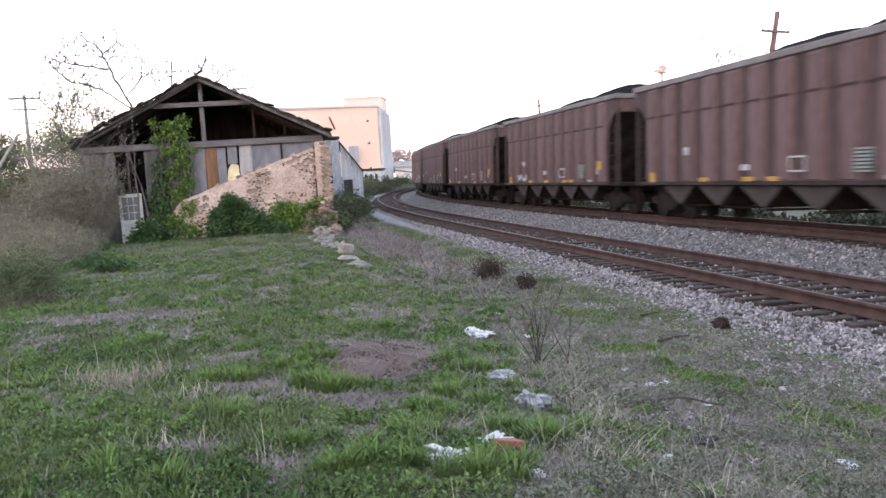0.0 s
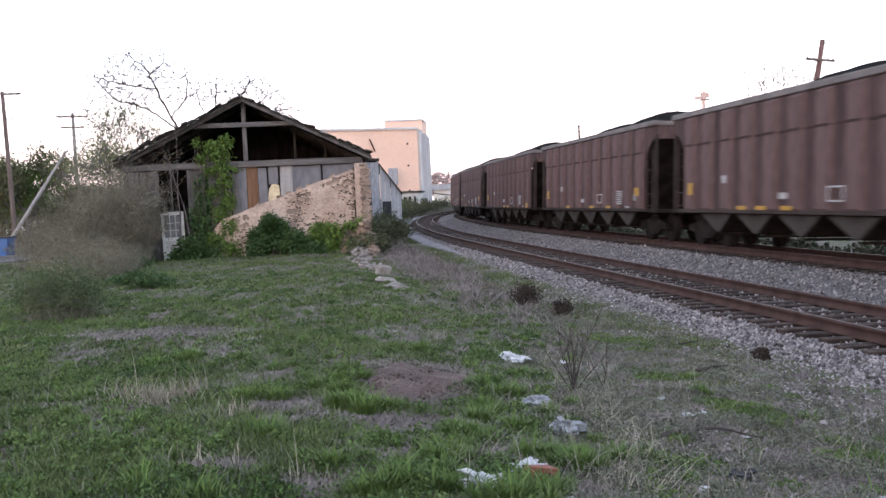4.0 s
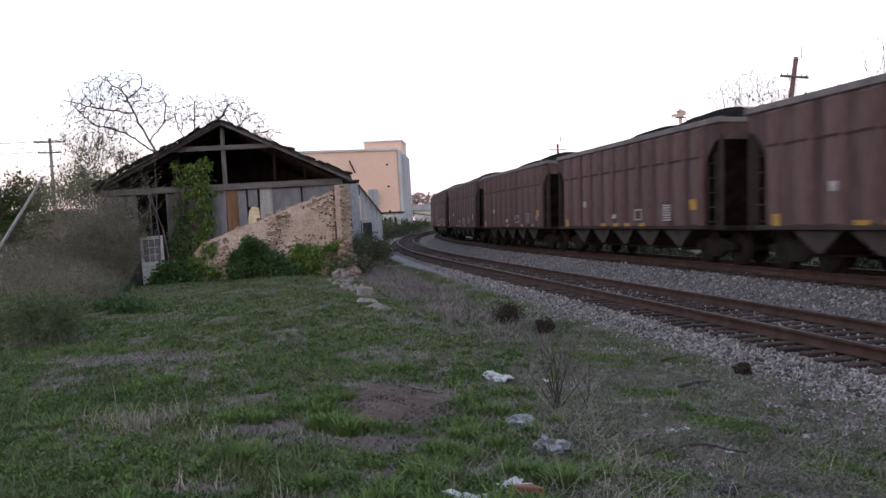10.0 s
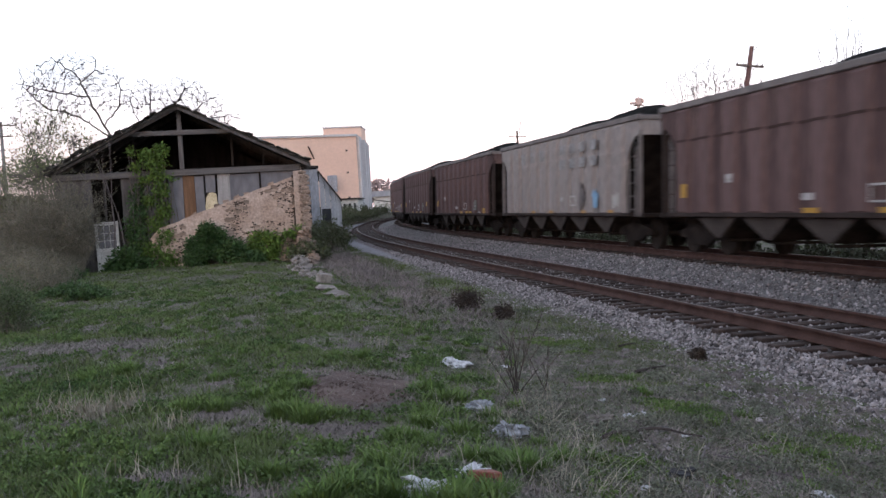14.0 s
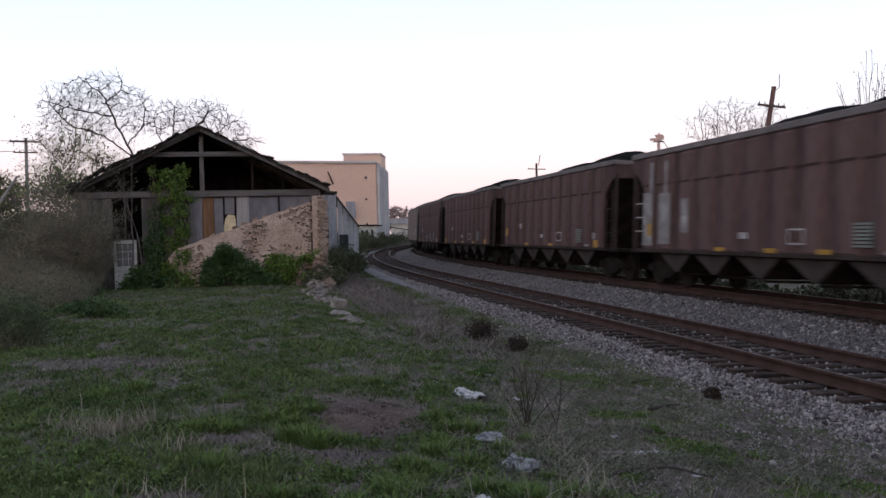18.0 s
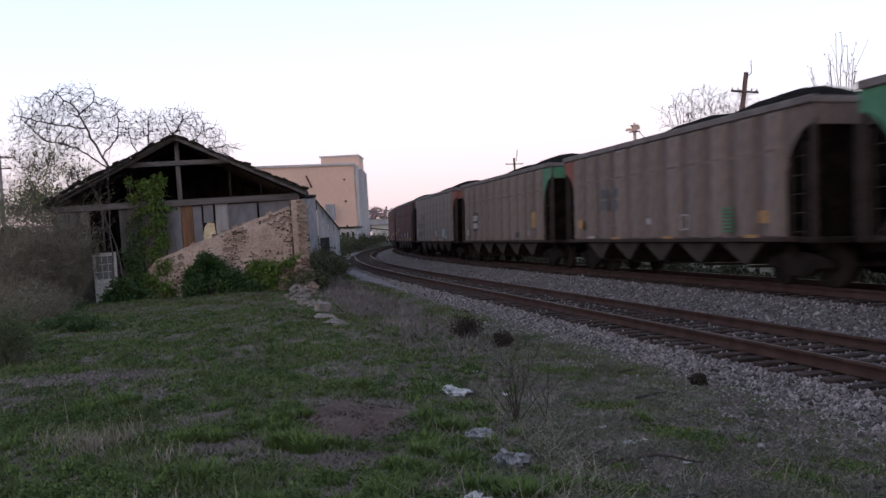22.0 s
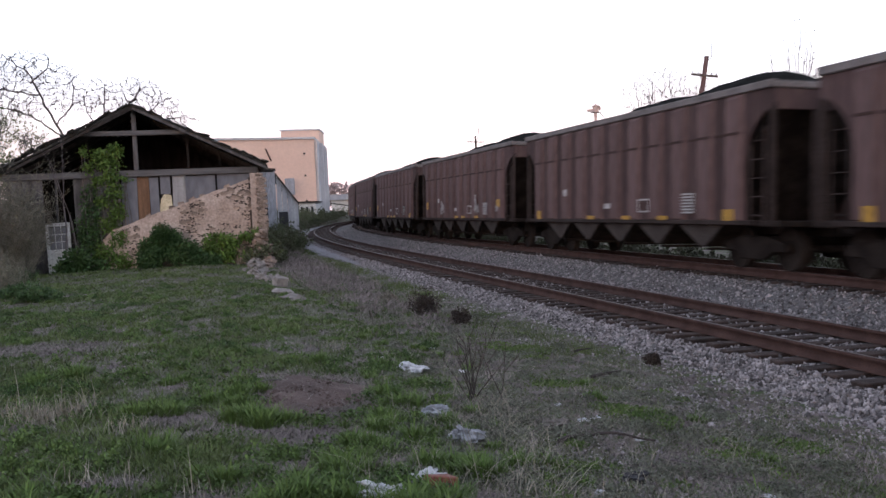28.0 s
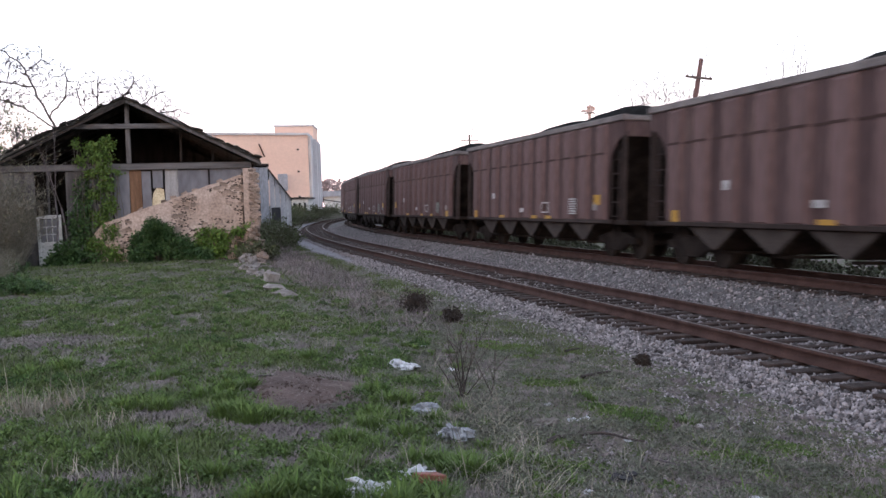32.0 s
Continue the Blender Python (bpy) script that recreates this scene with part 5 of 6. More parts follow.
    t = thing(name, label, "utility pole", pose(*base))
    bm = bmesh.new()
    v = Vector(top) - Vector(base)
    bm_tube(bm, (0, 0, -.3), v, r, r * .72, 10)
    part("post", bm, material, t)
    for q, half, ang, tilt in arms:
        arm = bmesh.new()
        bm_box(arm, -half, half, -.06, .06, -.06, .06, bevel=.012)
        a = part("crossarm", arm, "pole", t, at=pose(*(v * q + Vector((0, -.12, 0))), 0, tilt, ang))
        for x in (-.9, -.5, .5, .9):
            ins = bmesh.new()
            bm_tube(ins, (x * half, 0, .06), (x * half, 0, .2), .035, .025, 6)
            part("insulator", ins, "glass", a)
    return t


def build_poles():
    utility_pole("utility_pole", (18.27, 50, 9.45), (16.5, 50, -.6), [(.895, .82, 12, 5)], "redpole", "leaning reddish wooden utility pole with one crossarm", .18)
    bm = bmesh.new()
    bm_tube(bm, (1.75, 0, 9.75), (2.05, 0, 10.0), .02, n=5)
    bm_tube(bm, (2.05, 0, 10.0), (2.07, 0, 10.7), .02, n=5)
    part("wire_stub", bm, "pole", bpy.data.objects["utility_pole"])
    utility_pole("utility_pole", (13.9, 130, 11.4), (13.9, 130, -.6), [(.93, 1.25, -5, 3)], "pole", "distant wooden utility pole with crossarm", .2)
    bm = bmesh.new()
    bm_tube(bm, (.3, 0, 11.6), (.55, 0, 13.2), .05, n=5)
    part("wire_stub", bm, "pole", bpy.data.objects["utility_pole.001"])
    utility_pole("utility_pole", (-33.2, 75, 10.4), (-33.2, 75, -.4), [(.97, 1.25, 6, 2), (.89, .95, 6, 2)], "paleboard", "grey utility pole with two crossarms behind the trees", .17)
    for k, (dx, dz) in enumerate(((-1.2, 10.2), (1.2, 10.2), (-.9, 9.35))):
        bm = bmesh.new()
        p = [Vector((-33.2 + dx, 75, dz)) + Vector((-42, -14, 1.4)) * (i / 12) - Vector((0, 0, 3.2 * (i / 12) * (1 - i / 12))) for i in range(13)]
        for a, b in zip(p, p[1:]):
            bm_tube(bm, a, b, .022, n=4)
        tagged(part("overhead_wire", bm, "black"), "thin sagging overhead wire between poles", "wire", "wires", "structure")
    utility_pole("utility_pole", (-30.13, 58, 10.05), (-29.9, 58, -.4), [(.985, 1.2, 4, 1)], "pole", "tall dark wooden utility pole by the road", .16)
    s = thing("siren_mast", "faded pinkish metal mast with a siren head", "mast", pose(17.85, 75, -.6))
    bm = bmesh.new()
    bm_tube(bm, (.12, 0, 0), (.12, 0, 9.6), .15, .13, 10)
    part("post", bm, "pinkmetal", s)
    bm = bmesh.new()
    bm_tube(bm, (.14, 0, 9.5), (.14, 0, 10.0), .24, .26, 14)
    bm_tube(bm, (.14, 0, 10.0), (.14, 0, 10.1), .34, .3, 14)
    bm_tube(bm, (.14, 0, 10.1), (.14, 0, 10.24), .12, .08, 10)
    bm_box(bm, -.58, -.05, -.12, .12, 9.62, 9.82, bevel=.04)
    bm_box(bm, .35, .56, -.12, .12, 9.7, 10.02, bevel=.04)
    part("siren_head", bm, "pinkmetal", s)
    part("platform", box(-.3, .55, -.25, .25, 9.5, 9.56, .01), "pole", s)
    bm = bmesh.new()
    bm_tube(bm, (.5, 0, 9.5), (1.2, 0, 8.6), .03, n=5)
    part("brace", bm, "pole", s)
    p = thing("leaning_pole", "pale pole leaning over before the trees", "pole", pose(-29.4, 55, -.3))
    bm = bmesh.new()
    bm_tube(bm, (0, 0, 0), (4.5, 0, 6.2), .13, .09, 8)
    part("post", bm, "paleboard", p)


def parked_car(x, y, rz, paint, label):
    c = thing("parked_car", label, "car", pose(x, y, float(ground_z(x, y)[0]), 0, 0, rz))
    part("body", shape([(-2.1, .35), (-2.15, .75), (-1.3, .95), (1.2, .95), (2.1, .8), (2.15, .35)], -.85, .85), paint, c)
    part("cabin", shape([(-1.2, .95), (-.75, 1.42), (.55, 1.45), (1.2, .95)], -.75, .75), "glass", c)
    part("roof", box(-.75, .55, -.7, .7, 1.43, 1.48, .02), paint, c)
    for sx in (-1.3, 1.3):
        for sy in (-.8, .8):
            bm = bmesh.new()
            bm_tube(bm, (sx, sy - .1, .32), (sx, sy + .1, .32), .32, n=16)
            part("wheel", bm, "black", c)
    for sy in (-.65, .65):
        part("tail_light", box(-2.17, -2.12, sy - .15, sy + .15, .6, .75), "lamp_red", c)
        part("headlight", box(2.1, 2.16, sy - .15, sy + .15, .58, .72), "white", c)


def build_roadside():
    """The lane, bin and small house past the edge of the field."""
    tagged(part("lane", box(-70, -21.5, 41.5, 49.0, -.3, .03, .01), "asphalt"), "worn grey asphalt lane beside the field", "road", kind="structure")
    b = thing("waste_bin", "blue metal waste bin with a dark lid beside the lane", "bin", pose(-24.95, 45.8, .02, 0, 0, 8))
    part("body", shape([(-.95, .12), (.95, .12), (1.05, 1.0), (-1.05, 1.0)], -.6, .6), "bluebin", b)
    part("lid", box(-1.08, 1.08, -.64, .64, 1.0, 1.07, .02), "black", b)
    for sx in (-1, 1):
        part("sleeve", box(sx * 1.02 - .06, sx * 1.02 + .06, -.35, .35, .6, .76, .01), "bluebin", b)
    h = thing("small_house", "low white house with a dark roof beyond the lane", "house", pose(-59.0, 104, 0, 0, 0, 4))
    part("wall", box(-6, 6, 0, 7, -.3, 2.5, .02), "whitewood", h)
    roof = bmesh.new()
    vs = [roof.verts.new(v) for v in ((-6.5, -.5, 2.45), (6.5, -.5, 2.45), (6.5, 7.5, 2.45), (-6.5, 7.5, 2.45), (-6.5, 3.5, 4.0), (6.5, 3.5, 4.0))]
    for q in ((0, 1, 5, 4), (2, 3, 4, 5), (1, 2, 5), (3, 0, 4), (0, 3, 2, 1)):
        roof.faces.new([vs[i] for i in q])
    part("roof", roof, "shingle", h, "dark shingle roof")
    for x in (-4, -1.5, 2.0, 4.4):
        w = part("window", box(x - .5, x + .5, -.04, .02, 1.0, 2.1, .01), "glass", h)
        part("window_frame", box(x - .57, x + .57, -.02, .01, .93, 2.17, .01), "oldwood", w)


def build_trees():
    crowned_tree("bare_tree", -15.2, 50, 77, "bare spreading tree leaning behind the house, with long curved limbs",
                 [[(-.5, 0, 3), (-1.0, 0, 6.3), (-2.15, 0, 8.5), (-2.75, 0, 9.9), (-4.0, 0, 10.9)], [(-1.3, 0, 6.6), (-2.85, .3, 7.7), (-4.7, .5, 8.3), (-5.8, .5, 9.5)],
                  [(-2.3, 0, 8.8), (-3.7, -.4, 9.0), (-5.2, -.6, 9.4)], [(-1.5, 0, 7.2), (-.7, .3, 8.2), (-.6, .3, 9.4)], [(-2.6, 0, 9.5), (-1.8, .2, 10.2), (-1.7, .2, 10.7)]],
                 [(-4.7, 0, 9.3, 1.5, 1.5, 1.35), (-2.9, 0, 9.9, 2.0, 1.7, 1.2), (-1.1, 0, 9.0, 1.2, 1.5, 1.2), (-3.4, 0, 8.2, 1.9, 1.4, .9)], 2300, .02, .02, .2)
    crowned_tree("bare_tree", -14.4, 52, 81, "bare rounded tree behind the house roof",
                 [[(-.2, 0, 5.0), (-.5, 0, 6.6), (-.3, 0, 9.0)], [(-.3, 0, 6.2), (.7, .3, 7.9), (1.6, .3, 9.3)], [(-.3, 0, 5.6), (1.5, -.3, 7.4), (2.9, -.3, 8.4)], [(1.0, -.3, 6.8), (2.6, 0, 7.4), (3.7, 0, 7.5)], [(-.5, 0, 6.6), (-1.3, .2, 8.0), (-1.5, .2, 8.9)]],
                 [(-.3, 0, 8.7, 1.6, 1.6, 1.1), (1.4, 0, 8.7, 1.6, 1.6, 1.15), (2.8, 0, 8.0, 1.2, 1.4, .95), (3.6, 0, 7.4, .9, 1.2, .6)], 2300, .019, .05, .2)
    crowned_tree("bare_tree", 17.6, 55, 5, "bare shrubby tree with fanned upright twigs beyond the train",
                 [[(-.3, 0, 3.0), (-.9, 0, 7.2)], [(-.2, 0, 2.6), (.2, 0, 8.4)], [(-.2, 0, 3.2), (1.5, 0, 7.6)], [(-.2, 0, 3.2), (-1.8, 0, 7.2)], [(0, 0, 3.2), (2.6, 0, 6.8)]],
                 [(-.4, 0, 8.0, 2.5, 1.8, 1.9), (1.6, 0, 7.8, 2.0, 1.7, 1.7), (2.8, 0, 7.3, 1.2, 1.2, 1.2)], 1300, .016, .5, .1, .05)
    shoot_tree("bare_tree", 25.6, 55, 7, "thin bare tree with long upright budding shoots beyond the train", 26, 3.4, 9.2, 13.2, .012)
    rng = random.Random(9)
    for i in range(16):
        y = rng.uniform(62, 105)
        x = -y * rng.uniform(.37, .60)
        tree("leafing_tree", x, y, rng.uniform(3.6, 6.0), 200 + i, "tree in first pale green leaf", leaf="spring" if i % 4 else "hedge", leaf_n=16, leaf_size=.11, r=.13, levels=4, spread=.6, first=.3, kids=(2, 4))
    for i in range(9):
        y = rng.uniform(62, 82)
        x = -y * (.485 + .017 * i)
        tree("leafing_tree", x, y, rng.uniform(7.0, 9.0), 230 + i, "green tree in young leaf behind the field", leaf="hedge" if i % 3 else "leaf", leaf_n=26, leaf_size=.12, r=.14, levels=4, spread=.6, first=.3, kids=(2, 4))
    for i, (x, y, h) in enumerate(((-16.9, 43, 11.6), (-17.8, 45, 10.5), (-16.2, 41.5, 8.0), (-17.6, 41, 7.0))):
        tree("scrub_tree", x, y, h, 300 + i, "slender scrub tree with upright twigs just leafing", leaf="spring", leaf_n=4, leaf_size=.06, r=.06, levels=5, spread=.45, first=.25, kids=(2, 4), fine=.008, shrink=(.55, .78))
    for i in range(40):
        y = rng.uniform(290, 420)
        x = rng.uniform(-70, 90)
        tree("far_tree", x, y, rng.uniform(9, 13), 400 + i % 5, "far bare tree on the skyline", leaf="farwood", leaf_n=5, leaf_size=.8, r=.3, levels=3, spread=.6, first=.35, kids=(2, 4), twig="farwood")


def build_brush():
    bank = []
    for i in range(22):
        bx, by, _h = on_near(-12 + 5.2 * i, 8.9 + .3 * (i % 2))
        bank.append((float(bx), float(by), 1.0, 3.2, .85 + .2 * (i % 3)))
    thicket("weedy_bank", "low dark weeds along the far side of the tracks", bank, 70, "darkstem", "darkweed", .11, 90, 30000, .75, .012, "weeds")
    thicket("brushwood", "grey-brown leafless brush thicket beside the house", [(-15.4, 37.2, 1.2, 1.0, 1.9), (-17.0, 36.5, 1.8, 1.4, 1.2), (-15.6, 34.5, 1.5, 1.5, .95), (-16.2, 38, 1.2, 1.0, 1.75)], 61, "brush", "olive", .045, 330, 16000, 2.1, .009)
    thicket("brushwood", "tall brown brush before the boarded end of the house", [(-13.8, 36.4, .4, .4, 1.75), (-14.3, 36.6, .6, .6, 2.2), (-14.9, 36.9, .8, .7, 2.35), (-14.6, 36.2, .7, .5, 1.5)], 72, "brush", "olive", .05, 460, 9000, 2.1, .011)
    thicket("brushwood", "grey-brown brush thicket by the field edge", [(-13.3, 31, 1.6, 1.6, .72), (-12.4, 29, 1.2, 1.2, .5)], 62, "brush", "olive", .035, 460, 9000, 2.0, .007)
    thicket("green_thicket", "low green-brown thicket at the edge of the grass", [(-7.95, 17.0, .62, .6, .78), (-8.25, 17.5, .45, .45, .6)], 63, "brush", "thicket_leaf", .024, 260, 24000, 1.6, .004)
    thicket("field_hedge", "dense hedge of brush and young trees behind the parked cars", [(-30, 80, 2.8, 2, .95), (-33.5, 81, 2.8, 2, .9), (-37, 80, 2.8, 2, 1.05), (-40.5, 81, 2.8, 2, 1.15), (-44, 80, 3, 2, 1.2), (-48, 80, 3, 2, 1.2)], 71, "brush", "hedge", .10, 150, 42000, 6.6, .03)
    verge = []
    for i, k in enumerate((29, 33, 37, 41, 45, 49, 54, 59, 65, 72, 80, 89, 99, 110, 122, 134, 146, 158, 170, 183, 196)):
        out = -5.55 - .3 * (i % 3) if i < 3 else -3.55 - .2 * (i % 3) if i < 9 else -4.8 - .3 * (i % 3)
        bx, by, _h = on_near(k, out)
        verge.append((float(bx), float(by), .78 if i < 3 else .8 if i < 9 else 1.4, 2.2 if i < 8 else 5.5, (.8, 1.1, .9, 1.2)[i % 4] + (.9 if i > 5 else .3 if i > 3 else 0)))
    for k in (92, 99, 106, 113, 120, 128):
        bx, by, _h = on_near(k, -3.5)
        verge.append((float(bx), float(by), .8, 4.0, 1.35 + .25 * (k % 3)))
    thicket("tall_weeds", "dense green weeds between the house and the gravel", verge[:8], 64, "brush", "weedleaf", .07, 110, 34000, 1.35, .009)
    thicket("tall_weeds", "tall dark green weeds along the bend of the track", verge[8:], 76, "brush", "weedleaf", .14, 90, 34000, 1.45, .016)
    for a, c, hh, w, sd, nm, leafm, lab in ((.0440, -.1195, .6, .2, 65, "dark_weed", "deadleaf", "dark dead-looking weed clump"), (.0816, -.1308, .36, .12, 66, "dark_weed", "deadleaf", "small dark weed clump"),
                                           (.2939, -.1865, .19, .06, 67, "dark_weed", "deadleaf", "small dark weed clump at the ballast edge"), (.005, -.104, .3, .2, 68, "dark_weed", "brush", "grey-brown dead weed clump")):
        x, y, z = spot(a, c) if sd != 67 else (3.69, 12.6, -.4)
        thicket(nm, lab, [(x, y, w, w, 1)], sd, "darkstem", leafm, .03, 110, 1500, hh, .004, "weed")
    for x, y, w, hh, sd in ((-8.55, 23.6, .55, .42, 73), (-9.6, 25.0, .8, .5, 74), (-13.0, 33.0, .9, .6, 75)):
        thicket("leafy_clump", "low dark green leafy clump at the edge of the grass", [(x, y, w, w, 1)], sd, "brush", "darkleaf", .04, 60, 3500, hh, .005, "weeds")
    for x, y, h, sd in ((-12.5, 37.6, 4.4, 311), (-12.05, 37.9, 3.8, 312)):
        tree("sapling", x, y, h, sd, "slender grey sapling before the house front", leaf="olive", leaf_n=14, leaf_size=.05, r=.04, levels=2, spread=.1, first=.62, kids=(1, 3), fine=.006)
    x, y, z = spot(.090, -.2146)
    q = np.random.default_rng(69)
    segs = []
    for i in range(15):
        p = np.array([x + q.normal(0, .03) + (.32 if i > 12 else 0), y + q.normal(0, .05), z - .02])
        d = np.array([q.normal(.02, .26), q.normal(0, .22), 1.0])
        h = q.uniform(.3, .8) * (.75 if i > 12 else 1)
        for k in range(4):
            e = p + d / np.linalg.norm(d) * h / 4
            segs.append((p, e, .006 - .0009 * k, .0051 - .0009 * k))
            if k and q.random() < .85:
                o = np.array([q.normal(0, .4), q.normal(0, .4), .9])
                segs.append((e, e + o * q.uniform(.08, .24), .004, .0022))
            p, d = e, d + q.normal(0, .07, 3)
    shrub = thing("dead_shrub", "leafless shrub of thin dark upright stalks", "weed")
    part("stalk_mass", tubes_mesh("stalk_mass", segs, "darkstem", 5), None, shrub)


# ---- grass and small things ----
def blades(name, pts, height, width, material, seed, label, lean=.45, simple=False, turn=None):
    """Bent tapering grass blades rising from pts."""
    rng = np.random.default_rng(seed)
    n = len(pts)
    a = rng.uniform(0, 6.283, n) if turn is None else turn + rng.normal(0, .7, n)
    h = height * rng.lognormal(0, .35, n) if np.isscalar(height) else height * rng.lognormal(0, .3, n)
    w = width * rng.uniform(.7, 1.3, n)
    dx, dy = np.cos(a), np.sin(a)
    ln = lean * rng.uniform(.2, 1.6, n) * h
    p = np.asarray(pts)
    side = np.stack([-dy, dx, np.zeros(n)], -1) * w[:, None]
    mid = p + np.stack([dx * ln * .35, dy * ln * .35, h * .6], -1)
    tip = p + np.stack([dx * ln, dy * ln, h], -1)
    if simple:
        v = np.stack([p - side, p + side, tip], 1)
        return tagged(new(name, arrays_mesh(name, v.reshape(-1, 3), np.arange(3 * n).reshape(-1, 3), material)), label, "grass", kind="stuff")
    v = np.stack([p - side, p + side, mid + side * .75, mid - side * .75, tip], 1)
    k = 5 * np.arange(n)[:, None]
    fc = np.concatenate([k + [0, 1, 2], k + [0, 2, 3], k + [3, 2, 4]], 1).reshape(-1, 3)
    return tagged(new(name, arrays_mesh(name, v.reshape(-1, 3), fc, material)), label, "grass", kind="stuff")


def field(x, y, s, seed):
    """Cheap smooth patchiness between 0 and 1."""
    r = np.random.default_rng(seed)
    out = np.zeros(len(x))
    for _ in range(9):
        a, f = r.uniform(0, 6.283), s * r.uniform(.6, 2.2)
        out += np.sin((x * np.cos(a) + y * np.sin(a)) * f + r.uniform(0, 6.283))
    return .5 + .5 * np.tanh(out / 3.2)


def build_grass():
    rng = np.random.default_rng(15)
    n = 1000000
    y = 4.2 + 36 * rng.random(n) ** 1.9
    x = y * rng.uniform(-.64, .60, n)
    d = lateral(x, y)
    ok = d < -1.95 - .5 * rng.random(n) ** 2
    x, y, d = x[ok], y[ok], d[ok]
    hx, hy, _ = spot(-.0851, -.1974)
    bare = [(hx, hy, .62, 1.0)]
    for a, c, rx, ry in ((-.1113, -.241, .75, .32), (.0262, -.2818, .3, .22), (-.3575, -.1343, 1.3, .8), (-.2326, -.2186, .45, .3), (-.2975, -.2867, .3, .2), (-.2074, -.3087, .35, .2)):
        bx, by, _z = spot(a, c)
        bare.append((bx, by, rx, ry))

    def barren(px, py, k0=0):
        out = np.full(len(px), 9.0)
        for bx, by, rx, ry in bare[k0:]:
            out = np.minimum(out, np.hypot((px - bx) / rx, (py - by) / ry))
        return out + .5 * (field(px, py, 6.0, 8) - .5)

    patch = barren(x, y)
    core = np.hypot((x - hx) / .58, (y - hy) / .9)
    left = smooth(.06, -.14, x / y + .04 * np.sin(y))
    green = np.clip(field(x, y, 1.3, 2) * .32 + field(x, y, 4.5, 3) * .36 + field(x, y, 12.0, 4) * .32, 0, 1)
    keep = (rng.random(len(x)) < np.clip(.05 + (.52 + .48 * left) * (green * 2.7 - .82), .03, 1)) & (patch > rng.uniform(.55, 1.45, len(x)))
    px_, py_ = x[keep], y[keep]
    hgt = .012 + .042 * np.clip(green[keep] * (.3 + .7 * left[keep]) * 1.6, 0, 1)
    blades("green_grass", np.c_[px_, py_, ground_z(px_, py_) - .01], hgt, .0042 + .0004 * py_, "grass", 16, "uneven short green grass and clover with thin patches", 1.1, True)
    keep = (rng.random(len(x)) < np.clip((1 - green) * .13 * (1.3 - left * .75), 0, 1)) & (core > .9)
    qx, qy = x[keep], y[keep]
    blades("dry_grass", np.c_[qx, qy, ground_z(qx, qy) - .01], .04, .0022 + .0002 * qy, "dry", 17, "pale dead grass among the green", 1.2, True)
    keep = (rng.random(len(x)) < np.clip(np.where(patch < 1.1, .75, (1 - green) * .5 * (.85 - .15 * left)), 0, 1)) & (core > .85)
    ux, uy = x[keep], y[keep]
    blades("dead_thatch", np.c_[ux, uy, ground_z(ux, uy) - .004], .024, .003 + .0004 * uy, "thatch", 33, "flattened grey-brown dead thatch between the grass", 2.2, True)
    # the open ground beside and behind the eye
    m = 190000
    r_, a_ = 24 * rng.random(m) ** .62, rng.uniform(0, 6.283, m)
    ex, ey = r_ * np.sin(a_), r_ * np.cos(a_)
    ok = (lateral(ex, ey) < -2.7) & ((ey < 4.2) | (abs(ex) > .62 * ey)) & (rng.random(m) < .2 + field(ex, ey, 1.3, 2))
    ex, ey = ex[ok], ey[ok]
    blades("short_grass", np.c_[ex, ey, ground_z(ex, ey) - .01], .05, .018, "grass", 31, "uneven short green grass in the open ground", 1.1, True)
    q = np.random.default_rng(32)
    pts = []
    for i in range(700):
        rr, a = 16 * q.random() ** .6, q.uniform(0, 6.283)
        xx, yy = rr * math.sin(a), rr * math.cos(a)
        if lateral(xx, yy)[0] > -2.7 or (yy > 4.3 and abs(xx) < .6 * yy):
            continue
        k = int(q.integers(25, 60))
        cx, cy = xx + q.normal(0, .14, k), yy + q.normal(0, .14, k)
        pts.append(np.c_[cx, cy, ground_z(cx, cy) + q.uniform(.01, .05, k)])
    tagged(new("low_weeds", leaf_mesh("low_weeds", np.concatenate(pts), .04, "clover", 32, 1.3, -.6)), "low green weeds in the open ground", "weeds", kind="stuff")
    # low leafy weeds in clumps
    mossy = [(.2701, -.2446), (.2822, -.239), (.1968, -.2968), (.1529, -.163), (.2657, -.1797), (.2873, -.1887), (.3927, -.2943), (.4326, -.2877), (.2544, -.2379), (.1716, -.2009), (.3189, -.198), (.378, -.2146), (.129, -.162), (.3019, -.2499)]
    for name, num, m, r0, sd, size, rise, lab in (("broadleaf_weeds", 800, "clover", .15, 25, .021, .085, "dark green clumps of low broad-leaved weeds"),
                                                  ("grey_herbs", 900, "herb", .15, 27, .016, .05, "fine grey-green herbs over the dry ground"),
                                                  ("moss_patches", 120, "moss", .12, 26, .02, .018, "bright green patches of low moss and weeds")):
        q = np.random.default_rng(sd)
        pts = []
        for i in range(num):
            yy = 4.5 + 24 * q.random() ** 1.6
            xx = yy * (q.uniform(-.62, .06) if m == "clover" else q.uniform(.0, .52) if m == "herb" else q.uniform(-.1, .5))
            k, rr = int(q.integers(80, 240)), r0 * q.uniform(.5, 1.9)
            if m == "moss" and i < 2 * len(mossy):
                xx, yy, _z = spot(*mossy[i % len(mossy)])
                xx, yy, k, rr = xx + q.normal(0, .12), yy + q.normal(0, .15), 380, .24
            if lateral(xx, yy)[0] > -2.5 or barren(np.array([xx]), np.array([yy]))[0] < 1.1:
                continue
            a, e = q.uniform(0, 6.283, k), q.random(k) ** .6
            cx, cy = xx + rr * e * np.cos(a), yy + rr * 1.2 * e * np.sin(a)
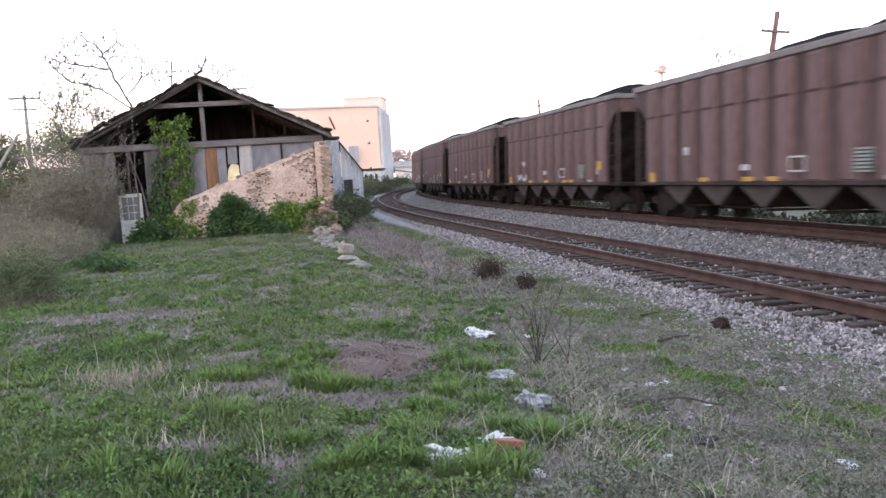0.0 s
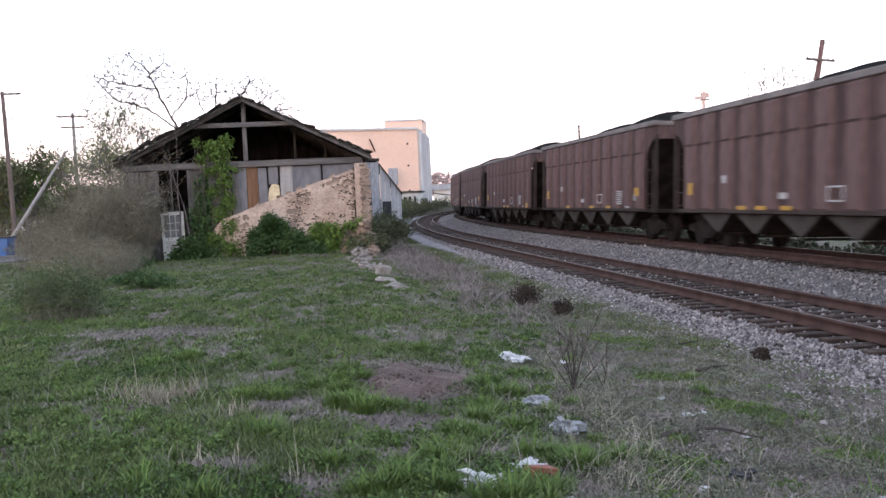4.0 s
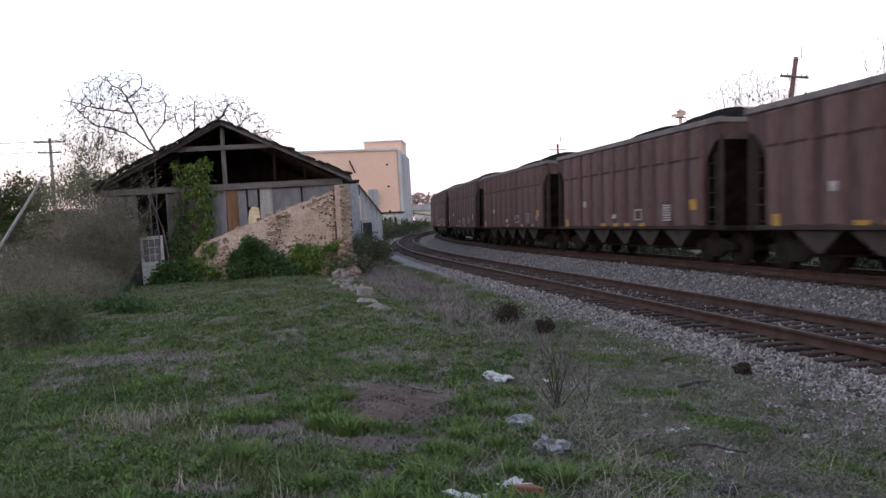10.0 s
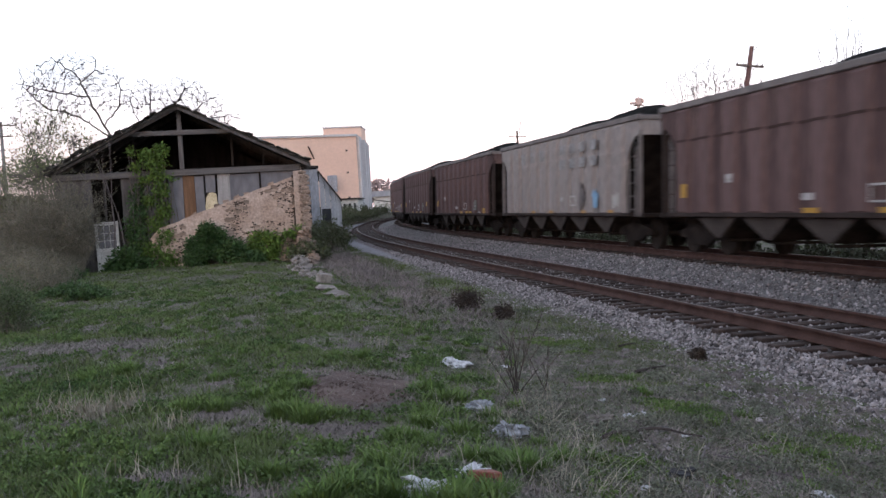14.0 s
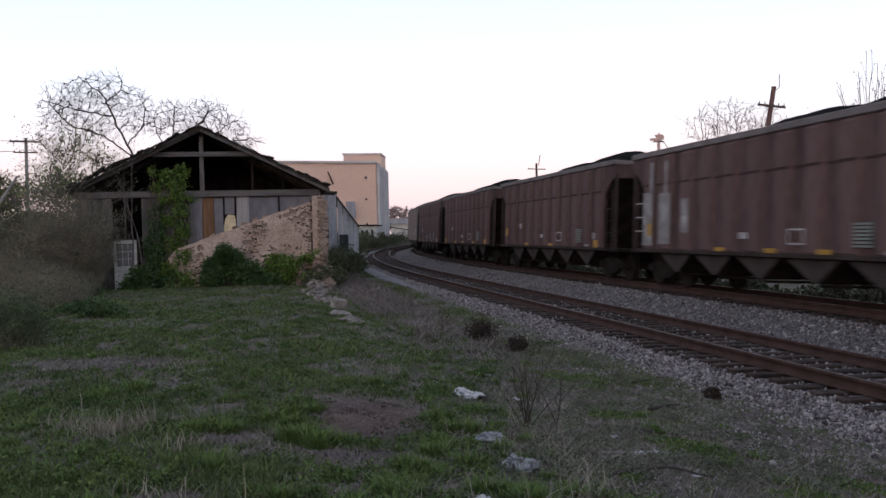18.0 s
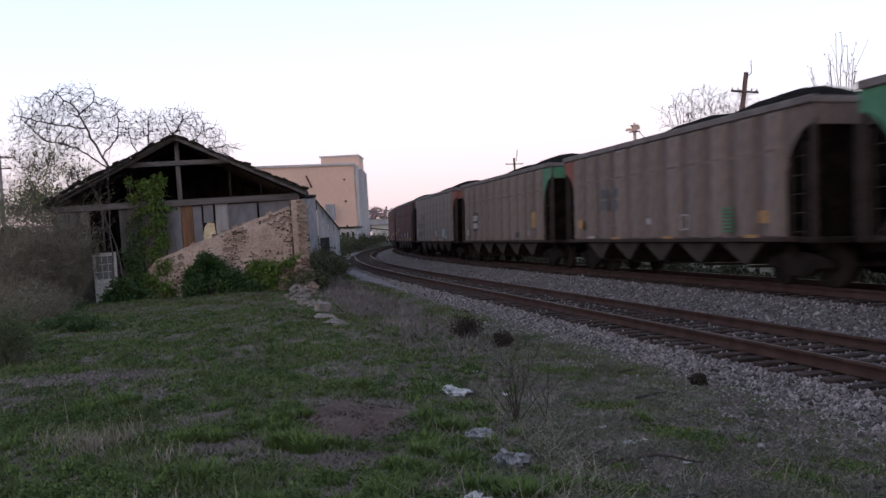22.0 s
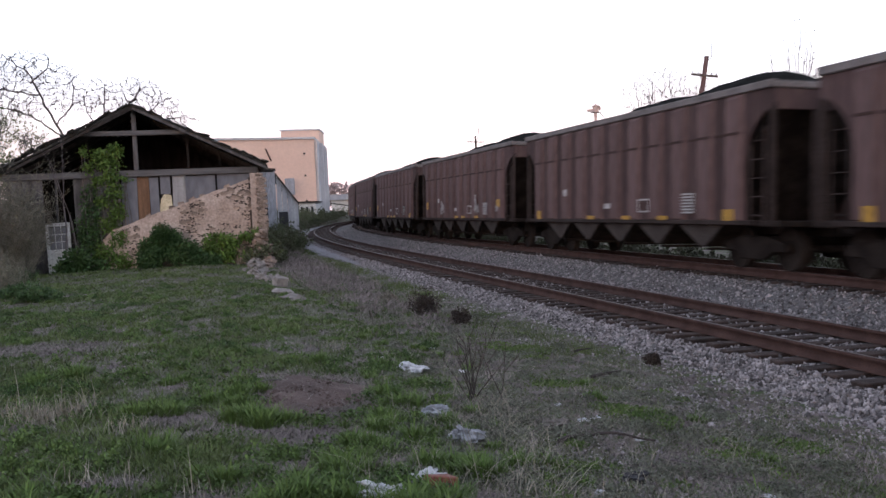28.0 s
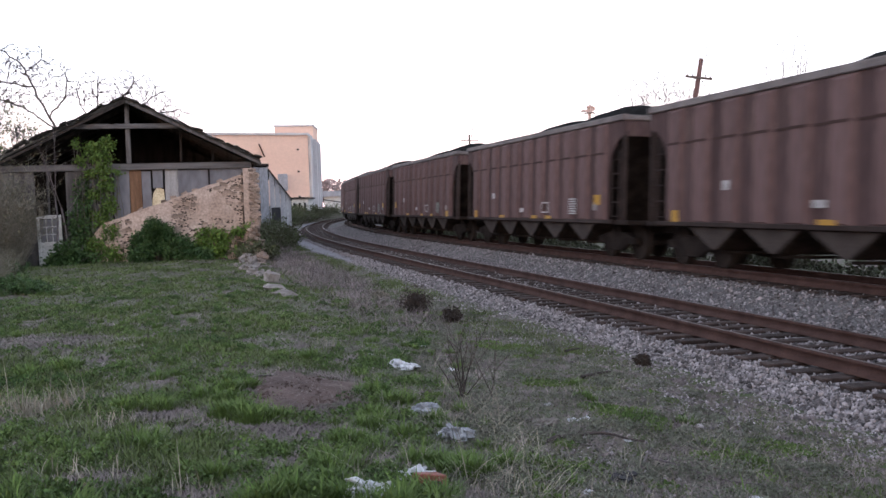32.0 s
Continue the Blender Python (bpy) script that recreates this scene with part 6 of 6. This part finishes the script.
            pts.append(np.c_[cx, cy, ground_z(cx, cy) + .010 + rise * (1 - e) * q.uniform(.4, 1.4, k)])
        me = leaf_mesh(name, np.concatenate(pts), size, m, sd, 1.3, -.6)
        tagged(new(name, me), lab, "weeds", kind="stuff")
    # rounded fresh tussocks, blades arching outwards
    cx, cy, ca, ch = [], [], [], []
    tq = np.random.default_rng(44)
    big = [(-.0133, -.2043), (.0102, -.2147), (-.0808, -.1639), (.0013, -.236), (.0061, -.2484), (-.1478, -.2205), (-.132, -.2266), (-.1571, -.1931), (-.0316, -.255), (-.046, -.279), (-.1008, -.3014), (-.0796, -.3077), (.0024, -.3383), (.0241, -.3337), (-.0479, -.3199), (.0474, -.2854), (.0871, -.2978), (.0617, -.3324)]
    big += [(-.2352, -.2108), (-.2685, -.2095), (-.1652, -.2015), (-.148, -.2189), (-.1364, -.2286), (-.2585, -.2466), (-.3958, -.2952), (-.1972, -.2891), (-.1228, -.3182), (-.3261, -.1629), (-.3568, -.1693), (-.321, -.3198), (.1042, -.3034), (.1167, -.2916), (.0509, -.326)]
    for i in range(980):
        own = i < 3 * len(big)
        if own:
            xx, yy, _z = spot(*big[i // 3])
            xx, yy = xx + tq.normal(0, .09), yy + tq.normal(0, .1)
            k, rr = int(tq.integers(150, 300)), tq.uniform(.08, .16)
        else:
            yy = 4.4 + 22 * tq.random() ** 1.35
            xx = yy * (tq.uniform(-.62, .1) if tq.random() < .9 else tq.uniform(.1, .5))
            k, rr = int(tq.integers(60, 170)), tq.uniform(.05, .12)
            if lateral(xx, yy)[0] > -2.9 or barren(np.array([xx]), np.array([yy]))[0] < 1.1:
                continue
            if tq.random() > .1 + 1.1 * field(np.array([xx]), np.array([yy]), 1.3, 2)[0]:
                continue
        a, e = tq.uniform(0, 6.283, k), tq.random(k) ** .55
        cx.append(xx + rr * e * np.cos(a))
        cy.append(yy + rr * e * np.sin(a))
        ca.append(a)
        ch.append((.045 + (.32 if own and xx / yy > -.13 and yy < 8 else .28) * rr * (1.5 if own else 1)) * (1.15 - .55 * e))
    cx, cy, ca, ch = (np.concatenate(v) for v in (cx, cy, ca, ch))
    blades("grass_tussocks", np.c_[cx, cy, ground_z(cx, cy) - .01], ch, .006, "tuft", 45, "rounded bright green grass tussocks", .75, turn=ca)
    # straws: bent ones over the dry ground, flat litter, upright dead tufts
    tq = np.random.default_rng(46)
    wx, wy = [], []
    strawy = [(.1149, -.2262), (.1263, -.2429), (.1375, -.2678), (.1532, -.2807), (.0703, -.2407), (.1649, -.2894), (.1718, -.3266), (.1441, -.3132), (.09, -.23), (.105, -.25)]
    for i in range(110):
        yy = 4.8 + 12 * tq.random() ** 1.4
        xx = yy * tq.uniform(-.03, .46)
        k = int(tq.integers(4, 20))
        if i < 2 * len(strawy):
            xx, yy, _z = spot(*strawy[i % len(strawy)])
            k = 26
        if lateral(xx, yy)[0] > -2.3:
            continue
        wx.append(xx + tq.normal(0, .15, k))
        wy.append(yy + tq.normal(0, .15, k))
    wx, wy = np.concatenate(wx), np.concatenate(wy)
    blades("bent_straws", np.c_[wx, wy, ground_z(wx, wy) - .01], .13, .0026, "straw", 47, "long thin bent straws among the weeds", 2.0)
    m = 16000
    sy = 4.6 + 14 * rng.random(m) ** 1.5
    sx = sy * rng.uniform(-.22, .48, m)
    ok = lateral(sx, sy) < -2.2
    sx, sy = sx[ok], sy[ok]
    blades("straw_litter", np.c_[sx, sy, ground_z(sx, sy) + .004], .03, .0026, "dry", 23, "flattened dead straw on the ground", 4.5)
    wx, wy = [], []
    for i, (a, c) in enumerate(((-.4019, -.2056), (-.3899, -.2092), (-.3749, -.2113), (-.3596, -.2104), (-.3443, -.2095), (-.3291, -.2086), (-.3166, -.203), (-.2755, -.226), (-.2604, -.2266), (-.2973, -.2836), (-.3162, -.2921), (-.2072, -.3057), (-.3521, -.2814), (-.02, -.135), (0, -.14), (-.06, -.15))):
        xx, yy, zz = spot(a, c)
        k = int(rng.integers(60, 110)) if i < 8 else int(rng.integers(12, 30))
        wx.append(xx + rng.normal(0, .13, k))
        wy.append(yy + rng.normal(0, .13, k))
    wx, wy = np.concatenate(wx), np.concatenate(wy)
    blades("straw_tufts", np.c_[wx, wy, ground_z(wx, wy) - .01], .13, .0036, "straw", 29, "pale upright dead grass tufts in a row", .8)
    # small pale flowering stems over the near grass
    m = 5200
    sy = 4.6 + 13 * rng.random(m) ** 1.5
    sx = sy * rng.uniform(-.6, .12, m)
    ok = (rng.random(m) < field(sx, sy, 2.4, 14) * 1.7 - .4) & (barren(sx, sy) > 1.0)
    sx, sy = sx[ok], sy[ok]
    blades("flowering_stems", np.c_[sx, sy, ground_z(sx, sy)], .085, .0042, "herb", 53, "small pale flowering stems among the grass", .5)
    # the grey dry belt between the grass and the ballast
    m = 27000
    bs, bo = rng.uniform(3, 33, m), -4.25 + rng.normal(0, .62, m)
    bx, by, _h = on_near(bs, bo)
    ok = (bo < -3.0) & (rng.random(m) < (field(bx, by, 2.6, 9) * 1.8 - .3) * smooth(2, 9, bs))
    bx, by = bx[ok], by[ok]
    blades("dead_stalks", np.c_[bx, by, ground_z(bx, by) - .01], .15, .0042, "thatch", 19, "grey-brown tangled dead stalks", 1.8)
    vs, vo = rng.uniform(14, 48, 12000), -3.2 - 2.2 * rng.random(12000) ** 1.2
    vx, vy, _h = on_near(vs, vo)
    good = rng.random(12000) < field(vx, vy, 2.6, 12) * 2.0 - .6
    blades("rank_dead_grass", np.c_[vx[good], vy[good], ground_z(vx[good], vy[good]) - .01], .2, .005, "thatch", 51, "rank brown dead grass beside the weeds", 1.1)
    m = 42000
    vs, vo = 2 + 52 * rng.random(m) ** 1.2, -1.85 - 1.9 * rng.random(m)
    vx, vy, _h = on_near(vs, vo)
    good = rng.random(m) < (field(vx, vy, 1.6, 13) * 1.5 - .25) * smooth(1.75, 2.5, -vo)
    blades("verge_grass", np.c_[vx[good], vy[good], ground_z(vx[good], vy[good]) - .01], .06, .0055 + .0003 * vs[good], "grass", 52, "thin green grass along the ballast edge", .9, True)


def crumple(name, x, y, s, seed, material, label, flat=.5):
    bm = bmesh.new()
    bmesh.ops.create_icosphere(bm, subdivisions=4, radius=s)
    for v in bm.verts:
        p = v.co / s + Vector((seed * 3.1, seed * 1.7, 0))
        fold = 1 - 2 * abs(noise.noise(p * 1.6)) - .9 * abs(noise.noise(p * 3.7 + Vector((9, 0, 0))))
        v.co = v.co * (.62 + .5 * fold) + Vector(noise.noise_vector(p * .9)) * s * .55
        v.co.x *= 1.25
        v.co.z = v.co.z * flat if v.co.z > 0 else v.co.z * flat * .4
    ob = part(name, bm, material, at=pose(x, y, float(ground_z(x, y)[0]) + s * flat * .4, 0, 0, seed * 47 % 40 - 20))
    return tagged(ob, label, "litter", "litter in the grass")


def build_litter():
    for i, (a, c, s, m, lab) in enumerate(((.0262, -.1804, .15, "litter", "crumpled white plastic bag in the grass"), (.0482, -.2298, .12, "greybag", "crumpled grey plastic bag in the grass"), (.0857, -.2611, .13, "greybag", "crumpled thin grey plastic bag by the weeds"),
                                           (-.0196, -.3183, .145, "litter", "white plastic bag in the near grass"), (.0359, -.3067, .13, "litter", "grey-white torn wrapper in the grass"), (.0201, -.2993, .06, "litter", "small white torn wrapper in the grass"), (.0792, -.1844, .07, "litter", "scrap of white paper behind the dead shrub"),
                                           (.1848, -.2278, .03, "litter", "small white plastic cup in the weeds"), (.1801, -.252, .10, "rubble", "pale flat stone in the weeds"), (.2122, -.2464, .05, "litter", "scrap of pale plastic in the weeds"), (.2282, -.245, .05, "litter", "torn scrap of pale plastic in the weeds"),
                                           (.4246, -.3516, .07, "litter", "white scrap of paper on the ground"), (-.0287, -.2383, .05, "rubble", "grey stone by the bare earth"), (.0789, -.3399, .07, "litter", "flat scrap of grey plastic in the near grass"), (.2704, -.3173, .09, "black", "torn black plastic scrap on the ground"),
                                           (.226, -.3287, .04, "litter", "scrap of white paper in the weeds"), (.2497, -.2641, .055, "ballast", "dark grey stone beside the branch"), (.2755, -.2721, .04, "litter", "white scrap beside the branch"), (-.0076, -.1629, .04, "litter", "small pale scrap in the dry grass"), (.0497, -.1567, .05, "litter", "small pale scrap in the grass"))):
        x, y, z = spot(a, c)
        crumple("plastic_bag" if m in ("litter", "black", "greybag") else "loose_stone", x, y, s * .95, i + 1, m, lab, .85 if m == "greybag" else .62 if .09 < s else .5 if s > .035 else .9)
    x, y, z = spot(.0517, -.3142)
    ob = part("brick", block(.2, .11, .08, 5, .12), "red", at=pose(x, y, z + .07, 0, 8, 25))
    tagged(ob, "broken red brick lying in the grass", "brick")
    # fallen branches and twigs
    for pts, r in ((((.1835, -.2717), (.2057, -.2665), (.2297, -.2654), (.2576, -.2677), (.2933, -.2773)), .019), (((.2895, -.3065), (.3011, -.2857)), .011), (((.3048, -.299), (.3485, -.3138), (.3922, -.329), (.455, -.3425)), .006), (((.2234, -.2002), (.2574, -.1955)), .022), (((.2064, -.1704), (.2263, -.168)), .022), (((-.14, -.185), (-.115, -.184)), .012)):
        bm = bmesh.new()
        q = [Vector(spot(a, c)) + Vector((0, 0, .035)) for a, c in pts]
        line = []
        for k, (a, b) in enumerate(zip(q, q[1:])):
            line += [a, (a + b) / 2 + Vector((0, 0, .012 * (-1) ** k))]
        rings = []
        for k, p in enumerate(line + [q[-1]]):
            d = (q[-1] - q[0]).normalized().cross(Vector((0, 0, 1)))
            rr = r * (1 - .5 * k / len(line))
            rings.append([bm.verts.new(p + d * rr * math.cos(w) + Vector((0, 0, rr * math.sin(w)))) for w in np.arange(6) * math.pi / 3])
        for ra, rb in zip(rings, rings[1:]):
            for w in range(6):
                bm.faces.new((ra[w], ra[(w + 1) % 6], rb[(w + 1) % 6], rb[w]))
        bm.faces.new(rings[0])
        bm.faces.new(rings[-1][::-1])
        tagged(part("fallen_branch", bm, "darkstem" if r > .015 else "twig"), "dry dark branch lying on the ground" if r > .015 else "thin pale twig lying on the ground", "branch", "fallen branches")
    # bare earth patch
    hx, hy, hz = spot(-.0851, -.1974)
    gx, gy = np.meshgrid(np.linspace(-1, 1, 41), np.linspace(-1, 1, 41), indexing="ij")
    r = np.hypot(gx, gy)
    X, Y = hx + gx * .72, hy + gy * 1.15
    edge = .85 + .18 * np.sin(3 * np.arctan2(gy, gx) + 1) + .1 * np.sin(7 * np.arctan2(gy, gx))
    Z = ground_z(X.ravel(), Y.ravel()).reshape(X.shape) + .07 * np.clip(1 - r / edge, -.6, 1) + .016 * np.sin(X * 9 + Y * 4) * np.cos(Y * 8) + .008 * np.sin(X * 27) * np.cos(Y * 25)
    i, j = np.meshgrid(np.arange(40), np.arange(40), indexing="ij")
    a = (i * 41 + j).ravel()
    a = a[(r / edge)[:-1, :-1].ravel() < 1.1]
    me = arrays_mesh("earth_mound", np.stack([X, Y, Z], -1), np.stack([a, a + 41, a + 42, a + 1], -1), "earth", True)
    tagged(new("earth_mound", me), "low mound of bare reddish-brown earth", "mound", kind="structure")
    q = np.random.default_rng(40)
    cx, cy = hx + q.normal(.05, .42, 1100), hy + q.normal(-.1, .62, 1100)
    cz = ground_z(cx, cy) + .065 * np.clip(1 - np.hypot((cx - hx) / .66, (cy - hy) / 1.0), 0, 1)
    stones("clods", np.c_[cx, cy, cz], .014, "earth", 41, "crumbled clods of dry earth", "soil")
    cx, cy = hx + q.normal(.0, .36, 500), hy + q.normal(0, .5, 500)
    cz = ground_z(cx, cy) + .075 * np.clip(1 - np.hypot((cx - hx) / .66, (cy - hy) / 1.0), 0, 1) + .008
    blades("earth_straw", np.c_[cx, cy, cz], .014, .003, "dry", 42, "bits of straw on the bare earth", 4.0, True)
    cl = []
    for a, c in ((.3066, -.2177), (.3262, -.2266), (.3459, -.2355), (.3656, -.2444), (.1453, -.1526), (.1649, -.1595), (.2725, -.3161), (.2924, -.321), (.4051, -.2622), (.2373, -.282)):
        x, y, z = spot(a, c)
        cl.append(np.c_[x + q.normal(0, .25, 240), y + q.normal(0, .35, 240)])
    cl = np.concatenate(cl)
    stones("gravel_patches", np.c_[cl, ground_z(cl[:, 0], cl[:, 1]) - .002], .026, "stone", 48, "scattered grey gravel among the weeds", "gravel")


def motions():
    for k, car in CARS.items():
        walk(car, [(t, car_pose(k, t)) for t in np.arange(0, 32.01, 0.5)])
    spin = None
    for k, car in CARS.items():
        for truck in (o for o in car.children if o.name.startswith("truck")):
            for w in (o for o in truck.children if o.name.startswith("wheelset")):
                if spin is None:
                    at = w.matrix_basis.translation.copy()
                    walk(w, [(n / 30, pose(0, 0, 0, 0, -math.degrees(travel(n / 30) / 0.455), 0)) for n in range(961)])
                    spin = w
                    w.delta_location = at
                else:
                    w.delta_location = w.location.copy()
                    w.location = (0, 0, 0)
                    w.rotation_mode = "QUATERNION"
                    d = w.animation_data_create()
                    d.action, d.action_slot = spin.animation_data.action, spin.animation_data.action_slot


build_ground()
build_bed()
build_shoulder()
build_stones()
build_house()
build_rubble()
build_door()
build_house_plants()
build_mill()
build_sheds()
build_poles()
build_roadside()
build_trees()
build_brush()
parked_car(-38.6, 84, 20, "carpaint", "grey parked car half hidden by brush")
parked_car(-41.2, 86, 15, "whitewood", "pale parked car half hidden by brush")
build_grass()
build_litter()
build_train()
build_track("near_track", on_near, 0.027, 0.006, "rusty rails on old wooden ties in ballast")
build_track("far_track", on_far, 0.302, 0.233, "rails in ballast under the passing train")
motions()
